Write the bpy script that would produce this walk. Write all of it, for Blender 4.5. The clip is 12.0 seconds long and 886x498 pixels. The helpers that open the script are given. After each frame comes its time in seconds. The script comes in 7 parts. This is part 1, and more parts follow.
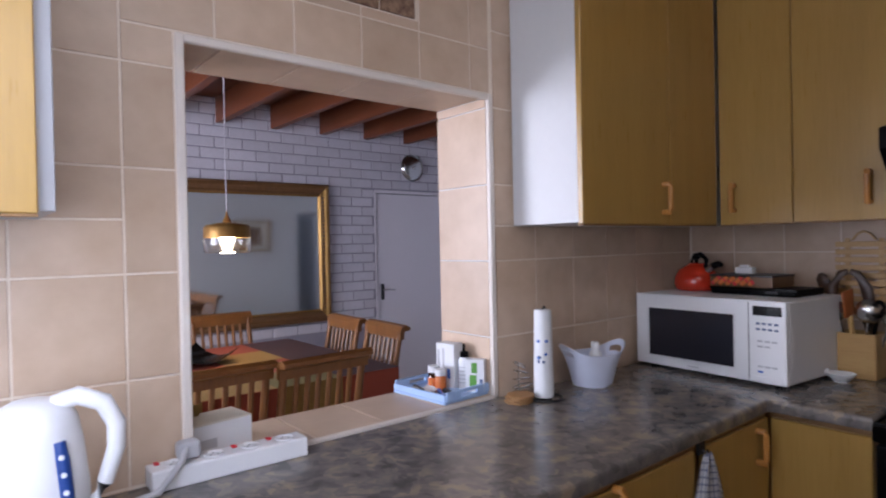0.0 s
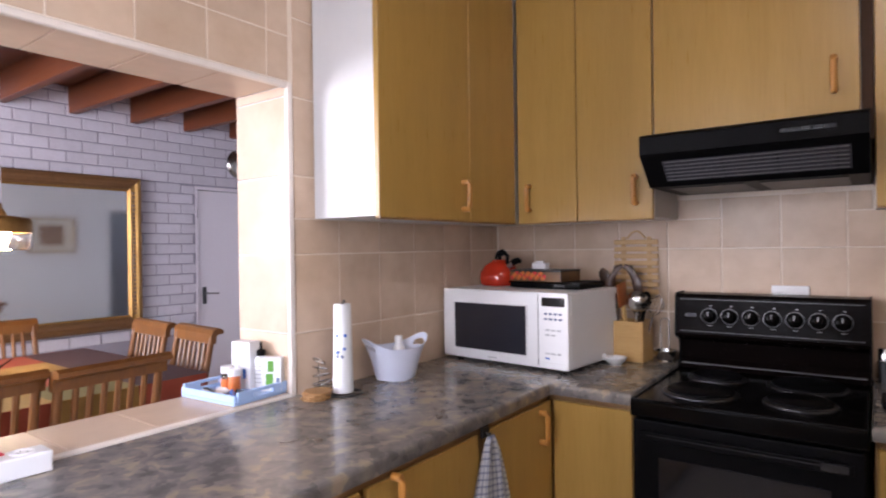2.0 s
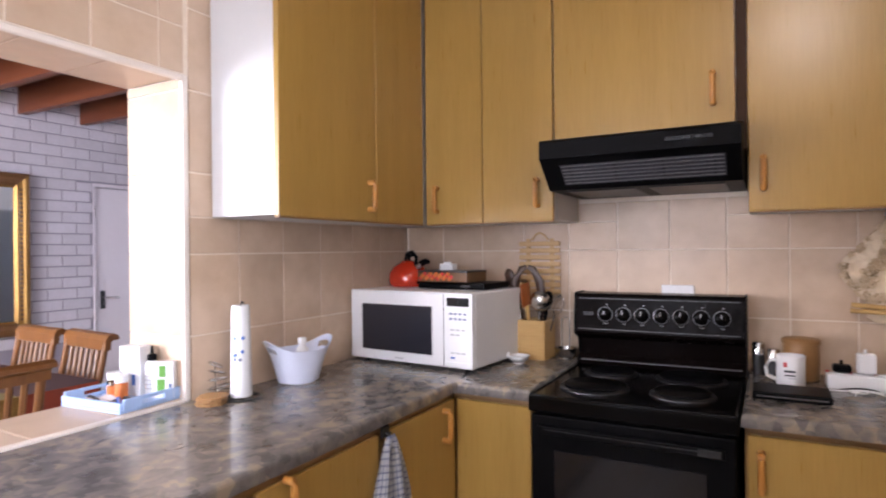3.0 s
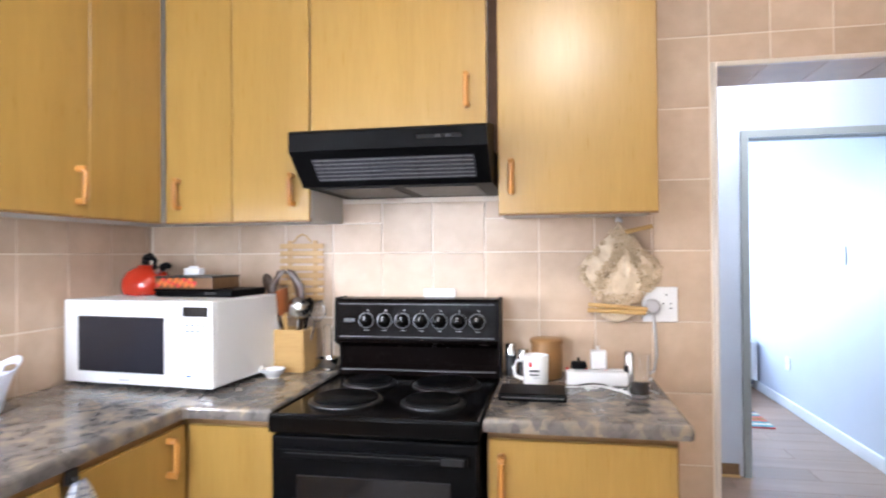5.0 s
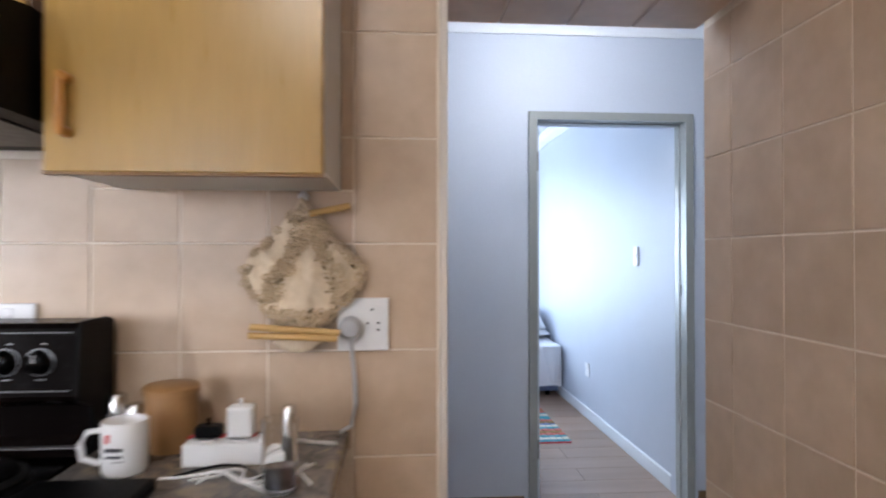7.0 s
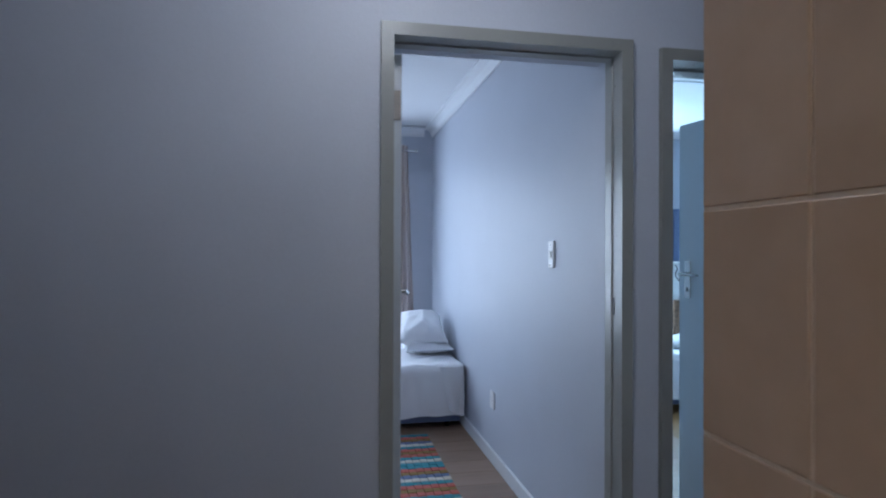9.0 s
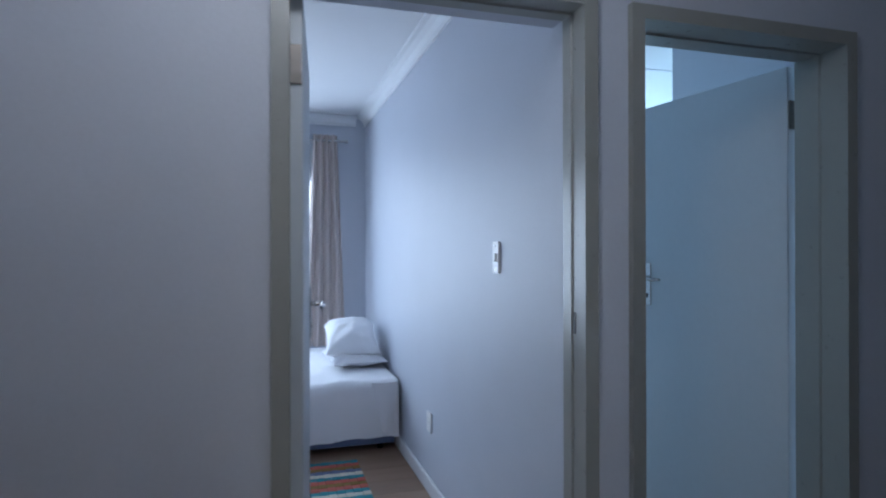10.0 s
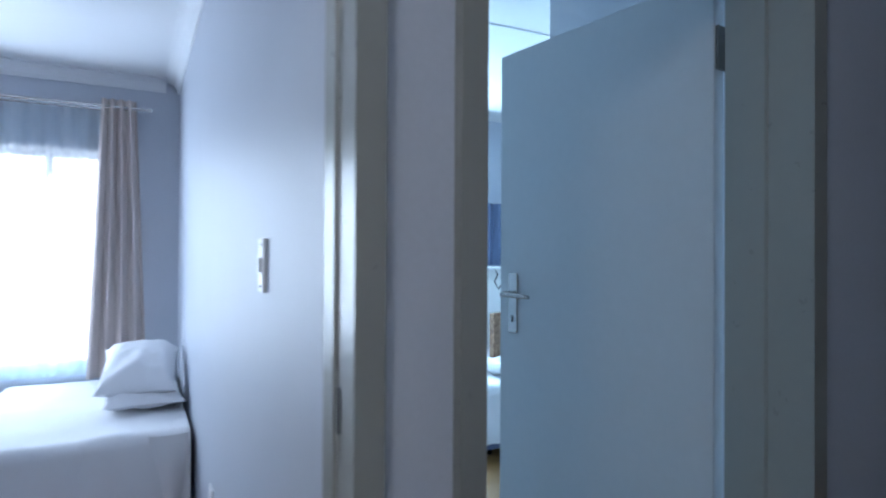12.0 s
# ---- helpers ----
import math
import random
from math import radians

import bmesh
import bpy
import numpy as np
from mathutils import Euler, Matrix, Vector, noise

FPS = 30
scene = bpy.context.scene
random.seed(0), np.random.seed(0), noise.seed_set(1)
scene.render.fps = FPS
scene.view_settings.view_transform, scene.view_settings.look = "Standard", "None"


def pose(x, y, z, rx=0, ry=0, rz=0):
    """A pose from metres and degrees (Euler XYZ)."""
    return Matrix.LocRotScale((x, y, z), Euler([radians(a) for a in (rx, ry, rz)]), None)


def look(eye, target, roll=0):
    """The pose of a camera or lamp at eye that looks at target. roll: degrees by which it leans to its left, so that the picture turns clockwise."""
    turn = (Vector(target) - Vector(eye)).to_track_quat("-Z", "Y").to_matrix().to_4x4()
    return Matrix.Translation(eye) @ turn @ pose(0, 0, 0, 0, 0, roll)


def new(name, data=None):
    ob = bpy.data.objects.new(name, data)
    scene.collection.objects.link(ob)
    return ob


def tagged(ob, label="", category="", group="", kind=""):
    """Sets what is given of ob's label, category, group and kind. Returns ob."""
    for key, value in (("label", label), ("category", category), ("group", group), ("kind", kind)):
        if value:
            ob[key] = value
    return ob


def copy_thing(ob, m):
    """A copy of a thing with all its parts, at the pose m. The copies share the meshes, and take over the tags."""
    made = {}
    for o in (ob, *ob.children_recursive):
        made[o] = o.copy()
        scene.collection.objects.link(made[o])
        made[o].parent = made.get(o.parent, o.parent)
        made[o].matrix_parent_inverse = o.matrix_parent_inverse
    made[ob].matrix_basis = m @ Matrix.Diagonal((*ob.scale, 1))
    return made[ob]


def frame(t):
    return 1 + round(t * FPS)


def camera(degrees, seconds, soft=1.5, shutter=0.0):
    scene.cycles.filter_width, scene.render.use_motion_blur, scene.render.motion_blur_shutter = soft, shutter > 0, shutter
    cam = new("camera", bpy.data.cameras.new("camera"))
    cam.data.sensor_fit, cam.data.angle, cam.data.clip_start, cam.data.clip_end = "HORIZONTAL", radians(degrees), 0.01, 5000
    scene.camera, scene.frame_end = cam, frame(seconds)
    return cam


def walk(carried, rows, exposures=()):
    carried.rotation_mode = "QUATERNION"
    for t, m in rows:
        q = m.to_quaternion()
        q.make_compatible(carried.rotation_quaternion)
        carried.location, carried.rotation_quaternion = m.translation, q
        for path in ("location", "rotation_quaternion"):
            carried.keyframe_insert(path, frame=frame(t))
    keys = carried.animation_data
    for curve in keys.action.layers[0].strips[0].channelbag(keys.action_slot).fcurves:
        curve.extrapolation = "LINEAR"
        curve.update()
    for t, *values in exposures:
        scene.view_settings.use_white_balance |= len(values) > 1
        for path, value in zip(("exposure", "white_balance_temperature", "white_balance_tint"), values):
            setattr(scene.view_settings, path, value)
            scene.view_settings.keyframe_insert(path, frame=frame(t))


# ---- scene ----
cam = camera(73.5, 12.0, soft=2.0, shutter=0.5)

PATH = [
    (0, (-2.459, -1.314, 1.371), (-1.193, 0.234, 1.356), -1.2),
    (0.5, (-2.427, -1.338, 1.351), (-1.08, 0.14, 1.34), -1.0),
    (1, (-2.384, -1.357, 1.341), (-0.942, 0.029, 1.332), -0.9),
    (1.5, (-2.361, -1.38, 1.337), (-0.827, -0.097, 1.329), -0.9),
    (2, (-2.347, -1.403, 1.333), (-0.731, -0.225, 1.327), -0.8),
    (2.5, (-2.341, -1.431, 1.329), (-0.654, -0.357, 1.328), -0.7),
    (3, (-2.319, -1.455, 1.323), (-0.565, -0.495, 1.325), -0.6),
    (3.2, (-2.313, -1.463, 1.323), (-0.532, -0.553, 1.325), -0.6),
    (5, (-2.114, -1.562, 1.306), (-0.146, -1.204, 1.326), -0.4),
    (5.5, (-1.977, -1.664, 1.299), (0.01, -1.443, 1.329), -0.4),
    (6, (-1.826, -1.758, 1.288), (0.172, -1.683, 1.318), -0.2),
    (6.5, (-1.605, -1.855, 1.288), (0.394, -1.899, 1.314), -0.2),
    (7, (-1.353, -2.002, 1.288), (0.641, -2.15, 1.31), -0.0),
    (7.5, (-1.066, -2.152, 1.285), (0.922, -2.37, 1.303), -0.0),
    (9.5, (-0.037, -2.573, 1.297), (1.908, -3.04, 1.306), 0.1),
    (10, (0.168, -2.647, 1.307), (2.084, -3.219, 1.314), -0.1),
    (10.5, (0.362, -2.765, 1.298), (2.252, -3.417, 1.31), -0.0),
    (11, (0.543, -2.894, 1.296), (2.4, -3.636, 1.308), 0.0),
    (11.5, (0.71, -3.045, 1.296), (2.521, -3.896, 1.31), 0.1),
    (12, (0.905, -3.24, 1.311), (2.682, -4.158, 1.326), 0.3),
]
walk(cam, [(t, look(e, g, r)) for t, e, g, r in PATH], [(0, -0.33, 5650, 19), (1.5, 0.43, 5980, 22), (3.0, 0.88, 6080, 21), (4.8, 1.93, 5700, 11), (5.5, 1.74, 5700, 10), (6.5, 1.20, 5800, 10), (7.5, 0.79, 5930, 12), (9.3, -0.28, 5750, 12), (10.5, 0.08, 5750, 10), (11.5, 0.38, 5800, 10), (12, 0.2, 5800, 10)])

# ---- world, sun, large lights ----
world = bpy.data.worlds.new("sky_world")
scene.world = world
world.use_nodes = True
wn = world.node_tree.nodes
sky = wn.new("ShaderNodeTexSky")
sky.sky_type = "NISHITA"
sky.sun_disc = False
sky.sun_elevation, sky.sun_rotation = radians(48), radians(120)
wn["Background"].inputs["Strength"].default_value = 0.12
world.node_tree.links.new(sky.outputs["Color"], wn["Background"].inputs["Color"])
sun_data = bpy.data.lights.new("sun", "SUN")
sun_data.energy, sun_data.angle, sun_data.color = 2.5, radians(0.6), (1.0, 0.95, 0.87)
sun = new("sun", sun_data)
sun.matrix_world = look((-6, -9, 12), (0, 0, 0))


def area_light(name, eye, target, w, h, watts, colour):
    d = bpy.data.lights.new(name, "AREA")
    d.shape, d.size, d.size_y, d.energy, d.color = "RECTANGLE", w, h, watts, colour
    ob = new(name, d)
    ob.matrix_world = look(eye, target)
    return ob


def bulb_light(name, at, watts, colour, r=0.05):
    d = bpy.data.lights.new(name, "POINT")
    d.energy, d.color, d.shadow_soft_size = watts, colour, r
    ob = new(name, d)
    ob.location = at
    return ob


# daylight in the window openings
area_light("kitchen_window_light", (-2.79, -0.72, 1.45), (-2.5, 0.08, 1.08), 0.95, 0.95, 14.5, (0.90, 0.94, 1.0))
area_light("bedroom_window_light", (5.36, -1.95, 1.3), (2.0, -2.2, 0.9), 2.0, 1.35, 51, (0.72, 0.86, 1.0))
area_light("second_bedroom_window_light", (5.36, -5.4, 1.5), (2.0, -4.6, 1.2), 1.0, 1.2, 70, (0.54, 0.83, 1.0))
area_light("dining_window_light", (-3.9, 1.9, 1.5), (0, 2.0, 1.0), 1.6, 1.3, 120, (1.0, 0.975, 0.97))
# lamps
bulb_light("kitchen_bulb", (-1.95, -1.62, 2.44), 14, (1.0, 0.90, 0.78), 0.09)
bulb_light("passage_bulb", (0.82, -2.72, 2.34), 11, (0.95, 0.97, 1.0), 0.09)
bulb_light("pendant_bulb", (-1.245, 2.15, 1.385), 9, (1.0, 0.80, 0.50), 0.03)


# ---- materials ----
def srgb(r, g, b):
    return tuple(((c / 255) / 12.92 if c <= 10 else ((c / 255 + 0.055) / 1.055) ** 2.4) for c in (r, g, b)) + (1.0,)


def material(name, base, rough=0.5, metal=0.0, second=None, grain=40.0, stain=3.0, bump=0.1, stretch=(1, 1, 1),
             spread=0.5, per_object=0.0, emission=0.0, coat=0.0, gain=0.15, spec=0.5):
    """A surface with grain, broad stains, relief and a little change from piece to piece."""
    m = bpy.data.materials.new(name)
    m.use_nodes = True
    nt = m.node_tree
    n, l = nt.nodes, nt.links
    b = n["Principled BSDF"]
    tc = n.new("ShaderNodeTexCoord")
    mp = n.new("ShaderNodeMapping")
    mp.inputs["Scale"].default_value = stretch
    l.new(tc.outputs["Object"], mp.inputs["Vector"])
    off = n.new("ShaderNodeVectorMath")
    off.operation = "ADD"
    l.new(mp.outputs["Vector"], off.inputs[0])
    info = n.new("ShaderNodeObjectInfo")
    sc = n.new("ShaderNodeMath")
    sc.operation = "MULTIPLY"
    sc.inputs[1].default_value = 37.0
    l.new(info.outputs["Random"], sc.inputs[0])
    l.new(sc.outputs[0], off.inputs[1])
    fine = n.new("ShaderNodeTexNoise")
    fine.inputs["Scale"].default_value, fine.inputs["Detail"].default_value = grain, 5
    broad = n.new("ShaderNodeTexNoise")
    broad.inputs["Scale"].default_value, broad.inputs["Detail"].default_value = stain, 3
    for t in (fine, broad):
        l.new(off.outputs[0], t.inputs["Vector"])
    mixf = n.new("ShaderNodeMath")
    mixf.operation = "MULTIPLY_ADD"
    mixf.inputs[1].default_value = 0.5
    l.new(fine.outputs["Fac"], mixf.inputs[0])
    half = n.new("ShaderNodeMath")
    half.operation = "MULTIPLY"
    half.inputs[1].default_value = 0.5
    l.new(broad.outputs["Fac"], half.inputs[0])
    l.new(half.outputs[0], mixf.inputs[2])
    ramp = n.new("ShaderNodeValToRGB")
    ramp.color_ramp.elements[0].position, ramp.color_ramp.elements[1].position = 0.5 - spread / 2, 0.5 + spread / 2
    sec = second or tuple(c * (1 - gain) for c in base[:3]) + (1,)
    ramp.color_ramp.elements[0].color, ramp.color_ramp.elements[1].color = sec, base
    l.new(mixf.outputs[0], ramp.inputs["Fac"])
    colour = ramp.outputs["Color"]
    if per_object:
        hsv = n.new("ShaderNodeHueSaturation")
        vv = n.new("ShaderNodeMapRange")
        vv.inputs["To Min"].default_value, vv.inputs["To Max"].default_value = 1 - per_object, 1 + per_object
        l.new(info.outputs["Random"], vv.inputs["Value"])
        l.new(vv.outputs[0], hsv.inputs["Value"])
        l.new(colour, hsv.inputs["Color"])
        colour = hsv.outputs["Color"]
    l.new(colour, b.inputs["Base Color"])
    rr = n.new("ShaderNodeMapRange")
    rr.inputs["To Min"].default_value, rr.inputs["To Max"].default_value = max(rough - 0.08, 0.02), min(rough + 0.1, 1)
    l.new(fine.outputs["Fac"], rr.inputs["Value"])
    l.new(rr.outputs[0], b.inputs["Roughness"])
    b.inputs["Metallic"].default_value = metal
    b.inputs["Coat Weight"].default_value = coat
    b.inputs["Specular IOR Level"].default_value = spec
    if bump:
        bp = n.new("ShaderNodeBump")
        bp.inputs["Strength"].default_value, bp.inputs["Distance"].default_value = bump, 0.004
        l.new(mixf.outputs[0], bp.inputs["Height"])
        l.new(bp.outputs["Normal"], b.inputs["Normal"])
    if emission:
        l.new(colour, b.inputs["Emission Color"])
        b.inputs["Emission Strength"].default_value = emission
    return m


def glass(name, colour, rough=0.02, ior=1.45):
    m = bpy.data.materials.new(name)
    m.use_nodes = True
    b = m.node_tree.nodes["Principled BSDF"]
    b.inputs["Base Color"].default_value, b.inputs["Roughness"].default_value = colour, rough
    b.inputs["Transmission Weight"].default_value, b.inputs["IOR"].default_value = 1.0, ior
    return m


def sheer(name, colour, through_part):
    """Thin net cloth: part see-through, part scattering."""
    m = bpy.data.materials.new(name)
    m.use_nodes = True
    n, l = m.node_tree.nodes, m.node_tree.links
    n.remove(n["Principled BSDF"])
    tr, tl, df = n.new("ShaderNodeBsdfTransparent"), n.new("ShaderNodeBsdfTranslucent"), n.new("ShaderNodeBsdfDiffuse")
    tl.inputs["Color"].default_value = df.inputs["Color"].default_value = colour
    a, c = n.new("ShaderNodeMixShader"), n.new("ShaderNodeMixShader")
    a.inputs[0].default_value, c.inputs[0].default_value = 0.5, through_part
    l.new(tl.outputs[0], a.inputs[1])
    l.new(df.outputs[0], a.inputs[2])
    l.new(a.outputs[0], c.inputs[1])
    l.new(tr.outputs[0], c.inputs[2])
    l.new(c.outputs[0], n["Material Output"].inputs["Surface"])
    return m


TILE = material("beige_glazed_tile", (0.63, 0.485, 0.36, 1), 0.34, second=(0.49, 0.355, 0.245, 1), grain=16, stain=6.5, bump=0.16, per_object=0.075, spread=0.42)
GROUT = material("pale_grout", (0.84, 0.76, 0.66, 1), 0.85, second=(0.70, 0.59, 0.48, 1), grain=90, stain=4, bump=0.3)
WHITE_TRIM = material("white_tile_trim", (0.74, 0.67, 0.60, 1), 0.4, gain=0.06)
CABINET = material("yellow_maple_laminate", (0.42, 0.258, 0.066, 1), 0.30, second=(0.325, 0.190, 0.043, 1), grain=30, stain=2.5, stretch=(6, 6, 0.35), bump=0.04, spread=0.55)
FILLER_BROWN = material("dark_brown_board", (0.05, 0.022, 0.009, 1), 0.6, gain=0.3, spec=0.2)
EDGE = material("brown_cabinet_edge", (0.24, 0.125, 0.04, 1), 0.5, grain=30, stretch=(1, 1, 5))
HANDLE = material("orange_wood_handle", (0.52, 0.24, 0.05, 1), 0.35, second=(0.40, 0.17, 0.035, 1), grain=60, stretch=(1, 1, 0.2), bump=0.05, coat=0.2)
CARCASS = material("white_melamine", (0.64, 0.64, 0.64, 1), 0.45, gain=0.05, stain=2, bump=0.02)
# grey for stove markings, and for a white cabinet body with shade in its colour
GREY_AND_SHADED_WHITE = material("grey_and_shaded_white", (0.40, 0.40, 0.41, 1), 0.45, gain=0.05, stain=2, bump=0.02)
BLACK = material("black_enamel", (0.0028, 0.0025, 0.0025, 1), 0.16, gain=0.3, stain=4, bump=0.02, spec=0.10)
BLACK_PANEL = material("brown_black_panel", (0.0045, 0.003, 0.0028, 1), 0.24, gain=0.3, stain=4, bump=0.02, spec=0.035)
BLACK_MATT = material("black_plastic", (0.0032, 0.0032, 0.0038, 1), 0.45, spec=0.06, gain=0.3, bump=0.08, grain=200)
DARK_METAL = material("dark_metal", (0.06, 0.06, 0.063, 1), 0.4, 0.8, gain=0.3)
STEEL = material("brushed_steel", (0.62, 0.61, 0.60, 1), 0.22, 1.0, gain=0.12, grain=80, bump=0.02)
GRILLE = material("grey_grille_metal", (0.20, 0.20, 0.21, 1), 0.35, 0.4, gain=0.2)
WHITE_PLASTIC = material("white_plastic", (0.80, 0.80, 0.81, 1), 0.35, gain=0.04, stain=6, bump=0.02)
BLUE_PLASTIC = material("pale_lilac_plastic", (0.70, 0.74, 0.88, 1), 0.38, gain=0.05, bump=0.02)
TRAY_BLUE = material("sky_blue_paint", (0.38, 0.53, 0.80, 1), 0.5, gain=0.1, bump=0.05)
DARK_BLUE = material("dark_blue_plastic", (0.02, 0.06, 0.25, 1), 0.3)
RED = material("red_enamel", (0.47, 0.030, 0.010, 1), 0.15, gain=0.15, coat=0.4)
PALE_WOOD = material("pale_bamboo", (0.62, 0.40, 0.15, 1), 0.45, second=(0.50, 0.30, 0.10, 1), grain=25, stretch=(1, 1, 8), bump=0.06)
RACK_WOOD = material("pine_slat", (0.58, 0.38, 0.17, 1), 0.5, second=(0.46, 0.28, 0.11, 1), grain=25, stretch=(6, 1, 1), bump=0.06)
BROWN_WOOD = material("brown_wood", (0.24, 0.10, 0.03, 1), 0.4, second=(0.15, 0.055, 0.015, 1), grain=25, stretch=(6, 6, 0.6), bump=0.08, coat=0.15)
CHAIR_WOOD = material("honey_brown_wood", (0.21, 0.086, 0.020, 1), 0.40, second=(0.105, 0.038, 0.009, 1), grain=22, stretch=(5, 5, 0.8), bump=0.08, spec=0.35)
BEAM_WOOD = material("red_brown_beam", (0.15, 0.040, 0.012, 1), 0.45, second=(0.085, 0.022, 0.007, 1), grain=18, stretch=(6, 0.5, 6), bump=0.15)
RED_WOOD = material("red_brown_wood", (0.36, 0.105, 0.022, 1), 0.4, second=(0.24, 0.062, 0.014, 1), grain=25, stretch=(5, 5, 0.6), bump=0.05)
JAR_WOOD = material("terracotta_brown", (0.36, 0.19, 0.07, 1), 0.45, gain=0.25)
LILAC_BRICK = material("lilac_white_painted_brick", (0.60, 0.575, 0.635, 1), 0.6, gain=0.16, grain=45, stain=9, bump=0.9, per_object=0.06)
LILAC_JOINT = material("lilac_grey_mortar", (0.33, 0.31, 0.37, 1), 0.8, gain=0.25, grain=90, bump=0.5)
GREY_PAINT = material("blue_grey_wall_paint", (0.56, 0.59, 0.66, 1), 0.5, gain=0.085, grain=90, stain=2.4, bump=0.22)
DINING_PAINT = material("light_grey_wall_paint", (0.66, 0.66, 0.66, 1), 0.6, gain=0.04, grain=120, stain=1.5, bump=0.1)
CEILING_PAINT = material("white_ceiling_paint", (0.78, 0.79, 0.81, 1), 0.7, gain=0.04, grain=100, bump=0.08)
FRAME_PAINT = material("olive_grey_gloss_paint", (0.30, 0.305, 0.285, 1), 0.30, gain=0.06, stain=3, bump=0.01, spec=0.4)
DOOR_PAINT = material("pale_blue_grey_door_paint", (0.60, 0.64, 0.67, 1), 0.38, gain=0.06, stain=1.2, bump=0.05)
DOOR_LILAC = material("pale_lilac_door_paint", (0.70, 0.66, 0.71, 1), 0.42, gain=0.05, stain=1.2, bump=0.05)
SKIRT_BROWN = material("brown_skirting", (0.20, 0.11, 0.045, 1), 0.45, stretch=(0.5, 0.5, 4), gain=0.3)
SKIRT_WHITE = material("white_skirting", (0.74, 0.75, 0.77, 1), 0.4, gain=0.05)
PLANK = material("brown_laminate_plank", (0.34, 0.225, 0.155, 1), 0.38, second=(0.21, 0.13, 0.085, 1), grain=18, stain=2, stretch=(0.8, 7, 1), bump=0.06, per_object=0.12)
FLOOR_TILE = material("beige_floor_tile", (0.60, 0.52, 0.43, 1), 0.35, gain=0.2, per_object=0.05)
LINEN = material("white_cotton", (0.80, 0.80, 0.82, 1), 0.85, gain=0.05, grain=300, stain=5, bump=0.25)
CURTAIN = material("mushroom_curtain_cloth", (0.58, 0.50, 0.47, 1), 0.85, gain=0.12, grain=250, stretch=(1, 1, 0.2), bump=0.3)
BLIND_BLUE = material("pale_blue_blind_cloth", (0.34, 0.42, 0.50, 1), 0.8, gain=0.1, grain=150, bump=0.2)
HEM_BLUE = sheer("blue_white_net_hem", (0.50, 0.72, 0.86, 1), 0.25)
NET = sheer("white_net", (0.86, 0.90, 0.95, 1), 0.45)
MIRROR = material("mirror_silver", (0.80, 0.82, 0.82, 1), 0.02, 1.0, gain=0.0, bump=0)
GOLD = material("antique_gold", (0.40, 0.24, 0.07, 1), 0.42, 0.7, second=(0.22, 0.11, 0.028, 1), grain=50, bump=0.15)
FRAME_BROWN = material("walnut_frame", (0.17, 0.085, 0.03, 1), 0.35, second=(0.10, 0.045, 0.016, 1), grain=30, stretch=(1, 1, 1), bump=0.1, coat=0.2)
CLEAR_GLASS = glass("clear_glass", (0.97, 0.98, 0.98, 1), 0.02)
BROWN_GLASS = glass("brown_bottle_glass", (0.35, 0.12, 0.03, 1), 0.05)
BULB = material("bulb_glow", (1.0, 0.83, 0.55, 1), 0.4, emission=90.0, bump=0)
SKY_GLOW = material("daylight_backdrop", (0.93, 0.97, 1.0, 1), 0.9, emission=3.2, bump=0, gain=0.02)
LAMP_GLOW = material("opal_lamp_glass", (1.0, 0.95, 0.86, 1), 0.4, emission=5.0, bump=0)
CREAM_CLOTH = material("cream_cotton", (0.80, 0.67, 0.50, 1), 0.9, second=(0.62, 0.49, 0.34, 1), grain=70, stain=18, bump=0.6)
CREAM_LACE = material("cream_crochet_cotton", (0.80, 0.66, 0.47, 1), 0.9, second=(0.52, 0.38, 0.23, 1), grain=120, bump=0.6)
DISH_STEEL = material("satin_steel", (0.50, 0.49, 0.48, 1), 0.25, 0.95, gain=0.3, grain=70, bump=0.05)
TAN_LACE = material("tan_cotton", (0.56, 0.43, 0.28, 1), 0.9, second=(0.33, 0.23, 0.13, 1), grain=90, bump=0.6)
PAPER = material("white_paper", (0.75, 0.76, 0.78, 1), 0.6, gain=0.05)
INK = material("dark_ink", (0.04, 0.04, 0.05, 1), 0.6)
GREEN_INK = material("leaf_green_print", (0.12, 0.34, 0.05, 1), 0.6)
ORANGE_PACK = material("orange_print", (0.62, 0.16, 0.03, 1), 0.45)
CARD = material("cream_card", (0.66, 0.62, 0.52, 1), 0.7)
BLUE_INK = material("blue_print", (0.05, 0.16, 0.55, 1), 0.5)
RED_INK = material("red_print", (0.60, 0.03, 0.04, 1), 0.5)
DECO = material("brown_relief_border", (0.30, 0.19, 0.12, 1), 0.6, second=(0.12, 0.06, 0.035, 1), grain=60, stain=30, bump=0.6, spread=0.25)
WINE_CLOTH = material("dark_plum_cloth", (0.045, 0.016, 0.022, 1), 0.8, gain=0.2, grain=200, bump=0.3)
RUST_CLOTH = material("rust_red_cloth", (0.26, 0.042, 0.016, 1), 0.8, gain=0.2, grain=200, bump=0.3)
OCHRE_CLOTH = material("ochre_cloth", (0.28, 0.16, 0.035, 1), 0.8, gain=0.2, grain=200, bump=0.3)
OLIVE_CLOTH = material("olive_cloth", (0.14, 0.11, 0.03, 1), 0.8, gain=0.2, grain=200, bump=0.3)
TEAL_CLOTH = material("teal_cloth", (0.05, 0.28, 0.33, 1), 0.9, gain=0.2, grain=150, bump=0.5)
PINK_CLOTH = material("coral_cloth", (0.55, 0.13, 0.10, 1), 0.9, gain=0.2, grain=150, bump=0.5)
NAVY_CLOTH = material("navy_cloth", (0.02, 0.035, 0.08, 1), 0.85, gain=0.3, grain=150, bump=0.3)
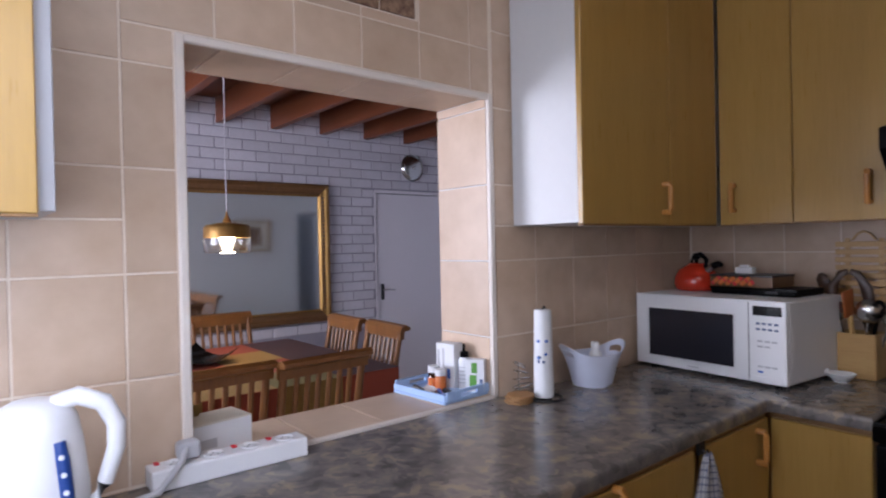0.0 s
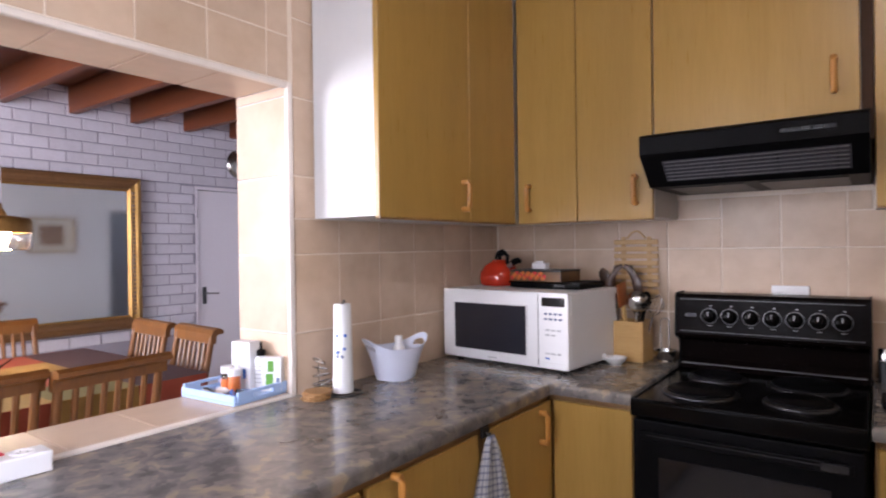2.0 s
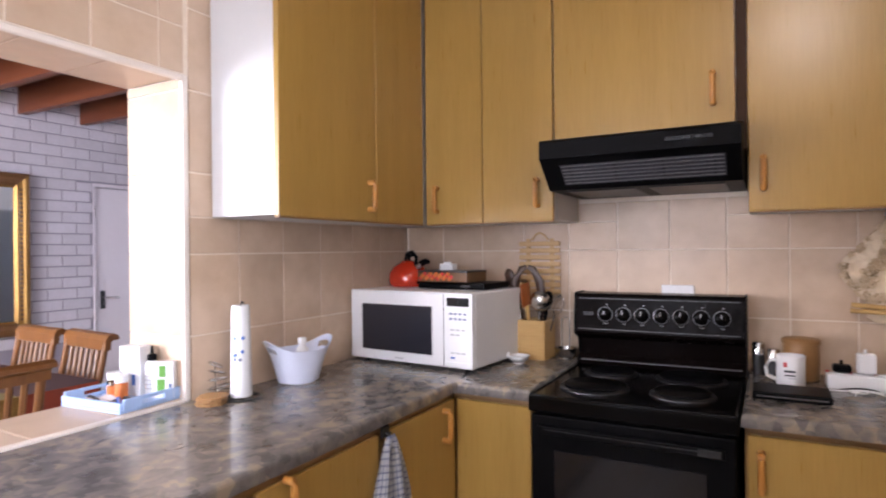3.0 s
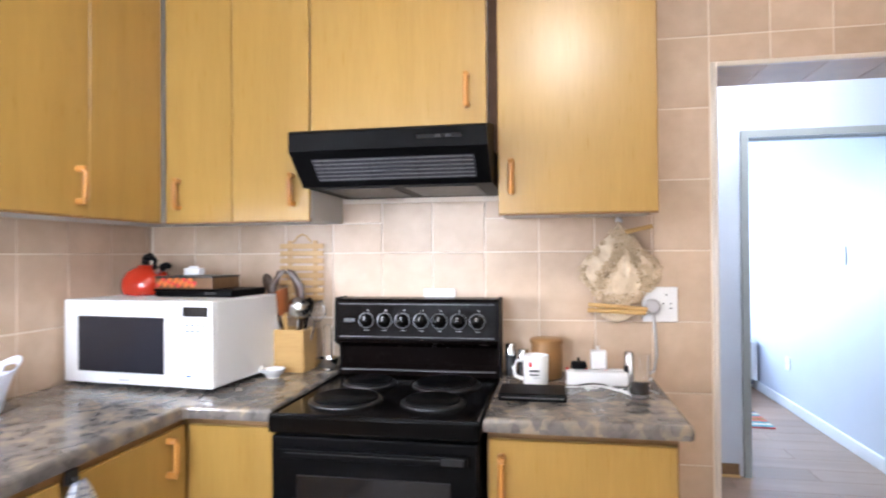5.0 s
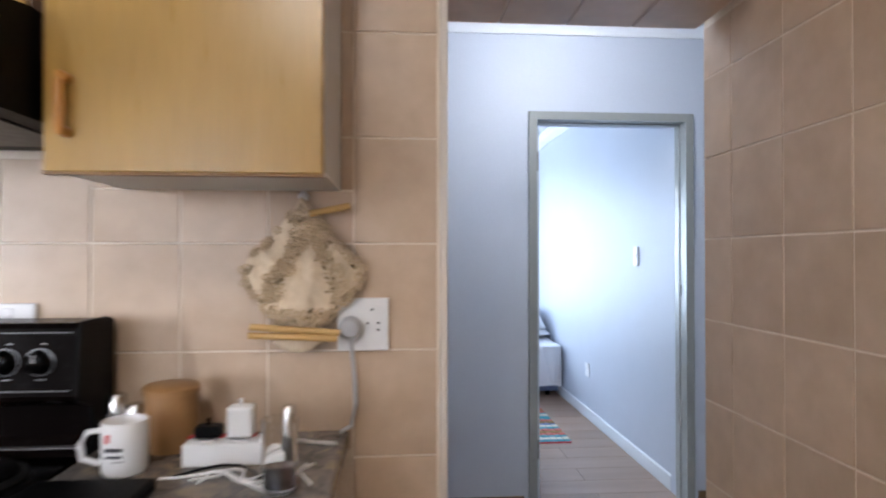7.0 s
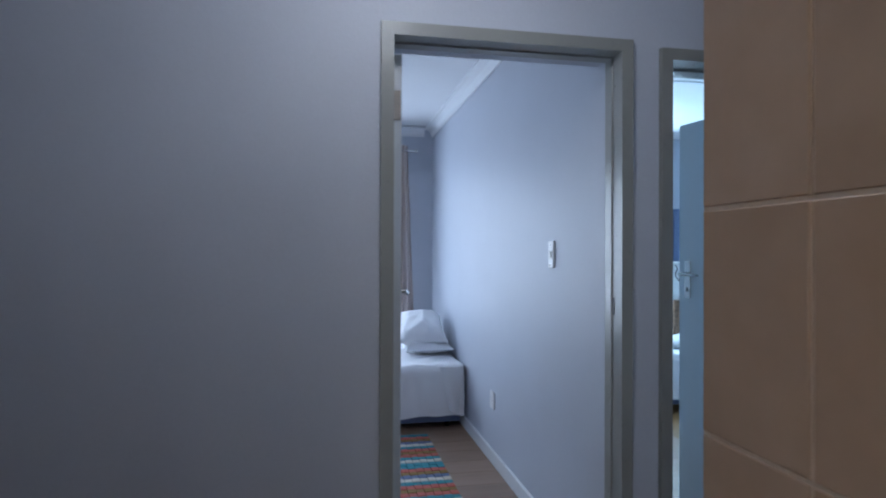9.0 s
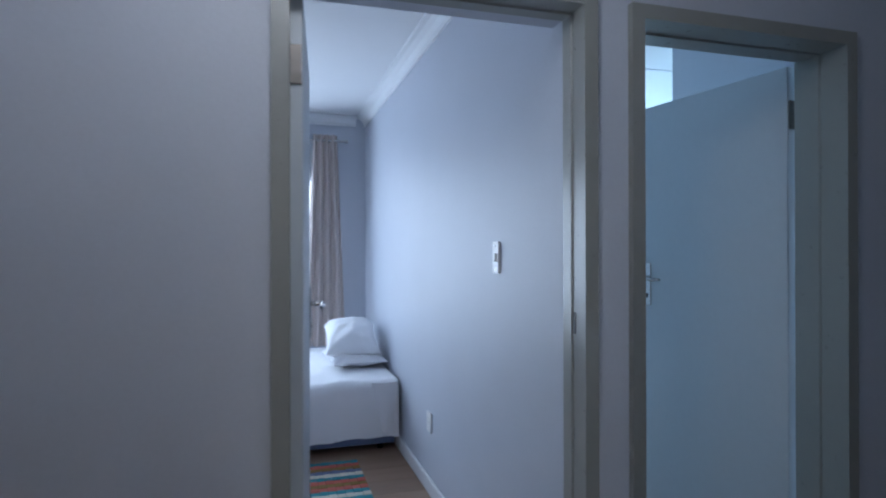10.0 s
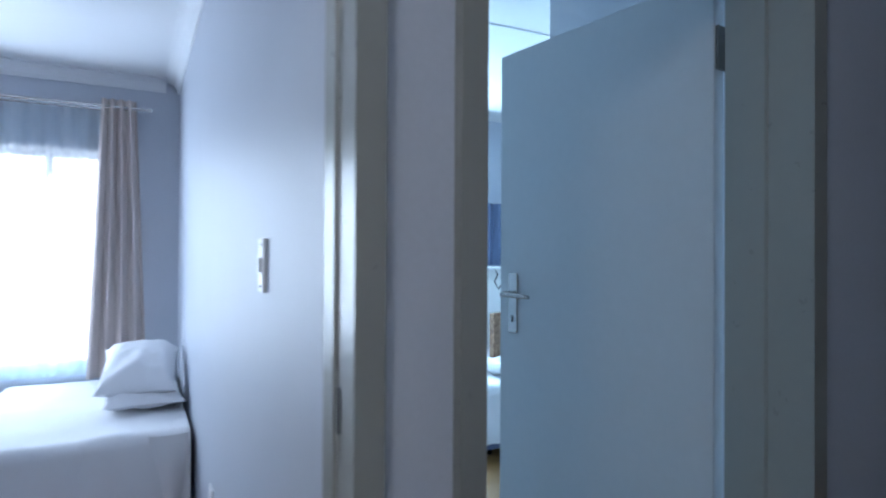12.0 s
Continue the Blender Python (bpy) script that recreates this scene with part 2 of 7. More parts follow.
SLATE_CLOTH = material("slate_blue_cloth", (0.14, 0.18, 0.30, 1), 0.85, gain=0.2, grain=150, bump=0.3)
OVEN_WINDOW = material("smoked_oven_window", (0.022, 0.022, 0.030, 1), 0.10, gain=0.25, grain=300, bump=0.02)
LENS_DARK = material("dark_oven_glass", (0.008, 0.008, 0.010, 1), 0.06, gain=0.2, bump=0)
HINGE = material("worn_hinge_metal", (0.22, 0.20, 0.18, 1), 0.4, 0.7, gain=0.35, grain=60)
DRINK = material("dark_drink", (0.020, 0.006, 0.006, 1), 0.08, gain=0.1, bump=0)
CABLE = material("grey_cable", (0.50, 0.50, 0.52, 1), 0.5, bump=0)


def worktop_material():
    """Mottled brown-grey stone-pattern laminate."""
    m = bpy.data.materials.new("mottled_stone_laminate")
    m.use_nodes = True
    n, l = m.node_tree.nodes, m.node_tree.links
    b = n["Principled BSDF"]
    tc = n.new("ShaderNodeTexCoord")
    warp = n.new("ShaderNodeTexNoise")
    warp.inputs["Scale"].default_value = 9
    l.new(tc.outputs["Object"], warp.inputs["Vector"])
    add = n.new("ShaderNodeVectorMath")
    add.operation = "MULTIPLY_ADD"
    add.inputs[1].default_value = (0.13, 0.13, 0.13)
    l.new(warp.outputs["Color"], add.inputs[0])
    l.new(tc.outputs["Object"], add.inputs[2])
    vor = n.new("ShaderNodeTexVoronoi")
    vor.inputs["Scale"].default_value = 42
    l.new(add.outputs[0], vor.inputs["Vector"])
    big = n.new("ShaderNodeTexNoise")
    big.inputs["Scale"].default_value, big.inputs["Detail"].default_value = 17, 8
    l.new(tc.outputs["Object"], big.inputs["Vector"])
    sep = n.new("ShaderNodeSeparateColor")
    l.new(vor.outputs["Color"], sep.inputs[0])
    av = n.new("ShaderNodeMath")
    av.operation = "MULTIPLY_ADD"
    av.inputs[1].default_value = 0.21
    l.new(sep.outputs[0], av.inputs[0])
    h = n.new("ShaderNodeMath")
    h.operation = "MULTIPLY"
    h.inputs[1].default_value = 0.81
    l.new(big.outputs["Fac"], h.inputs[0])
    l.new(h.outputs[0], av.inputs[2])
    ramp = n.new("ShaderNodeValToRGB")
    e = ramp.color_ramp.elements
    e[0].position, e[0].color = 0.33, (0.088, 0.080, 0.076, 1)
    e[1].position, e[1].color = 0.67, (0.270, 0.215, 0.160, 1)
    x = e.new(0.45)
    x.color = (0.135, 0.124, 0.117, 1)
    x = e.new(0.56)
    x.color = (0.185, 0.162, 0.142, 1)
    l.new(av.outputs[0], ramp.inputs["Fac"])
    l.new(ramp.outputs["Color"], b.inputs["Base Color"])
    b.inputs["Roughness"].default_value = 0.20
    bp = n.new("ShaderNodeBump")
    bp.inputs["Strength"].default_value, bp.inputs["Distance"].default_value = 0.05, 0.002
    l.new(big.outputs["Fac"], bp.inputs["Height"])
    l.new(bp.outputs["Normal"], b.inputs["Normal"])
    return m


WORKTOP = worktop_material()


def check_cloth():
    """White tea-towel cloth with blue check lines."""
    m = bpy.data.materials.new("blue_check_cotton")
    m.use_nodes = True
    n, l = m.node_tree.nodes, m.node_tree.links
    b = n["Principled BSDF"]
    tc = n.new("ShaderNodeTexCoord")
    sep = n.new("ShaderNodeSeparateXYZ")
    l.new(tc.outputs["UV"], sep.inputs[0])
    out = []
    for k, per in ((0, 15.0), (1, 26.0)):
        mu = n.new("ShaderNodeMath")
        mu.operation = "MULTIPLY"
        mu.inputs[1].default_value = per
        l.new(sep.outputs[k], mu.inputs[0])
        fr = n.new("ShaderNodeMath")
        fr.operation = "FRACT"
        l.new(mu.outputs[0], fr.inputs[0])
        lt = n.new("ShaderNodeMath")
        lt.operation = "LESS_THAN"
        lt.inputs[1].default_value = 0.30
        l.new(fr.outputs[0], lt.inputs[0])
        out.append(lt)
    s = n.new("ShaderNodeMath")
    s.operation = "MULTIPLY_ADD"
    s.inputs[1].default_value = 0.45
    l.new(out[0].outputs[0], s.inputs[0])
    h = n.new("ShaderNodeMath")
    h.operation = "MULTIPLY"
    h.inputs[1].default_value = 0.45
    l.new(out[1].outputs[0], h.inputs[0])
    l.new(h.outputs[0], s.inputs[2])
    mix = n.new("ShaderNodeMix")
    mix.data_type = "RGBA"
    mix.inputs[6].default_value, mix.inputs[7].default_value = (0.80, 0.82, 0.86, 1), (0.06, 0.12, 0.32, 1)
    l.new(s.outputs[0], mix.inputs[0])
    l.new(mix.outputs[2], b.inputs["Base Color"])
    b.inputs["Roughness"].default_value = 0.9
    return m


CHECK = check_cloth()


# ---- mesh helpers ----
def link_mesh(name, bm, mats, smooth=False):
    me = bpy.data.meshes.new(name)
    bmesh.ops.recalc_face_normals(bm, faces=bm.faces)
    if smooth:
        for f in bm.faces:
            f.smooth = True
    bm.to_mesh(me)
    bm.free()
    for m in (mats if isinstance(mats, (list, tuple)) else [mats]):
        me.materials.append(m)
    ob = new(name, me)
    if smooth:
        me.set_sharp_from_angle(angle=radians(48))
    return ob


def thing(name, label, category, at=(0, 0, 0), rz=0, group="", kind=""):
    """An empty at a thing's base; its parts are built in its own space."""
    ob = new(name)
    ob.empty_display_size = 0.05
    ob.matrix_basis = pose(at[0], at[1], at[2], 0, 0, rz)
    return tagged(ob, label, category, group, kind)


def part(name, bm, mats, parent, label="", smooth=False):
    ob = link_mesh(name, bm, mats, smooth)
    ob.parent = parent
    if label:
        tagged(ob, label)
    return ob


def structure(name, bm, mats, label="", category=""):
    return tagged(link_mesh(name, bm, mats), label, category, "", "structure")


def B():
    return bmesh.new()


def box(bm, x0, y0, z0, x1, y1, z1, bevel=0.0, seg=1, m=None, mi=0):
    """A box between two corners, with rounded edges."""
    r = bmesh.ops.create_cube(bm, size=1.0)
    vs = r["verts"]
    for v in vs:
        v.co = Vector((x0 + (v.co.x + 0.5) * (x1 - x0), y0 + (v.co.y + 0.5) * (y1 - y0), z0 + (v.co.z + 0.5) * (z1 - z0)))
    fs = list({f for v in vs for f in v.link_faces})
    for f in fs:
        f.material_index = mi
    if bevel:
        es = list({e for v in vs for e in v.link_edges})
        r = bmesh.ops.bevel(bm, geom=es, offset=bevel, segments=seg, affect="EDGES", profile=0.5)
        vs = list({v for f in r["faces"] for v in f.verts} | {v for v in vs if v.is_valid})
        for f in r["faces"]:
            f.material_index = mi
    if m is not None:
        bmesh.ops.transform(bm, matrix=m, verts=[v for v in vs if v.is_valid])
    return bm


def lathe(bm, profile, at=(0, 0, 0), seg=24, m=None, mi=0):
    """A turned shape from (radius, height) pairs."""
    rings = []
    for r, z in profile:
        ring = []
        for i in range(seg if r > 1e-6 else 1):
            a = 2 * math.pi * i / seg
            p = Vector((r * math.cos(a), r * math.sin(a), z))
            ring.append(bm.verts.new((m @ p if m else p) + Vector(at)))
        rings.append(ring)
    for a, b in zip(rings, rings[1:]):
        for i in range(seg):
            j = (i + 1) % seg
            if len(a) == 1 and len(b) == 1:
                continue
            if len(a) == 1:
                f = bm.faces.new((a[0], b[i], b[j]))
            elif len(b) == 1:
                f = bm.faces.new((a[i], a[j], b[0]))
            else:
                f = bm.faces.new((a[i], a[j], b[j], b[i]))
            f.material_index = mi
    return bm


def tube(bm, pts, r, seg=8, mi=0, caps=True):
    """A round bar along points; r is one radius or one for each point."""
    pts = [Vector(p) for p in pts]
    rings = []
    for i, p in enumerate(pts):
        d = (pts[min(i + 1, len(pts) - 1)] - pts[max(i - 1, 0)]).normalized()
        up = Vector((0, 0, 1)) if abs(d.z) < 0.9 else Vector((1, 0, 0))
        a = d.cross(up).normalized()
        c = a.cross(d)
        rad = r[i] if isinstance(r, (list, tuple)) else r
        rings.append([bm.verts.new(p + rad * (math.cos(2 * math.pi * k / seg) * a + math.sin(2 * math.pi * k / seg) * c)) for k in range(seg)])
    for a, b in zip(rings, rings[1:]):
        for k in range(seg):
            f = bm.faces.new((a[k], a[(k + 1) % seg], b[(k + 1) % seg], b[k]))
            f.material_index = mi
    if caps:
        for ring in (rings[0], rings[-1]):
            f = bm.faces.new(ring)
            f.material_index = mi
    return bm


def prism(bm, outline, axis, a, b, mi=0):
    """A straight bar with the given outline (in the two other axes), from a to b along the axis."""
    def at(p, t):
        return {"x": (t, p[0], p[1]), "y": (p[0], t, p[1]), "z": (p[0], p[1], t)}[axis]
    lo = [bm.verts.new(at(p, a)) for p in outline]
    hi = [bm.verts.new(at(p, b)) for p in outline]
    fs = [bm.faces.new(lo), bm.faces.new(hi)]
    for i in range(len(outline)):
        j = (i + 1) % len(outline)
        fs.append(bm.faces.new((lo[i], lo[j], hi[j], hi[i])))
    for f in fs:
        f.material_index = mi
    return bm


def arc(c, r, a0, a1, n):
    return [(c[0] + r * math.cos(radians(a0 + (a1 - a0) * i / n)), c[1] + r * math.sin(radians(a0 + (a1 - a0) * i / n))) for i in range(n + 1)]


PIECES = {}


def piece_mesh(w, h, d, cham, mat):
    """A thin tile or brick, w by h, proud by d, with chamfered edges; alike ones share it."""
    key = (round(w, 3), round(h, 3), round(d, 4), mat.name)
    if key in PIECES:
        return PIECES[key]
    x, y, c = w / 2, h / 2, cham
    v = [(-x, -y, 0), (x, -y, 0), (x, y, 0), (-x, y, 0), (-x, -y, d - c), (x, -y, d - c), (x, y, d - c), (-x, y, d - c),
         (-x + c, -y + c, d), (x - c, -y + c, d), (x - c, y - c, d), (-x + c, y - c, d)]
    f = [(8, 9, 10, 11)] + [(i, (i + 1) % 4, (i + 1) % 4 + 4, i + 4) for i in range(4)] + [(i + 4, (i + 1) % 4 + 4, (i + 1) % 4 + 8, i + 8) for i in range(4)]
    me = bpy.data.meshes.new("piece")
    me.from_pydata(v, [], f)
    me.materials.append(mat)
    PIECES[key] = me
    return me


def minus(rects, hole):
    """Rectangles (u0, v0, u1, v1) with a hole cut out of them."""
    out = []
    a0, b0, a1, b1 = hole
    for u0, v0, u1, v1 in rects:
        if u1 <= a0 or u0 >= a1 or v1 <= b0 or v0 >= b1:
            out.append((u0, v0, u1, v1))
            continue
        if v0 < b0:
            out.append((u0, v0, u1, b0))
        if v1 > b1:
            out.append((u0, b1, u1, v1))
        m0, m1 = max(v0, b0), min(v1, b1)
        if u0 < a0:
            out.append((u0, m0, a0, m1))
        if u1 > a1:
            out.append((a1, m0, u1, m1))
    return out


def lay(name, parent, mat, origin, uaxis, vaxis, us, vs, holes=(), joint=0.0045, depth=0.0025, cham=0.001, shift=0.0):
    """Tiles or bricks between grid lines us and vs on a plane, each an object of its own. shift: half-bond offset of every other course."""
    ua, va, o = Vector(uaxis), Vector(vaxis), Vector(origin)
    na = ua.cross(va)
    rot = Matrix((ua, va, na)).transposed().to_4x4()
    for row, (v0, v1) in enumerate(zip(vs, vs[1:])):
        line = list(us)
        if shift and row % 2:
            line = [us[0]] + [u + shift for u in us[:-1]] + [us[-1]]
        for u0, u1 in zip(line, line[1:]):
            rects = [(u0, v0, u1, v1)]
            for hole in holes:
                rects = minus(rects, hole)
            for r0, s0, r1, s1 in rects:
                w, h = r1 - r0 - joint, s1 - s0 - joint
                if w < 0.012 or h < 0.012:
                    continue
                ob = new(name, piece_mesh(w, h, depth, cham, mat))
                ob.matrix_basis = Matrix.Translation(o + ua * (r0 + r1) / 2 + va * (s0 + s1) / 2) @ rot
                ob.parent = parent


def steps(a, b, start, size):
    """Grid lines from a to b, with one at start, size apart."""
    k0, k1 = math.ceil((a - start) / size + 1e-6), math.floor((b - start) / size - 1e-6)
    return [a] + [start + size * k for k in range(k0, k1 + 1)] + [b]


# ---- the large structure ----
CEIL = 2.50
KCEIL = 2.60
HX0, HX1, HZ0, HZ1 = -2.09, -1.19, 0.905, 1.82       # serving hatch
KY0, KY1, KZ = -2.86, -2.105, 1.937                   # kitchen doorway
WT = 0.285

bm = B()   # hatch wall: kitchen to dining room
box(bm, -4.2, 0.008, 0, HX0, 0.25, 2.75)
box(bm, HX1, 0.008, 0, 1.28, 0.25, 2.75)
box(bm, HX0, 0.008, 0, HX1, 0.25, HZ0 - 0.01)
box(bm, HX0, 0.008, HZ1 + 0.008, HX1, 0.25, 2.75)
box(bm, 1.28, 0.008, 1.86, 1.62, 0.25, 2.75)
wall_hatch = structure("wall_hatch", bm, DINING_PAINT, "light grey plastered wall with a tiled serving hatch", "wall")
bm = B()
box(bm, -4.2, 0, 0, HX0 + 0.0, 0.0075, KCEIL)
box(bm, HX1, 0, 0, 0, 0.0075, KCEIL)
box(bm, HX0, 0, 0, HX1, 0.0075, HZ0 - 0.01)
box(bm, HX0, 0, HZ1 + 0.008, HX1, 0.0075, KCEIL)
grout_hatch = structure("wall_hatch_grout", bm, GROUT, "pale grout bed of the kitchen hatch wall", "wall")

bm = B()   # stove wall, with the doorway to the passage
box(bm, 0.0, KY1, 0, WT, 0.008, 2.75)
box(bm, 0.0, KY0, KZ + 0.008, WT, KY1, 2.75)
wall_stove = structure("wall_stove", bm, GROUT, "kitchen wall behind the stove, tiled in beige", "wall")
bm = B()
box(bm, WT, KY1 + 0.01, 0, WT + 0.012, 0.008, 2.6)
box(bm, WT, KY0 + 0.01, KZ + 0.01, WT + 0.012, KY1 - 0.0, 2.6)
structure("wall_passage_kitchen_side", bm, GREY_PAINT, "blue-grey plaster of the passage", "wall")

bm = B()   # tiled side wall beside the doorway
box(bm, -4.2, -3.02, 0, WT, -2.876, 2.75)
wall_side = structure("wall_side", bm, GROUT, "kitchen side wall tiled in beige", "wall")

KWX = -2.86
bm = B()   # kitchen back wall with a window behind the walker
box(bm, KWX - 0.15, -2.876, 0, KWX, 0.0, 1.0)
box(bm, KWX - 0.15, -2.876, 2.05, KWX, 0.0, 2.75)
box(bm, KWX - 0.15, -2.876, 1.0, KWX, -1.25, 2.05)
box(bm, KWX - 0.15, -0.20, 1.0, KWX, 0.0, 2.05)
structure("wall_kitchen_back", bm, DINING_PAINT, "plain kitchen wall with a window", "wall")

# passage far wall with two doorways
PX0, PX1 = 1.62, 1.80
D1 = (-3.481, -2.695, 1.982)      # right, left, head of the first doorway
D2 = (-4.415, -3.663, 1.964)
bm = B()
box(bm, PX0, D1[1] + 0.003, 0, PX1, 3.41, CEIL + 0.2)
box(bm, PX0, D1[0] - 0.003, D1[2] + 0.003, PX1, D1[1] + 0.003, CEIL + 0.2)
box(bm, PX0, D2[1] + 0.003, 0, PX1, D1[0] - 0.003, CEIL + 0.2)
box(bm, PX0, D2[0] - 0.003, D2[2] + 0.003, PX1, D2[1] + 0.003, CEIL + 0.2)
box(bm, PX0, -7.2, 0, PX1, D2[0] - 0.003, CEIL + 0.2)
structure("wall_passage", bm, GREY_PAINT, "blue-grey painted passage wall with two doorways", "wall")
bm = B()
box(bm, WT + 0.012, -7.2, 0, WT - 0.1, -3.02, CEIL + 0.2)
box(bm, WT - 0.1, -7.3, 0, PX0, -7.2, CEIL + 0.2)
structure("wall_passage_end", bm, GREY_PAINT, "blue-grey painted passage wall", "wall")

# first bedroom
BX, BY = 5.45, -3.50
bm = B()
box(bm, PX1, BY - 0.12, 0, BX, BY, CEIL + 0.2)
structure("wall_between_bedrooms", bm, GREY_PAINT, "light blue-grey bedroom wall", "wall")
bm = B()
box(bm, PX1, -0.72, 0, BX, -0.6, CEIL + 0.2)
structure("wall_bedroom_far_side", bm, GREY_PAINT, "light blue-grey bedroom wall", "wall")
bm = B()   # window walls of both bedrooms
box(bm, BX, -7.2, 0, BX + 0.2, 0, 0.55)
box(bm, BX, -7.2, 1.97, BX + 0.2, 0, CEIL + 0.2)
box(bm, BX, -3.16, 0.55, BX + 0.2, -4.9, 1.97)
box(bm, BX, -1.0, 0.55, BX + 0.2, 0, 1.97)
box(bm, BX, -7.2, 0.55, BX + 0.2, -5.9, 1.97)
structure("wall_windows", bm, GREY_PAINT, "blue-grey outer wall with bedroom windows", "wall")
# second bedroom: side wall that steps back
bm = B()
box(bm, PX1, -5.05, 0, 3.11, -4.93, CEIL + 0.2)
box(bm, 2.99, -7.08, 0, 3.11, -5.05, CEIL + 0.2)
box(bm, 3.11, -7.2, 0, BX, -7.08, CEIL + 0.2)
structure("wall_second_bedroom", bm, GREY_PAINT, "blue-grey second bedroom wall", "wall")

# dining room
DY = 3.40
bm = B()
box(bm, -4.2, DY + 0.006, 0, 0.575, DY + 0.2, 2.8)
box(bm, 0.575, DY + 0.006, 1.90, 1.46, DY + 0.2, 2.8)
box(bm, 1.46, DY + 0.006, 0, 1.62, DY + 0.2, 2.8)
wall_brick = structure("wall_dining_brick", bm, LILAC_JOINT, "lilac-white painted brick wall of the dining room", "wall")
bm = B()
box(bm, -4.35, 0.25, 0, -4.2, 1.0, 2.8)
box(bm, -4.35, 2.8, 0, -4.2, 3.6, 2.8)
box(bm, -4.35, 1.0, 0, -4.2, 2.8, 0.85)
box(bm, -4.35, 1.0, 2.15, -4.2, 2.8, 2.8)
structure("wall_dining_window", bm, DINING_PAINT, "plain dining room wall with a window", "wall")

# ceilings
bm = box(B(), -4.2, -2.876, KCEIL, 0, 0, KCEIL + 0.1)
structure("ceiling_kitchen", bm, CEILING_PAINT, "white kitchen ceiling", "ceiling")
bm = box(B(), -4.35, 0.25, 2.56, PX0, 3.6, 2.62)
structure("ceiling_dining", bm, BEAM_WOOD, "red-brown boarded dining ceiling", "ceiling")
bm = box(B(), WT - 0.1, -7.2, CEIL, PX0, 0.008, CEIL + 0.1)
structure("ceiling_passage", bm, CEILING_PAINT, "white passage ceiling", "ceiling")
bm = box(B(), PX1, -3.5, CEIL, BX, -0.6, CEIL + 0.1)
structure("ceiling_bedroom", bm, CEILING_PAINT, "white bedroom ceiling", "ceiling")
bm = box(B(), PX1, -7.2, CEIL, BX, -3.62, CEIL + 0.1)
box(bm, 3.50, -7.05, CEIL - 0.006, 3.54, -3.62, CEIL, 0.002)
structure("ceiling_second_bedroom", bm, CEILING_PAINT, "white bedroom ceiling with a jointing strip", "ceiling")


def cornice(name, pts, side):
    """A coved cornice along a line of points under the ceiling; side turns it into the room."""
    for p, q in zip(pts, pts[1:]):
        p, q = Vector(p), Vector(q)
        d = (q - p).normalized()
        n = Vector((-d.y, d.x, 0)) * side
        prof = [(0, 0), (0, -0.085), (0.012, -0.085)] + [(0.085 - 0.073 * math.cos(radians(a)), -0.085 + 0.073 * math.sin(radians(a))) for a in (20, 45, 70)] + [(0.085, -0.012), (0.085, 0)]
        bm = B()
        rings = [[bm.verts.new(e + n * (0.001 + u) + Vector((0, 0, CEIL - 0.001 + w))) for u, w in prof] for e in (p, q)]
        bm.faces.new(rings[0])
        bm.faces.new(rings[1])
        for i in range(len(prof)):
            j = (i + 1) % len(prof)
            bm.faces.new((rings[0][i], rings[0][j], rings[1][j], rings[1][i]))
        structure(name, bm, CEILING_PAINT, "white coved cornice", "cornice")


cornice("cornice", [(PX0, -7.2, 0), (PX0, 0, 0)], 1)
cornice("cornice", [(PX1, BY, 0), (BX, BY, 0)], 1)
cornice("cornice", [(BX, BY + 0.086, 0), (BX, -0.6, 0)], 1)

# floors
bm = box(B(), -4.35, -3.02, -0.1, 0.0, 0.25, 0)
structure("floor_kitchen", bm, FLOOR_TILE, "beige kitchen floor", "floor")
bm = box(B(), -4.35, 0.25, -0.1, PX0, 3.6, 0)
structure("floor_dining", bm, FLOOR_TILE, "beige dining floor", "floor")
bm = box(B(), 0.0, -7.2, -0.1, BX, 0.25, -0.006)
floor_wood = structure("floor_wood", bm, EDGE, "brown wooden laminate floor", "floor")

# skirtings
bm = box(B(), PX0 - 0.016, D1[1] + 0.062, 0, PX0 - 0.001, 0.0, 0.075, 0.003)
structure("baseboard", bm, SKIRT_BROWN, "brown wooden skirting", "skirting")
bm = box(B(), PX0 - 0.016, D2[1] + 0.06, 0, PX0 - 0.001, D1[0] - 0.062, 0.075, 0.003)
structure("baseboard", bm, SKIRT_BROWN, "brown wooden skirting", "skirting")
bm = box(B(), PX1 + 0.001, BY + 0.001, 0, BX - 0.001, BY + 0.017, 0.085, 0.004)
structure("baseboard", bm, SKIRT_WHITE, "white painted skirting", "skirting")
bm = box(B(), 3.112, -7.07, 0, BX - 0.001, -7.062, 0.085)
structure("baseboard", bm, SKIRT_WHITE, "white painted skirting", "skirting")

for a, b in ((D1[1] + 0.062, 0.0), (D2[1] + 0.06, D1[0] - 0.062)):
    bm = tube(B(), [(PX0 - 0.020, a, 0.006), (PX0 - 0.020, b, 0.006)], 0.009, 8)
    structure("trim", bm, PALE_WOOD, "pale wooden floor bead", "trim")

# ground and far light outside
bm = box(B(), -60, -60, -0.35, 60, 60, -0.25)
structure("ground", bm, FLOOR_TILE, "paved ground outside", "ground")
for (x, y, w, h, z) in ((6.6, -2.1, 3.4, 2.6, 1.4), (6.6, -5.4, 2.6, 2.6, 1.4), (-4.6, -1.0, 2.6, 2.4, 1.6), (-5.4, 1.9, 3.2, 2.6, 1.6)):
    bm = box(B(), x - 0.01, y - w / 2, z - h / 2, x + 0.01, y + w / 2, z + h / 2)
    structure("backdrop", bm, SKY_GLOW, "bright daylight outside a window", "backdrop")


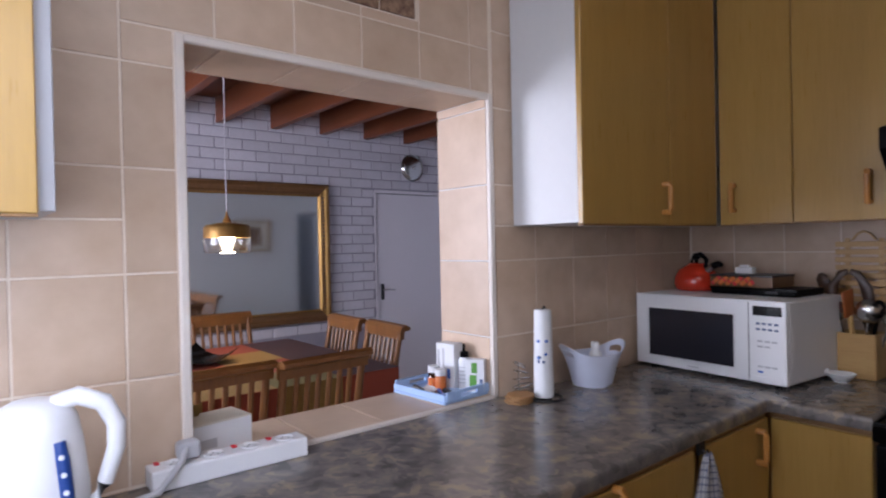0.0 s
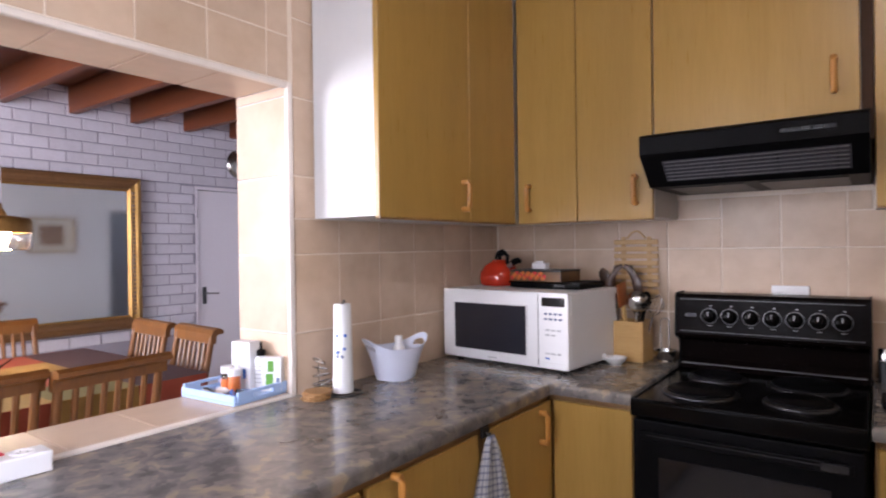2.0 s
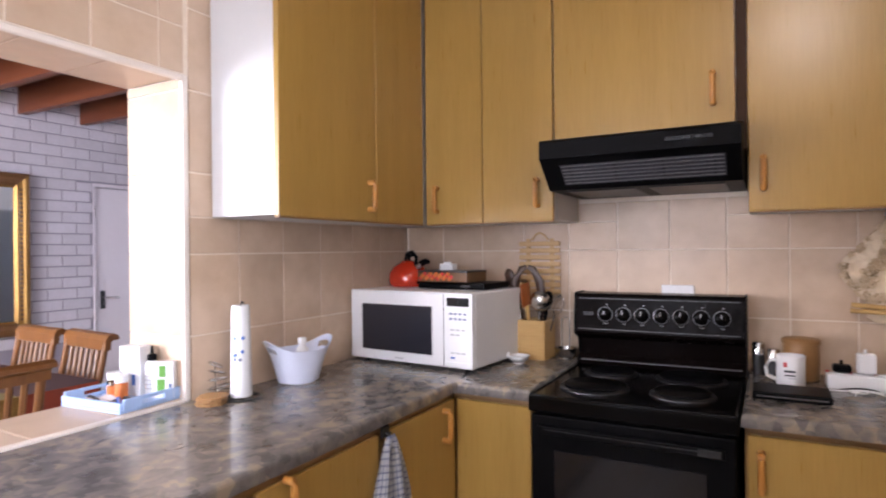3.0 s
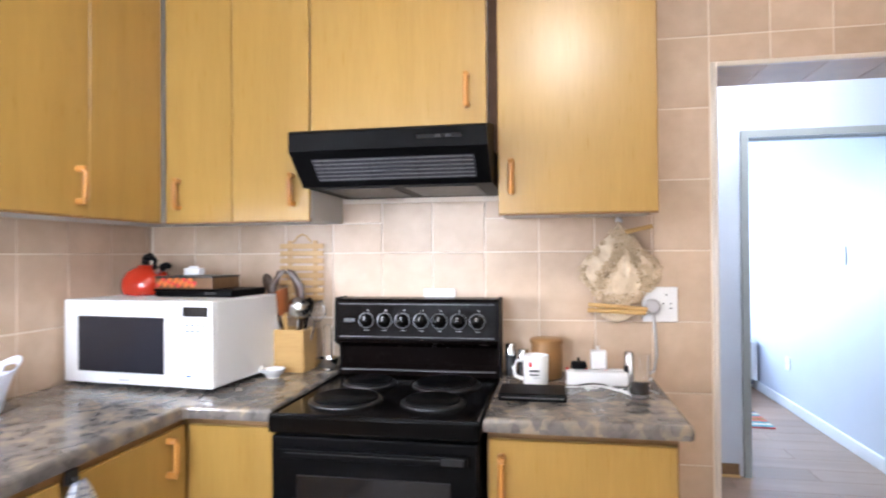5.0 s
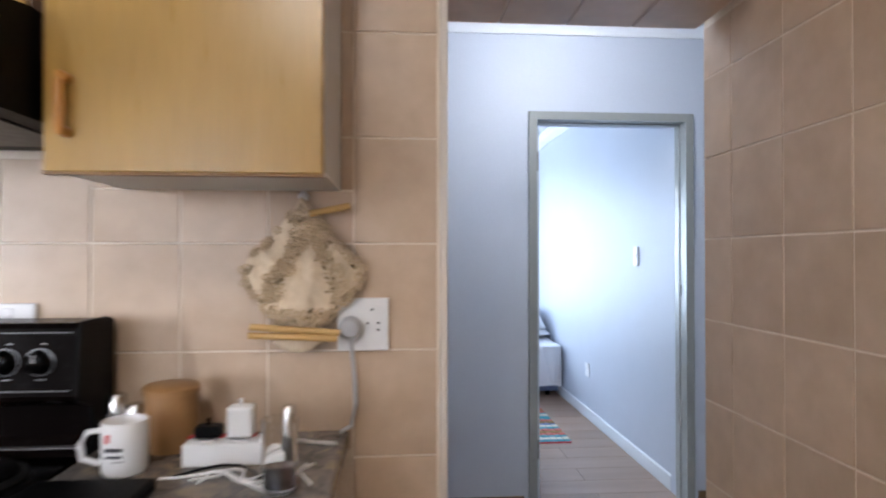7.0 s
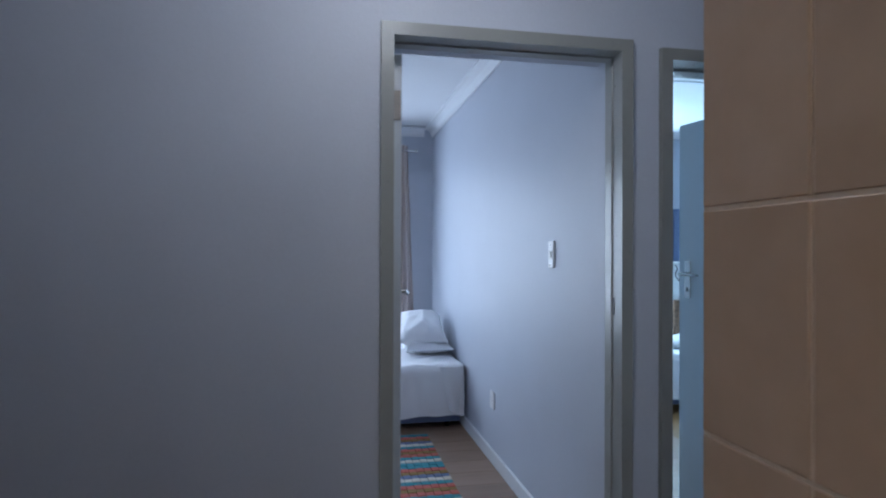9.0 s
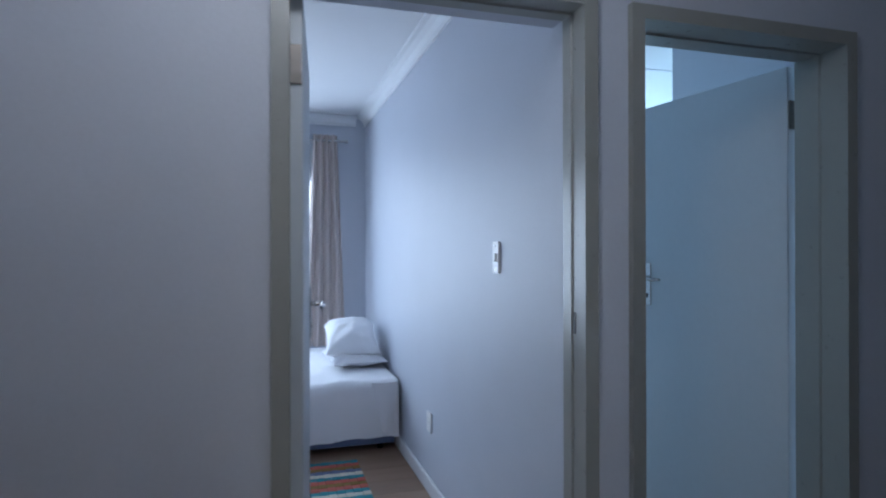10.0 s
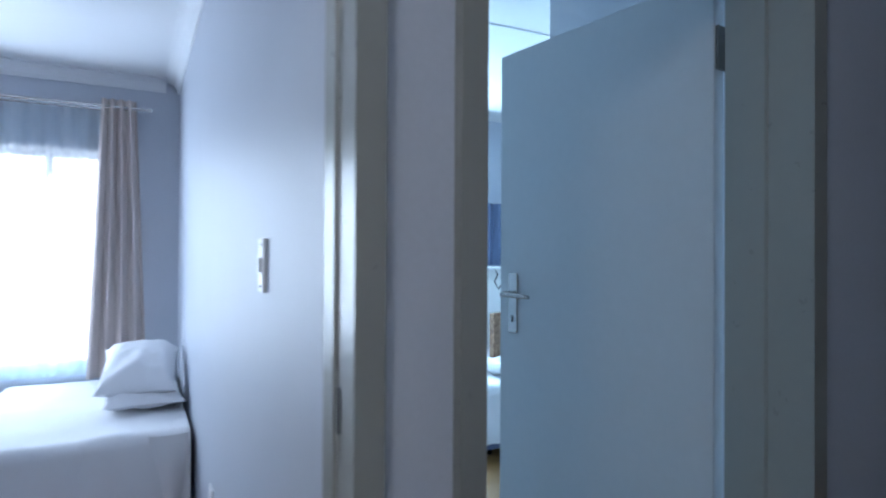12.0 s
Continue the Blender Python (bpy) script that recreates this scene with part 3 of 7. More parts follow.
# ---- door frames and doors ----
def door_frame(name, y0, y1, head, label, k=1.0):
    """A pressed steel frame lining a doorway in the passage wall; k stretches its depth."""
    ob = thing(name, label, "door frame", (PX0, (y0 + y1) / 2, 0), kind="structure")
    cx, cy = PX0, (y0 + y1) / 2
    hw = (y1 - y0) / 2

    def leg(y_in, s):
        # architrave with a stepped rebate
        o = [(-0.022, s * 0.037), (-0.022, s * -0.004), (0.046 * k, s * -0.004), (0.049 * k, s * -0.009), (0.095 * k, s * -0.009), (0.095 * k, s * 0.0002), (0.112 * k, s * 0.0002), (0.112 * k, s * 0.0015), (-0.001, s * 0.0015), (-0.001, s * 0.037)]
        return prism(B(), [(a, y_in - cy + b) for a, b in o], "z", 0, head - 0.002)
    part("jamb", leg(y1 - 0.0, 1), FRAME_PAINT, ob)
    part("jamb", leg(y0 + 0.0, -1), FRAME_PAINT, ob)
    o = [(-0.022, head + 0.037), (-0.022, head - 0.004), (0.046 * k, head - 0.004), (0.049 * k, head - 0.009), (0.095 * k, head - 0.009), (0.095 * k, head + 0.0002), (0.112 * k, head + 0.0002), (0.112 * k, head + 0.0015), (-0.001, head + 0.0015), (-0.001, head + 0.037)]
    bm = B()
    lo = [bm.verts.new((a, -hw - 0.037 if a < 0 or c > head + 0.03 else -hw, c)) for a, c in o]
    hi = [bm.verts.new((a, hw + 0.037 if a < 0 or c > head + 0.03 else hw, c)) for a, c in o]
    bm.faces.new(lo)
    bm.faces.new(hi)
    for i in range(len(o)):
        j = (i + 1) % len(o)
        bm.faces.new((lo[i], lo[j], hi[j], hi[i]))
    part("head", bm, FRAME_PAINT, ob)
    return ob


frame_1 = door_frame("door_frame_1", D1[0], D1[1], D1[2], "olive-grey gloss steel door frame in the passage wall")
frame_2 = door_frame("door_frame_2", D2[0], D2[1], D2[2], "olive-grey gloss steel door frame beside another doorway", 1.6)
# strike plate in the first frame
bm = box(B(), 0.030, -0.393 + 0.0045, 1.075, 0.042, -0.393 + 0.0060, 1.135, 0.0005)
part("strike_plate", bm, DARK_METAL, frame_1, "steel strike plate")


def door_leaf(name, label, hinge, ang, w, h, mat, handle_side, hz):
    """A flush door leaf; its own x runs from the hinge to the free edge."""
    ob = thing(name, label, "door", hinge, ang, kind="structure")
    part("leaf", box(B(), 0.004, -0.02, 0.008, w, 0.02, h, 0.002), mat, ob)
    for s in (-1, 1):
        y = s * 0.021
        pl = part("handle_plate", box(B(), w - 0.085, min(y, y + s * 0.006), hz - 0.125, w - 0.045, max(y, y + s * 0.006), hz + 0.065, 0.002), STEEL, ob, "steel handle plate")
        bm = tube(B(), [(w - 0.065, y, hz), (w - 0.065, y + s * 0.045, hz)], 0.009)
        tube(bm, [(w - 0.06, y + s * 0.045, hz), (w - 0.12, y + s * 0.048, hz - 0.002), (w - 0.175, y + s * 0.042, hz - 0.005)], [0.009, 0.008, 0.006])
        part("lever", bm, DISH_STEEL, pl, "", True)
        part("keyhole", box(B(), w - 0.069, min(y + s * 0.0062, y + s * 0.0075), hz - 0.09, w - 0.061, max(y + s * 0.0062, y + s * 0.0075), hz - 0.07), INK, pl)
    for z in (0.22, 1.735):
        bm = tube(B(), [(-0.006, -0.024 * handle_side, z), (-0.006, -0.024 * handle_side, z + 0.1)], 0.007)
        for yy in (-0.02 * handle_side,):
            box(bm, -0.004, yy - 0.004, z, 0.003, yy + 0.036 * handle_side, z + 0.1)
        part("hinge", bm, HINGE, ob, "worn brass-grey hinge", True)
    return ob


door_leaf("door_1", "pale blue-grey flush door standing open into the bedroom", (PX1 - 0.075, D1[1] - 0.0235, 0), -5.2, 0.74, 1.96, DOOR_PAINT, -1, 1.115)
door_leaf("door_2", "pale blue-grey flush door standing open into the second bedroom", (PX1 + 0.02, D2[0] - 0.012, 0), 8.4, 0.736, 1.955, DOOR_PAINT, 1, 1.185)


# ---- kitchen units ----
def handle_v(parent, x, y, z, facing):
    """A wooden D handle, upright; facing is the way it stands out from the door."""
    fx, fy = facing
    bm = B()
    p = [(x, y, z - 0.045), (x + fx * 0.022, y + fy * 0.022, z - 0.045), (x + fx * 0.026, y + fy * 0.026, z - 0.036), (x + fx * 0.026, y + fy * 0.026, z + 0.036), (x + fx * 0.022, y + fy * 0.022, z + 0.045), (x, y, z + 0.045)]
    tube(bm, p, [0.0095, 0.0095, 0.0085, 0.0085, 0.0095, 0.0095], 10)
    part("handle", bm, HANDLE, parent, "orange-brown wooden D handle", True)


def wall_unit(label, x0, y0, x1, y1, z0, z1, front, doors, carcass=CARCASS, group="wall cabinets"):
    """A wall cabinet; front is 'x' (faces -x) or 'y' (faces -y); doors are (from, to, handle place, handle height)."""
    cx, cy = (x0 + x1) / 2, (y0 + y1) / 2
    ob = thing("wall_cabinet", label, "cabinet", (cx, cy, z0), group=group)
    part("body", box(B(), x0 - cx, y0 - cy, 0, x1 - cx, y1 - cy, z1 - z0, 0.0015), carcass, ob, "white melamine body")
    for a, b, hp, hz in doors:
        bm = B()
        if front == "x":
            box(bm, x0 - cx - 0.020, a - cy + 0.0015, -0.004, x0 - cx - 0.001, b - cy - 0.0015, z1 - z0, 0.002)
        else:
            box(bm, a - cx + 0.0015, y0 - cy - 0.020, -0.004, b - cx - 0.0015, y0 - cy - 0.001, z1 - z0, 0.002)
        d = part("cabinet_door", bm, CABINET, ob, "yellow maple-look door")
        bm = B()
        if front == "x":
            box(bm, x0 - cx - 0.0205, a - cy + 0.002, -0.0085, x0 - cx - 0.001, b - cy - 0.002, -0.0045)
        else:
            box(bm, a - cx + 0.002, y0 - cy - 0.0205, -0.0085, b - cx - 0.002, y0 - cy - 0.001, -0.0045)
        part("edge_strip", bm, EDGE, d, "brown edging strip")
        if hp is not None:
            if front == "x":
                handle_v(d, x0 - cx - 0.020, hp - cy, hz - z0, (-1, 0))
            else:
                handle_v(d, hp - cx, y0 - cy - 0.020, hz - z0, (0, -1))
    return ob


CZ, CT = 1.425, 2.42
wall_unit("tall yellow maple-look wall cabinet with a white side beside the hatch", -1.102, -0.262, -0.008, -0.008, CZ, CT, "y",
          [(-1.109, -0.645, -0.69, 1.505), (-0.645, -0.3300, None, 0)])
wall_unit("tall yellow maple-look corner wall cabinet with two doors", -0.295, -0.80, -0.008, -0.284, CZ, CT, "x",
          [(-0.800, -0.528, -0.742, 1.52), (-0.528, -0.284, -0.335, 1.515)])
wall_unit("short yellow maple-look cabinet above the cooker hood", -0.295, -1.374, -0.008, -0.8015, 1.705, CT, "x", [(-1.374, -0.803, -1.312, 1.81)])
wall_unit("yellow maple-look wall cabinet beside the doorway", -0.295, -1.872, -0.008, -1.405, CZ + 0.008, CT, "x", [(-1.872, -1.405, -1.446, 1.54)])
# this body is coloured grey because it stands in shadow
wall_unit("yellow maple-look wall cabinet near the hatch, its pale body greyed for shade", -2.85, -0.262, -2.344, -0.008, 1.432, CT, "y", [(-2.85, -2.366, None, 0)], GREY_AND_SHADED_WHITE)
bm = box(B(), -0.034, -0.0150, 0, 0.0, 0.0150, CT - 1.62, 0.001)
filler = thing("filler_strip", "dark brown filler strip between wall cabinets", "filler strip", (-0.265, -1.3895, 1.62))
part("strip", bm, FILLER_BROWN, filler)

TOPZ = 0.900


def base_unit(label, x0, y0, x1, y1, front, doors):
    cx, cy = (x0 + x1) / 2, (y0 + y1) / 2
    ob = thing("base_cabinet", label, "cabinet", (cx, cy, 0), group="base cabinets")
    bm = box(B(), x0 - cx, y0 - cy, 0.10, x1 - cx, y1 - cy, TOPZ - 0.036, 0.001)
    box(bm, x0 - cx + (0.05 if front == "x" else 0), y0 - cy + (0.05 if front == "y" else 0), 0.0, x1 - cx, y1 - cy, 0.0995)
    part("body", bm, EDGE, ob, "brown-edged body with a plinth")
    for a, b, hp, hz in doors:
        if front == "x":
            d = part("cabinet_door", box(B(), x0 - cx - 0.019, a - cy + 0.004, 0.12, x0 - cx - 0.001, b - cy - 0.004, 0.843, 0.003), CABINET, ob, "yellow maple-look door")
            if hp is not None:
                handle_v(d, x0 - cx - 0.019, hp - cy, hz, (-1, 0))
        else:
            d = part("cabinet_door", box(B(), a - cx + 0.004, y0 - cy - 0.019, 0.12, b - cx - 0.004, y0 - cy - 0.001, 0.843, 0.003), CABINET, ob, "yellow maple-look door")
            if hp is not None:
                handle_v(d, hp - cx, y0 - cy - 0.019, hz, (0, -1))
    return ob


FY = -0.545   # front of the hatch-side units
base_unit("yellow maple-look base cabinet under the worktop", -2.85, FY, -1.475, -0.008, "y", [(-2.44, -1.96, None, 0), (-1.955, -1.485, None, 0)])
base_unit("yellow maple-look base cabinet with a tea towel beside its door", -1.474, FY, -1.035, -0.008, "y", [(-1.470, -1.045, -1.39, 0.80)])
base_unit("yellow maple-look corner base cabinet with one door", -1.034, FY, -0.604, -0.008, "y", [(-1.005, -0.618, -0.70, 0.775)])
base_unit("plain yellow base cabinet beside the stove", -0.603, -0.828, -0.008, FY - 0.001, "x", [(-0.826, -0.566, None, 0)])
base_unit("yellow maple-look base cabinet beside the doorway", -0.603, -1.862, -0.008, -1.398, "x", [(-1.860, -1.400, -1.436, 0.755)])


def worktop(label, outline):
    """A laminate worktop with a rounded edge."""
    bm = B()
    vs = [bm.verts.new((x, y, TOPZ - 0.034)) for x, y in outline]
    f = bm.faces.new(vs)
    r = bmesh.ops.extrude_face_region(bm, geom=[f])
    top = [v for v in r["geom"] if isinstance(v, bmesh.types.BMVert)]
    for v in top:
        v.co.z = TOPZ
    es = [e for e in bm.edges if all(v.co.z > TOPZ - 0.001 for v in e.verts)]
    bmesh.ops.bevel(bm, geom=es, offset=0.011, segments=3, affect="EDGES", profile=0.5)
    ob = thing("worktop", label, "worktop", (0, 0, 0))
    part("top", bm, WORKTOP, ob, "", False)
    return ob


worktop("mottled brown-grey stone-pattern laminate worktop in an L shape", [(-2.85, -0.575), (-0.655, -0.575), (-0.645, -0.585), (-0.645, -0.829), (-0.007, -0.829), (-0.007, -0.007), (-2.85, -0.007)])
worktop("mottled brown-grey laminate worktop end beside the stove", [(-0.645, -1.392), (-0.645, -1.88), (-0.635, -1.89), (-0.007, -1.89), (-0.007, -1.392)])
bm = box(B(), -2.85, FY - 0.014, 0.8445, -0.63, FY - 0.001, 0.865, 0.001)
tagged(link_mesh("baseboard_worktop_edge", bm, EDGE), "brown wooden lath under the worktop edge", "trim", "", "structure")


# ---- stove ----
def stove():
    """Free-standing black electric stove with a raised control panel."""
    y0, y1 = -1.388, -0.832
    cx, cy = -0.35, (y0 + y1) / 2
    hw = (y1 - y0) / 2
    ob = thing("stove", "black electric stove with four solid plates and a raised control panel", "stove", (cx, cy, 0))
    X = lambda x: x - cx
    part("body", box(B(), X(-0.625), -hw + 0.004, 0.03, X(-0.03), hw - 0.004, 0.845, 0.004), BLACK_MATT, ob)
    hob = box(B(), X(-0.672), -hw, 0.846, X(-0.10), hw, 0.893, 0.006, 2)
    hob = part("hob", hob, BLACK, ob, "glossy black enamel hob", False)
    part("hob_rim", tube(B(), [(X(-0.665), -hw + 0.006, 0.893), (X(-0.665), hw - 0.006, 0.893), (X(-0.11), hw - 0.006, 0.893), (X(-0.11), -hw + 0.006, 0.893), (X(-0.665), -hw + 0.006, 0.893)], 0.005), BLACK, hob, "", True)
    for px, py, r in ((-0.50, 0.125, 0.092), (-0.27, 0.125, 0.074), (-0.49, -0.125, 0.078), (-0.265, -0.125, 0.095)):
        pl = part("hotplate", lathe(B(), [(0, 0.908), (r * 0.3, 0.9085), (r * 0.35, 0.907), (r * 0.96, 0.909), (r, 0.906), (r, 0.894)], (X(px), py, 0), 32), BLACK_MATT, ob, "black cast-iron hotplate", True)
        part("plate_ring", lathe(B(), [(r + 0.001, 0.894), (r + 0.001, 0.902), (r + 0.012, 0.8985), (r + 0.013, 0.894)], (X(px), py, 0), 32), DARK_METAL, pl, "", True)
    # raised back with a sloped control face and a recess below it
    o = [(-0.10, 0.894), (-0.03, 0.894), (-0.03, 1.15), (-0.06, 1.158), (-0.156, 1.158), (-0.162, 1.148), (-0.172, 1.020), (-0.167, 1.010), (-0.118, 0.990), (-0.112, 0.93), (-0.14, 0.894)]
    part("back_panel", prism(B(), [(X(a), b) for a, b in o], "y", -hw + 0.001, hw - 0.001), BLACK_PANEL, ob)
    for s in (-1, 1):
        part("end_cap", prism(B(), [(X(a - (0.004 if a < -0.1 else 0)), b + (0.003 if b > 1.1 else 0)) for a, b in o], "y", s * (hw - 0.0005), s * (hw + 0.005)), BLACK_MATT, ob)

    def face(z, out=0.0):
        t = (z - 1.020) / (1.148 - 1.020)
        return X(-0.172 + 0.010 * t) - out
    for z in (1.140, 1.030):
        part("trim_line", box(B(), face(z, 0.002), -hw + 0.012, z - 0.0009, face(z, -0.003), hw - 0.012, z + 0.0009), GRILLE, ob, "thin silver line")
    part("trim_line", box(B(), X(-0.1455), -hw + 0.01, 0.912, X(-0.13), hw - 0.01, 0.914), GRILLE, ob, "thin silver line")
    for i in range(7):
        y = hw - 0.108 - i * 0.0635
        z = 1.085
        m = Matrix.Rotation(radians(-90), 4, "Y")
        k = part("knob", lathe(B(), [(0.024, 0), (0.024, 0.004), (0.021, 0.006), (0.018, 0.022), (0.016, 0.024), (0, 0.024)], (face(z), y, z), 24, m), BLACK, ob, "black knob with a silver skirt", True)
        part("knob_ring", lathe(B(), [(0.0265, 0), (0.0265, 0.0025), (0.0245, 0.003), (0.0245, 0)], (face(z, 0.0005), y, z), 24, m), GRILLE, k, "", True)
        part("pointer", box(B(), face(z, 0.0255), y - 0.0015, z + 0.002, face(z, 0.0235), y + 0.0015, z + 0.016), GREY_AND_SHADED_WHITE, k)
        part("marking", box(B(), face(1.119, 0.001), y - 0.008, 1.1175, face(1.119, -0.002), y - 0.002, 1.1205), GREY_AND_SHADED_WHITE, ob)
        part("marking", box(B(), face(1.052, 0.001), y - 0.010, 1.0510, face(1.052, -0.002), y + 0.006, 1.0525), GREY_AND_SHADED_WHITE, ob)
    part("badge", box(B(), face(1.085, 0.0015), hw - 0.065, 1.079, face(1.085, -0.002), hw - 0.03, 1.091), DARK_METAL, ob, "small grey badge")
    # oven door
    door = part("oven_door", box(B(), X(-0.662), -hw + 0.006, 0.16, X(-0.6255), hw - 0.006, 0.838, 0.006, 2), BLACK_MATT, ob)
    part("oven_glass", box(B(), X(-0.6645), -hw + 0.075, 0.33, X(-0.661), hw - 0.075, 0.74, 0.002), LENS_DARK, door, "dark reflecting oven window")
    bm = box(B(), X(-0.682), -hw + 0.03, 0.785, X(-0.668), hw - 0.03, 0.812, 0.004, 2)
    for s in (-1, 1):
        box(bm, X(-0.669), s * (hw - 0.06) - 0.012, 0.788, X(-0.66), s * (hw - 0.06) + 0.012, 0.809)
    part("oven_handle", bm, BLACK_MATT, door)
    part("handle_line", box(B(), X(-0.684), -hw + 0.04, 0.800, X(-0.6815), hw - 0.05, 0.8025), DARK_METAL, door)
    part("label_frame", box(B(), X(-0.684), -hw + 0.04, 0.79, X(-0.6815), -hw + 0.095, 0.807), DARK_METAL, door)
    part("drawer", box(B(), X(-0.655), -hw + 0.006, 0.035, X(-0.6255), hw - 0.006, 0.15, 0.004), BLACK_MATT, ob)
    for sx in (-0.6, -0.06):
        for sy in (-1, 1):
            part("foot", lathe(B(), [(0, 0), (0.018, 0), (0.015, 0.03), (0, 0.03)], (X(sx), sy * (hw - 0.04), 0), 12), BLACK_MATT, ob)


stove()


def cooker_hood():
    """Slanted black cooker hood with a slatted grille."""
    y0, y1 = -1.395, -0.815
    cx, cy = -0.25, (y0 + y1) / 2
    hw = (y1 - y0) / 2
    z0 = 1.515
    ob = thing("cooker_hood", "black slanted cooker hood with a slatted grille under a cabinet", "cooker hood", (cx, cy, z0))
    o = [(-0.008, 1.700), (-0.33, 1.700), (-0.495, 1.668), (-0.505, 1.660), (-0.505, 1.607), (-0.495, 1.600), (-0.405, 1.520), (-0.40, 1.515), (-0.008, 1.515)]
    part("shell", prism(B(), [(a - cx, b - z0) for a, b in o], "y", -hw, hw), BLACK_MATT, ob)
    # grille on the slanted face
    d = Vector((0.090, 0, -0.080)).normalized()
    nrm = Vector((-d.z, 0, d.x)) * -1
    if nrm.x > 0:
        nrm = -nrm
    p0 = Vector((-0.495 - cx, 0, 1.600 - z0))
    part("grille_back", box(B(), 0, -hw + 0.04, 0, 0.085, hw - 0.06, 0.001, 0, 1, Matrix.Translation(p0 + d * 0.02 + nrm * 0.0008) @ Matrix.Rotation(math.atan2(-d.z, d.x), 4, "Y")), INK, ob)
    for i in range(6):
        c = p0 + d * (0.024 + i * 0.0145) + nrm * 0.003
        part("slat", box(B(), -0.0045, -hw + 0.045, -0.0008, 0.0045, hw - 0.065, 0.0008, 0.0005, 1, Matrix.Translation(c) @ Matrix.Rotation(math.atan2(-d.z, d.x) - 0.55, 4, "Y")), GRILLE, ob)
    for i in range(4):
        y = -hw + 0.07 + i * (2 * hw - 0.16) / 3
        c0, c1 = p0 + d * 0.022 + nrm * 0.0015, p0 + d * 0.103 + nrm * 0.0015
        part("bar", tube(B(), [c0 + Vector((0, y, 0)), c1 + Vector((0, y, 0))], 0.0014, 5), BLACK_MATT, ob)
    part("switch_panel", box(B(), -0.5065 - cx, -hw + 0.07, 1.630 - z0, -0.5045 - cx, -hw + 0.20, 1.642 - z0, 0.0008), LENS_DARK, ob)
    for k in (0, 1):
        part("switch", box(B(), -0.5085 - cx, -hw + 0.10 + k * 0.03, 1.633 - z0, -0.506 - cx, -hw + 0.118 + k * 0.03, 1.639 - z0, 0.0005), DARK_METAL, ob)
    for s in (-1, 1):
        part("filter", box(B(), -0.37 - cx, s * 0.13 - 0.11, -0.004, -0.08 - cx, s * 0.13 + 0.11, -0.0005, 0.001), DARK_METAL, ob, "grey mesh filter")


cooker_hood()


# ---- kitchen things ----
def microwave():
    w, d, h = 0.275, 0.38, 0.272
    ob = thing("microwave", "white microwave oven with a dark window on the worktop", "microwave", (-0.297, -0.318, TOPZ), -95.0)
    f = -d / 2
    part("body", box(B(), -w, f + 0.02, 0.012, w, d / 2, h, 0.006, 2), WHITE_PLASTIC, ob)
    part("front", box(B(), -w, f, 0.012, w, f + 0.0195, h + 0.001, 0.005, 2), WHITE_PLASTIC, ob)
    part("window_surround", box(B(), -w + 0.055, f - 0.004, 0.042, 0.115, f + 0.001, h - 0.045, 0.004, 2), WHITE_PLASTIC, ob)
    part("window", box(B(), -w + 0.062, f - 0.0055, 0.050, 0.110, f - 0.003, h - 0.050, 0.002), OVEN_WINDOW, ob, "dark glass window")
    part("door_gap", box(B(), 0.157, f - 0.0008, 0.02, 0.1595, f + 0.002, h - 0.006), DARK_METAL, ob)
    part("display", box(B(), 0.172, f - 0.002, h - 0.046, 0.262, f + 0.001, h - 0.016, 0.001), LENS_DARK, ob, "black display")
    for r in range(2):
        for c in range(4):
            part("key", box(B(), 0.182 + c * 0.019, f - 0.0015, h - 0.075 - r * 0.018, 0.194 + c * 0.019, f + 0.001, h - 0.068 - r * 0.018, 0.0005), SLATE_CLOTH, ob)
    for z, n, col in ((0.142, 3, CABLE), (0.125, 2, CABLE), (0.062, 3, CABLE), (0.045, 1, BLUE_INK)):
        for c in range(n):
            part("key", box(B(), 0.186 + c * 0.022, f - 0.0014, z, 0.203 + c * 0.022, f + 0.001, z + 0.006, 0.0005), col, ob)
    part("door_button", box(B(), 0.17, f - 0.003, 0.02, 0.264, f + 0.001, 0.034, 0.001), WHITE_PLASTIC, ob)
    part("badge", box(B(), -0.06, f - 0.0012, 0.0235, -0.02, f + 0.001, 0.0285), CABLE, ob)
    for x in (-0.23, 0.23):
        for y in (-0.14, 0.14):
            part("foot", lathe(B(), [(0, 0), (0.014, 0), (0.016, 0.0125), (0, 0.0125)], (x, y, 0), 12), BLACK_MATT, ob)


microwave()
MWT = TOPZ + 0.2725


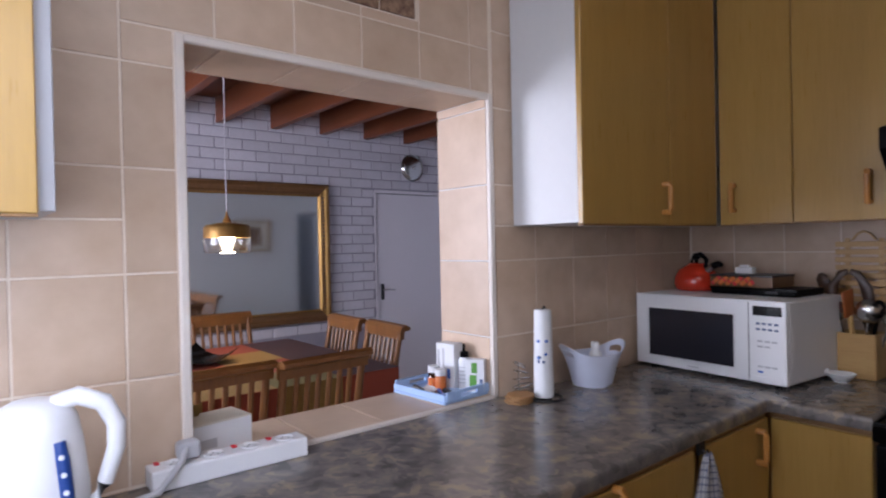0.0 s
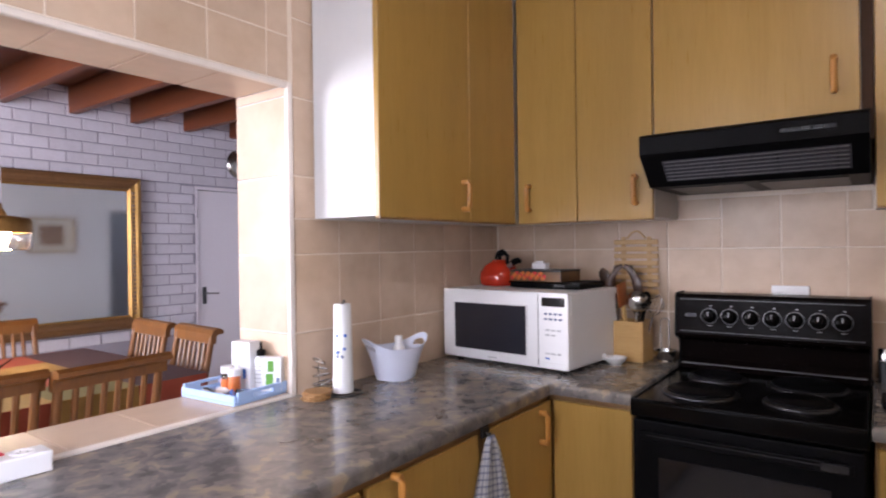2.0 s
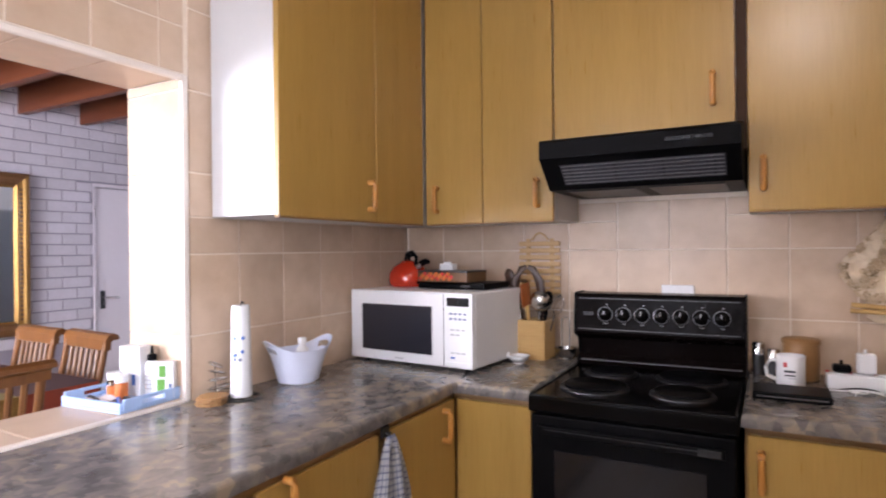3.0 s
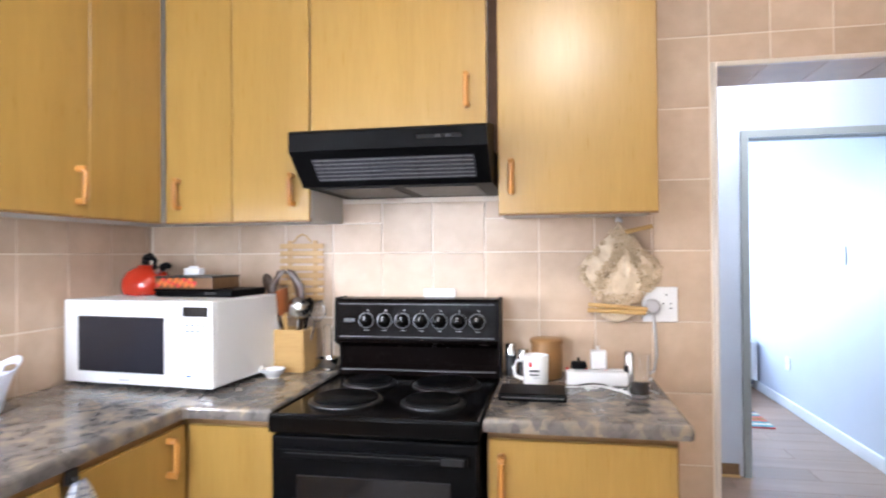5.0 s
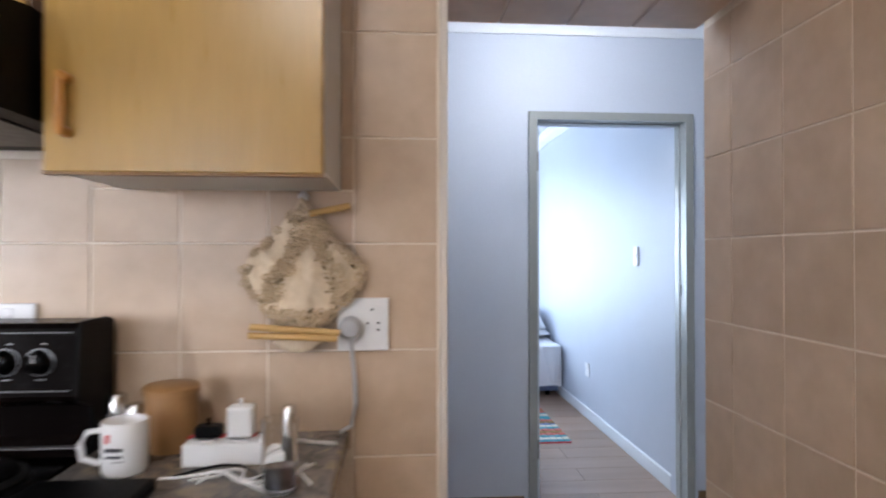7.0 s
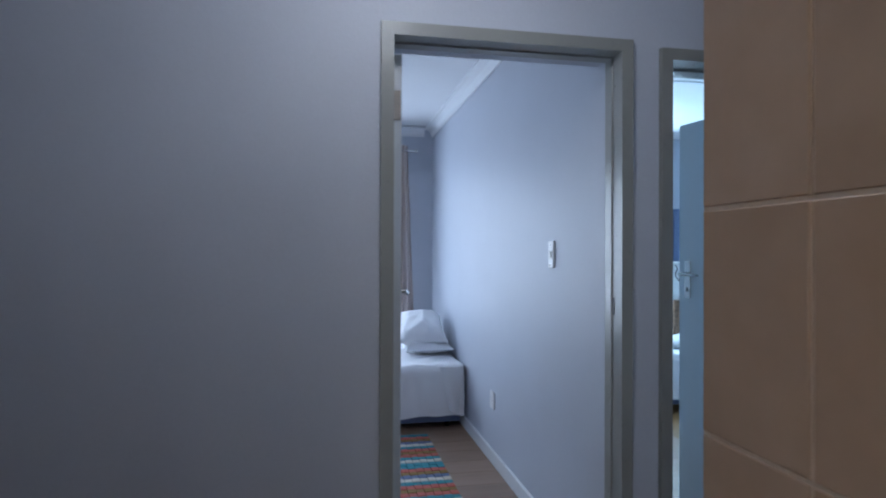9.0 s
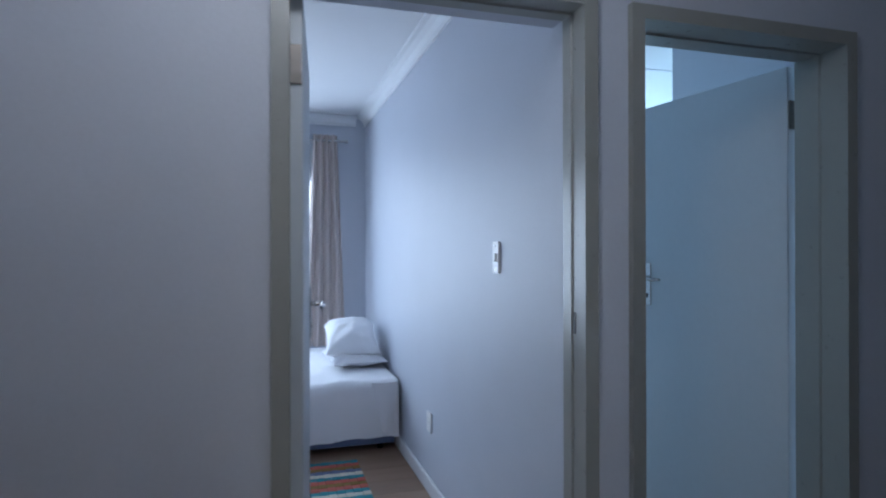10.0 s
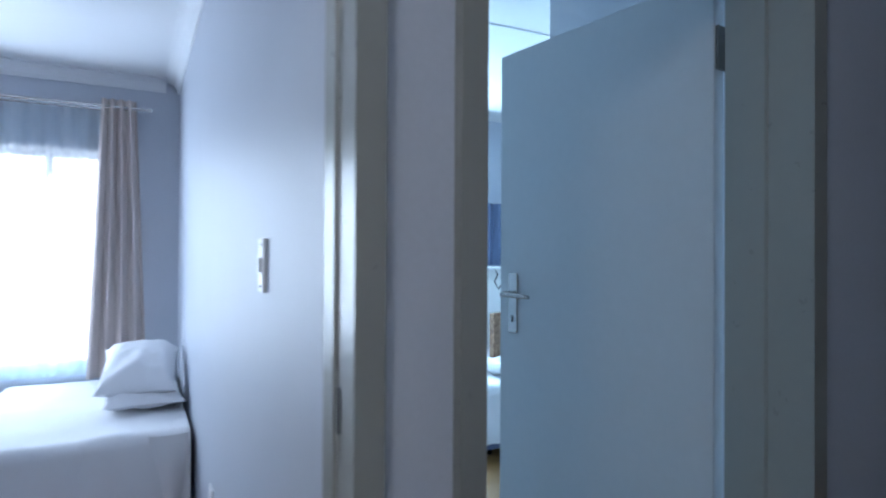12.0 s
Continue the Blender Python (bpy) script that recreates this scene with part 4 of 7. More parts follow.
def stove_kettle():
    ob = thing("whistling_kettle", "round red enamel whistling kettle with a black handle", "kettle", (-0.215, -0.140, MWT), -110)
    part("body", lathe(B(), [(0, 0.0), (0.074, 0.0), (0.080, 0.006), (0.085, 0.028), (0.082, 0.052), (0.066, 0.080), (0.042, 0.096), (0.034, 0.099), (0, 0.1)], (0, 0, 0), 36), RED, ob, "red enamel body", True)
    part("lid", lathe(B(), [(0.034, 0.099), (0.032, 0.104), (0.012, 0.109), (0, 0.109)], (0, 0, 0), 24), RED, ob, "", True)
    part("knob", lathe(B(), [(0.008, 0.109), (0.007, 0.118), (0.016, 0.122), (0.017, 0.132), (0.009, 0.136), (0, 0.136)], (0, 0, 0), 20), BLACK_MATT, ob, "black knob", True)
    part("spout", tube(B(), [(0.052, 0, 0.070), (0.072, 0, 0.088), (0.088, 0, 0.096)], [0.018, 0.014, 0.013], 14), STEEL, ob, "steel spout", True)
    part("spout_cap", tube(B(), [(0.089, 0, 0.0965), (0.112, 0, 0.104), (0.128, 0, 0.100)], [0.014, 0.012, 0.008], 12), BLACK_MATT, ob, "black whistle cap", True)
    part("handle", tube(B(), [(0.060, -0.012, 0.090), (0.066, -0.012, 0.120), (0.030, -0.006, 0.140), (-0.006, 0.0, 0.136), (-0.030, 0.004, 0.112)], [0.007, 0.008, 0.009, 0.008, 0.006], 10), BLACK_MATT, ob, "black handle", True)
    part("bracket", tube(B(), [(-0.034, 0.004, 0.088), (-0.030, 0.004, 0.110)], 0.0075, 8), STEEL, ob, "steel bracket", True)


stove_kettle()


def box_thing(name, label, cat, at, rz, size, mat, bevel=0.003, marks=()):
    """A carton or slab; marks are (name, from, to, material) boxes on it in its own space."""
    ob = thing(name, label, cat, at, rz)
    w, d, h = size
    part("body", box(B(), -w / 2, -d / 2, 0, w / 2, d / 2, h, bevel, 2), mat, ob)
    for n, a, b, m in marks:
        part(n, box(B(), *a, *b), m, ob)
    return ob


box_thing("baking_tray", "flat black tray lying on the microwave", "tray", (-0.235, -0.405, MWT), -95, (0.30, 0.20, 0.024), BLACK_MATT, 0.006,
          [("rim", (-0.152, -0.102, 0.018), (0.152, -0.098, 0.026), BLACK), ("clip", (0.05, -0.104, 0.008), (0.09, -0.1, 0.016), DARK_METAL)])
ob = box_thing("food_box", "dark box with a red food picture on its side", "box", (-0.245, -0.36, MWT + 0.0262), -95, (0.225, 0.15, 0.042), FRAME_BROWN, 0.002,
               [("lid_edge", (-0.1135, -0.0762, 0.036), (0.1135, 0.0762, 0.0425), DARK_METAL)])
for i in range(22):
    x = -0.100 + i * 0.0068
    part("picture", lathe(B(), [(0, 0.0022), (0.006, 0.0018), (0.0085, 0)], (x, -0.0752 - 0.0002 * (i % 3), 0.012 + 0.006 * (i % 4)), 10, Matrix.Rotation(radians(90), 4, "X")), ORANGE_PACK if i % 3 else RED_INK, ob)
box_thing("small_white_box", "small white plastic box on a dark carton", "box", (-0.22, -0.33, MWT + 0.0690), -92, (0.062, 0.035, 0.024), WHITE_PLASTIC, 0.004,
          [("clip", (-0.02, -0.006, 0.0238), (0.012, 0.006, 0.032), WHITE_PLASTIC)])


def utensil_block():
    ob = thing("utensil_block", "square pale wooden utensil block full of spoons and ladles", "utensil holder", (-0.118, -0.660, TOPZ), -92)
    w, h, t = 0.057, 0.148, 0.010
    for a in ((-w, -w, w, -w + t), (-w, w - t, w, w), (-w, -w + t + 0.0003, -w + t, w - t - 0.0003), (w - t, -w + t + 0.0003, w, w - t - 0.0003)):
        part("side", box(B(), a[0], a[1], 0, a[2], a[3], h, 0.0015), PALE_WOOD, ob)
    part("bottom", box(B(), -w + t + 0.0005, -w + t + 0.0005, 0, w - t - 0.0005, w - t - 0.0005, 0.01), PALE_WOOD, ob)


utensil_block()


def utensil(name, label, foot, top, mat, head, r=0.004):
    """A long kitchen tool standing in the block: a handle and a shaped head."""
    f, t = Vector(foot), Vector(top)
    ob = thing(name, label, "utensil", (0, 0, 0), group="utensils in the block")
    ob.matrix_basis = Matrix.Translation(f)
    d = t - f
    part("shaft", tube(B(), [(0, 0, 0), d * 0.5, d], [r, r, r * 1.1], 8), PALE_WOOD if head == "spatula" else mat, ob, "", True)
    rot = (d.to_track_quat("Z", "Y")).to_matrix().to_4x4()
    m = Matrix.Translation(d) @ rot
    bm = B()
    if head == "ladle":
        lathe(bm, [(0, -0.022), (0.022, -0.021), (0.035, -0.006), (0.039, 0.010), (0.037, 0.010), (0.033, -0.005), (0.020, -0.018), (0, -0.020)], (0, 0, 0), 20)
        bmesh.ops.transform(bm, matrix=Matrix.Translation(d + Vector((-0.012, 0, 0.004))) @ Matrix.Rotation(radians(70), 4, "Y") @ Matrix.Scale(1.05, 4), verts=bm.verts)
    elif head == "spoon":
        lathe(bm, [(0, -0.034), (0.012, -0.028), (0.022, 0.0), (0.020, 0.026), (0.008, 0.040), (0, 0.042)], (0, 0, 0), 18)
        bmesh.ops.scale(bm, vec=(0.28, 1, 1), verts=bm.verts)
        bmesh.ops.transform(bm, matrix=m @ Matrix.Translation((0, 0, 0.03)), verts=bm.verts)
    elif head == "spatula":
        box(bm, -0.003, -0.030, -0.004, 0.003, 0.030, 0.085, 0.0025, 2, m)
    elif head == "whisk":
        for k in range(6):
            a = math.pi * k / 6
            pts = [(0.028 * math.sin(math.pi * s / 10) * math.cos(a), 0.028 * math.sin(math.pi * s / 10) * math.sin(a), 0.09 * s / 10) for s in range(11)]
            tube(bm, [m @ Vector(p) for p in pts], 0.0012, 5)
            pts = [(-p[0], -p[1], p[2]) for p in pts]
            tube(bm, [m @ Vector(p) for p in pts], 0.0012, 5)
    part("head", bm, mat, ob, "", True)
    return ob


bx, by, bz = -0.118, -0.660, TOPZ + 0.012
DARK_WOOD = material("dark_stained_wood", (0.050, 0.022, 0.010, 1), 0.35, gain=0.35, grain=30, stretch=(5, 5, 0.5), coat=0.2)
utensil("ladle", "steel soup ladle standing in a wooden block", (bx, by + 0.02, bz), (bx - 0.03, by + 0.100, bz + 0.186), STEEL, "ladle", 0.006)
utensil("ladle", "steel soup ladle standing in a wooden block", (bx - 0.02, by - 0.005, bz), (bx - 0.045, by - 0.036, bz + 0.205), STEEL, "ladle", 0.006)
utensil("wooden_spatula", "reddish wooden spatula standing in a wooden block", (bx - 0.015, by + 0.01, bz), (bx - 0.050, by + 0.018, bz + 0.195), RED_WOOD, "spatula", 0.008)
utensil("wooden_spoon", "dark wooden spoon standing in a wooden block", (bx + 0.02, by + 0.02, bz), (bx + 0.030, by + 0.108, bz + 0.262), DARK_WOOD, "spoon", 0.005)
utensil("slotted_spoon", "dark brown slotted spoon standing in a wooden block", (bx, by + 0.025, bz), (bx - 0.012, by + 0.072, bz + 0.170), DARK_WOOD, "spoon", 0.006)
utensil("fish_slice", "black plastic fish slice standing in a wooden block", (bx + 0.01, by - 0.02, bz), (bx + 0.0, by - 0.014, bz + 0.165), BLACK_MATT, "spoon", 0.006)
utensil("basting_spoon", "large black plastic spoon standing in a wooden block", (bx + 0.015, by - 0.01, bz), (bx + 0.01, by - 0.040, bz + 0.175), BLACK_MATT, "spoon", 0.007)
utensil("whisk", "steel wire whisk standing in a wooden block", (bx + 0.01, by - 0.025, bz), (bx + 0.005, by - 0.072, bz + 0.150), STEEL, "whisk")
utensil("serving_spoon", "steel serving spoon standing in a wooden block", (bx - 0.02, by + 0.025, bz), (bx - 0.03, by + 0.055, bz + 0.175), STEEL, "spoon", 0.005)
ob = thing("tongs", "dark brown wooden salad tongs standing in a wooden block", "utensil", (bx - 0.01, by + 0.026, bz), group="utensils in the block")
for s in (-1, 1):
    bm = tube(B(), [(0, 0.010 * s - 0.03, 0.0), (0, 0.034 * s - 0.01, 0.12), (-0.004, 0.060 * s, 0.205), (-0.004, 0.050 * s + 0.004, 0.285), (-0.004, 0.024 * s + 0.004, 0.332), (-0.004, 0.003 * s + 0.004, 0.340)], [0.005, 0.007, 0.016, 0.019, 0.014, 0.009], 10)
    bmesh.ops.scale(bm, vec=(0.45, 1, 1), verts=bm.verts)
    part("arm", bm, DARK_WOOD, ob, "", True)
ob = thing("small_dish", "small white leaf-shaped dish on the worktop", "dish", (-0.252, -0.640, TOPZ))
part("bowl", lathe(B(), [(0, 0.003), (0.022, 0.003), (0.038, 0.020), (0.041, 0.028), (0.038, 0.028), (0.033, 0.020), (0.02, 0.008), (0, 0.007)], (0, 0, 0), 24), WHITE_PLASTIC, ob, "", True)
part("spout", tube(B(), [(0.0, 0.036, 0.024), (-0.004, 0.055, 0.028), (-0.008, 0.066, 0.031)], [0.013, 0.010, 0.005], 8), WHITE_PLASTIC, ob, "", True)
part("foot", lathe(B(), [(0, 0), (0.022, 0), (0.022, 0.004), (0, 0.004)], (0, 0, 0), 20), WHITE_PLASTIC, ob)

ob = thing("tea_strainer_stand", "small steel strainer cup with a tall wire handle", "strainer", (-0.085, -0.768, TOPZ))
part("cup", lathe(B(), [(0, 0.004), (0.022, 0.004), (0.031, 0.018), (0.036, 0.040), (0.033, 0.040), (0.028, 0.018), (0, 0.008)], (0, 0, 0), 22), STEEL, ob, "", True)
part("foot", lathe(B(), [(0, 0), (0.022, 0), (0.02, 0.0045), (0, 0.0045)], (0, 0, 0), 20), STEEL, ob)
ob.scale = (1.2, 1.2, 1.0)
part("wire_handle", tube(B(), [(0, -0.012, 0.03), (0, -0.013, 0.150), (0, -0.006, 0.157), (0, 0.006, 0.157), (0, 0.013, 0.150), (0, 0.012, 0.03)], 0.0024, 6), STEEL, ob, "", True)

# slatted wooden rack on the stove wall
ob = thing("hanging_slat_rack", "pine slatted rack hanging from a hook on the tiles", "rack", (-0.008, -0.643, 1.135))
for i in range(8):
    part("slat", box(B(), -0.017, -0.086, 0.006 + i * 0.0275, -0.009, 0.086, 0.024 + i * 0.0275, 0.002), RACK_WOOD, ob)
for y in (-0.05, 0.05):
    part("upright", box(B(), -0.0085, y - 0.008, 0, -0.0015, y + 0.008, 0.228, 0.001), RACK_WOOD, ob)
part("hanger", tube(B(), [(-0.008, -0.035, 0.222), (-0.008, -0.018, 0.244), (-0.008, 0.0, 0.252), (-0.008, 0.018, 0.244), (-0.008, 0.035, 0.222)], 0.0035, 8), RACK_WOOD, ob, "", True)


def basket():
    """Flexible tub: an oval bowl whose rim rises into two loop handles."""
    ob = thing("plastic_tub", "pale lilac flexible plastic tub with two loop handles", "tub", (-0.852, -0.112, TOPZ), -18)
    bm = B()
    rings, seg = [], 48
    for k in range(9):
        t = k / 8
        ring = []
        for i in range(seg):
            a = 2 * math.pi * i / seg
            rise = 0.040 * max(0, abs(math.cos(a)) ** 4) - 0.018
            z = 0.004 + t * (0.118 + 0.9 * rise * t)
            r = 0.060 + 0.024 * t ** 0.8 + 0.022 * t ** 3 * abs(math.cos(a)) ** 2
            ring.append(bm.verts.new((r * 1.12 * math.cos(a), r * 0.88 * math.sin(a), z)))
        rings.append(ring)
    for k, (a, b) in enumerate(zip(rings, rings[1:])):
        for i in range(seg):
            if k >= 6 and abs(math.cos(2 * math.pi * (i + 0.5) / seg)) > 0.93 and k < 7 + 1 and k != 7:
                continue
            bm.faces.new((a[i], a[(i + 1) % seg], b[(i + 1) % seg], b[i]))
    bm.faces.new(rings[0])
    bmesh.ops.recalc_face_normals(bm, faces=bm.faces)
    bmesh.ops.solidify(bm, geom=bm.faces[:], thickness=0.0035)
    part("bowl", bm, BLUE_PLASTIC, ob, "", True)
    part("foot_ring", lathe(B(), [(0.046, 0), (0.052, 0), (0.052, 0.004), (0.046, 0.004), (0.046, 0)], (0, 0, 0), 32), BLUE_PLASTIC, ob)
    return ob


basket()
ob = thing("spray_bottle", "small clear bottle with a white cap standing in a tub", "bottle", (-0.832, -0.110, TOPZ + 0.0085))
part("bottle", lathe(B(), [(0, 0), (0.018, 0), (0.020, 0.01), (0.020, 0.092), (0.012, 0.105), (0.012, 0.112), (0, 0.112)], (0, 0, 0), 18), WHITE_PLASTIC, ob, "", True)
part("cap", lathe(B(), [(0.014, 0.1123), (0.014, 0.128), (0.011, 0.131), (0, 0.131)], (0, 0, 0), 18), WHITE_PLASTIC, ob, "", True)

ob = thing("paper_towel_holder", "wire holder with a tall roll of white printed paper towel", "paper towel", (-1.095, -0.115, TOPZ))
part("base_ring", tube(B(), [(0.055 * math.cos(a * math.pi / 12), 0.055 * math.sin(a * math.pi / 12), 0.003) for a in range(25)], 0.003, 6), DARK_METAL, ob, "", True)
part("pole", tube(B(), [(0, 0, 0.003), (0, 0, 0.272), (0.006, 0, 0.278), (0.012, 0, 0.272)], 0.003, 6), DARK_METAL, ob, "", True)
part("spoke", tube(B(), [(-0.055, 0, 0.003), (0.055, 0, 0.003)], 0.003, 6), DARK_METAL, ob)
roll = thing("paper_towel_roll", "tall narrow roll of white paper towel with blue flower prints", "paper towel", (-1.095, -0.115, TOPZ + 0.0065))
part("paper", lathe(B(), [(0.012, 0.0), (0.030, 0.0), (0.0305, 0.01), (0.026, 0.255), (0.024, 0.262), (0.012, 0.262)], (0, 0, 0), 28), PAPER, roll, "white paper", True)
random.seed(4)
for i in range(9):
    z = (0.115, 0.128, 0.160)[i % 3] + random.uniform(-0.012, 0.012)
    a = -2.45 + random.uniform(-0.6, 0.6)
    r = 0.0302 - 0.004 * (z / 0.262)
    p = Vector((r * math.cos(a), r * math.sin(a), z))
    m = Vector((math.cos(a), math.sin(a), 0)).to_track_quat("Z", "Y").to_matrix().to_4x4()
    part("flower", lathe(B(), [(0, 0.0014), (random.uniform(0.002, 0.004), 0.0011), (0.0052, 0.0004)], p, 7, m), BLUE_INK if i % 3 else SLATE_CLOTH, roll)
ob = thing("wire_rack", "small chrome wire stand beside the paper towel", "wire stand", (-1.110, -0.045, TOPZ))
for k in range(5):
    part("wire", tube(B(), [((0.034 - 0.004 * k) * math.cos(a * math.pi / 8) - 0.004 * k, (0.034 - 0.004 * k) * math.sin(a * math.pi / 8), 0.008 + 0.022 * k + 0.008 * math.cos(a * math.pi / 8 + k)) for a in range(17)], 0.0022, 6), STEEL, ob, "", True)
part("stem", tube(B(), [(0.0, 0.02, 0.0), (0.0, 0.022, 0.095)], 0.002, 6), STEEL, ob, "", True)
for i in range(4):
    c = thing("coaster", "pale brown eight-sided wooden coaster in a low stack", "coaster", (-1.183 + 0.003 * (i % 2), -0.092 - 0.002 * i, TOPZ + 0.0062 * i), 20 * i, group="stack of coasters")
    part("disc", lathe(B(), [(0, 0), (0.041, 0), (0.043, 0.001), (0.043, 0.005), (0.041, 0.006), (0, 0.006)], (0, 0, 0), 8), JAR_WOOD, c)

# tray with packs on the hatch sill
SZ = HZ0 + 0.0008
tray = thing("serving_tray", "sky-blue painted wooden tray with cut-out handles on the sill", "tray", (-1.292, 0.135, SZ), 4)
tw, td, th = 0.098, 0.118, 0.036
part("base", box(B(), -tw, -td, 0, tw, td, 0.008, 0.001), TRAY_BLUE, tray)
part("side", box(B(), -tw, -td, 0.0083, -tw + 0.009, td, th - 0.008, 0.002), TRAY_BLUE, tray)
part("side", box(B(), tw - 0.009, -td, 0.0083, tw, td, th - 0.008, 0.002), TRAY_BLUE, tray)
for s in (-1, 1):
    bm = box(B(), -tw + 0.0095, s * td - 0.0045, 0.0083, -0.035, s * td + 0.0045, th, 0.001)
    box(bm, 0.035, s * td - 0.0045, 0.0083, tw - 0.0095, s * td + 0.0045, th, 0.001)
    box(bm, -0.0348, s * td - 0.0045, 0.0083, 0.0348, s * td + 0.0045, 0.015)
    box(bm, -0.0348, s * td - 0.0045, th - 0.009, 0.0348, s * td + 0.0045, th, 0.001)
    part("end", bm, TRAY_BLUE, tray)
TZ = SZ + 0.0086
box_thing("medicine_box", "tall white medicine carton with grey print", "carton", (-1.238, 0.158, TZ), -78, (0.072, 0.045, 0.140), PAPER, 0.001,
          [("print", (-0.03, -0.0232, 0.03), (-0.022, -0.0224, 0.12), CABLE), ("print", (-0.01, -0.0232, 0.05), (-0.004, -0.0224, 0.125), CABLE), ("print", (0.008, -0.0232, 0.03), (0.02, -0.0232 + 0.0008, 0.06), BLUE_INK)])
for x, y, h, r, m, lab in ((-1.302, 0.126, 0.045, 0.017, ORANGE_PACK, "small orange-labelled pill bottle with a white cap"), (-1.300, 0.163, 0.050, 0.018, ORANGE_PACK, "small orange-labelled pill bottle with a white cap")):
    ob = thing("pill_bottle", lab, "bottle", (x, y, TZ), group="bottles on the tray")
    part("bottle", lathe(B(), [(0, 0), (r, 0), (r, h), (r * 0.8, h + 0.004), (0, h + 0.004)], (0, 0, 0), 18), BROWN_GLASS if h > 0.047 else m, ob, "", True)
    part("label", lathe(B(), [(r + 0.0006, 0.010), (r + 0.0006, h - 0.012)], (0, 0, 0), 18), m, ob, "", True)
    part("cap", lathe(B(), [(r * 1.02, h + 0.0045), (r * 1.02, h + 0.024), (0, h + 0.024)], (0, 0, 0), 18), WHITE_PLASTIC, ob, "", True)
ob = thing("dropper_bottle", "white labelled bottle with a black dropper cap", "bottle", (-1.226, 0.100, TZ), group="bottles on the tray")
part("bottle", lathe(B(), [(0, 0), (0.018, 0), (0.018, 0.090), (0.011, 0.1), (0, 0.1)], (0, 0, 0), 20), PAPER, ob, "", True)
part("cap", lathe(B(), [(0.013, 0.1), (0.013, 0.116), (0.0045, 0.119), (0.0035, 0.140), (0, 0.142)], (0, 0, 0), 18), BLACK_MATT, ob, "", True)
for k in range(5):
    part("print", lathe(B(), [(0.0183, 0.02 + k * 0.012), (0.0183, 0.023 + k * 0.012)], (0, 0, 0), 20), CABLE, ob)
box_thing("tea_box", "white carton with a green leaf print", "carton", (-1.222, 0.050, TZ), -58, (0.060, 0.030, 0.100), PAPER, 0.001,
          [("leaf_print", (-0.016, -0.0157, 0.015), (0.006, -0.0149, 0.052), GREEN_INK), ("leaf_print", (-0.010, -0.0157, 0.058), (0.008, -0.0149, 0.090), GREEN_INK), ("print", (0.016, -0.0157, 0.02), (0.025, -0.0149, 0.040), SLATE_CLOTH)])
for i, (x, y, rz, m, lab) in enumerate(((-1.350, 0.175, 75, INK, "black pen lying on a tray"), (-1.335, 0.085, 60, BLUE_INK, "blue pen lying on a tray"), (-1.310, 0.075, 78, INK, "black pen lying on a tray"), (-1.358, 0.115, 84, PAPER, "white lighter lying on a tray"))):
    ob = thing("pen", lab, "pen", (x, y, TZ), rz, group="pens on the tray")
    part("barrel", tube(B(), [(-0.045, 0, 0.007), (0.030, 0, 0.007), (0.042, 0, 0.007), (0.048, 0, 0.007)], [0.007, 0.007, 0.006, 0.0015], 8), m, ob, "", True)
    part("clip", box(B(), -0.044, -0.001, 0.0135, -0.015, 0.001, 0.0155), STEEL, ob)
ob = thing("blister_strip", "silver and dark blister strip lying on a tray", "pill strip", (-1.342, 0.052, TZ), 28)
part("foil", box(B(), -0.038, -0.014, 0, 0.038, 0.014, 0.002, 0.0006), STEEL, ob)
for i in range(5):
    for j in (-0.006, 0.006):
        part("pill", lathe(B(), [(0.0045, 0.002), (0.004, 0.0045), (0, 0.0055)], (-0.03 + 0.015 * i, j, 0), 10), SLATE_CLOTH, ob, "", True)
ob = thing("leaflet", "folded white leaflet lying on a tray", "leaflet", (-1.346, 0.150, TZ), -12)
bm = B()
rows = [[bm.verts.new((x, y, 0.004 + 0.010 * abs(x) / 0.03 + 0.002 * math.sin(y * 60))) for y in (-0.03, -0.015, 0.0, 0.015, 0.03)] for x in (-0.03, -0.015, 0.0, 0.015, 0.03)]
for i in range(4):
    for j in range(4):
        bm.faces.new((rows[i][j], rows[i + 1][j], rows[i + 1][j + 1], rows[i][j + 1]))
bmesh.ops.recalc_face_normals(bm, faces=bm.faces)
bmesh.ops.solidify(bm, geom=bm.faces[:], thickness=0.001)
part("sheet", bm, PAPER, ob, "", True)
part("base_fold", box(B(), -0.012, -0.03, 0, 0.012, 0.03, 0.0035, 0.0005), PAPER, ob)

ob = thing("carton", "low grey-white carton with an open cream flap on the sill", "carton", (-2.00, 0.135, SZ), 8)
part("body", box(B(), -0.078, -0.05, 0, 0.078, 0.05, 0.062, 0.001), PAPER, ob)
part("top_flap", box(B(), -0.078, -0.05, 0.0625, 0.078, 0.05, 0.066, 0.0008), CARD, ob)
part("raised_flap", box(B(), -0.03, 0, 0, 0.03, 0.0015, 0.035, 0, 1, Matrix.Translation((-0.045, 0.03, 0.066)) @ Matrix.Rotation(radians(25), 4, "X")), OCHRE_CLOTH, ob)
part("print", box(B(), -0.06, -0.0508, 0.008, -0.01, -0.0502, 0.03), CABLE, ob)


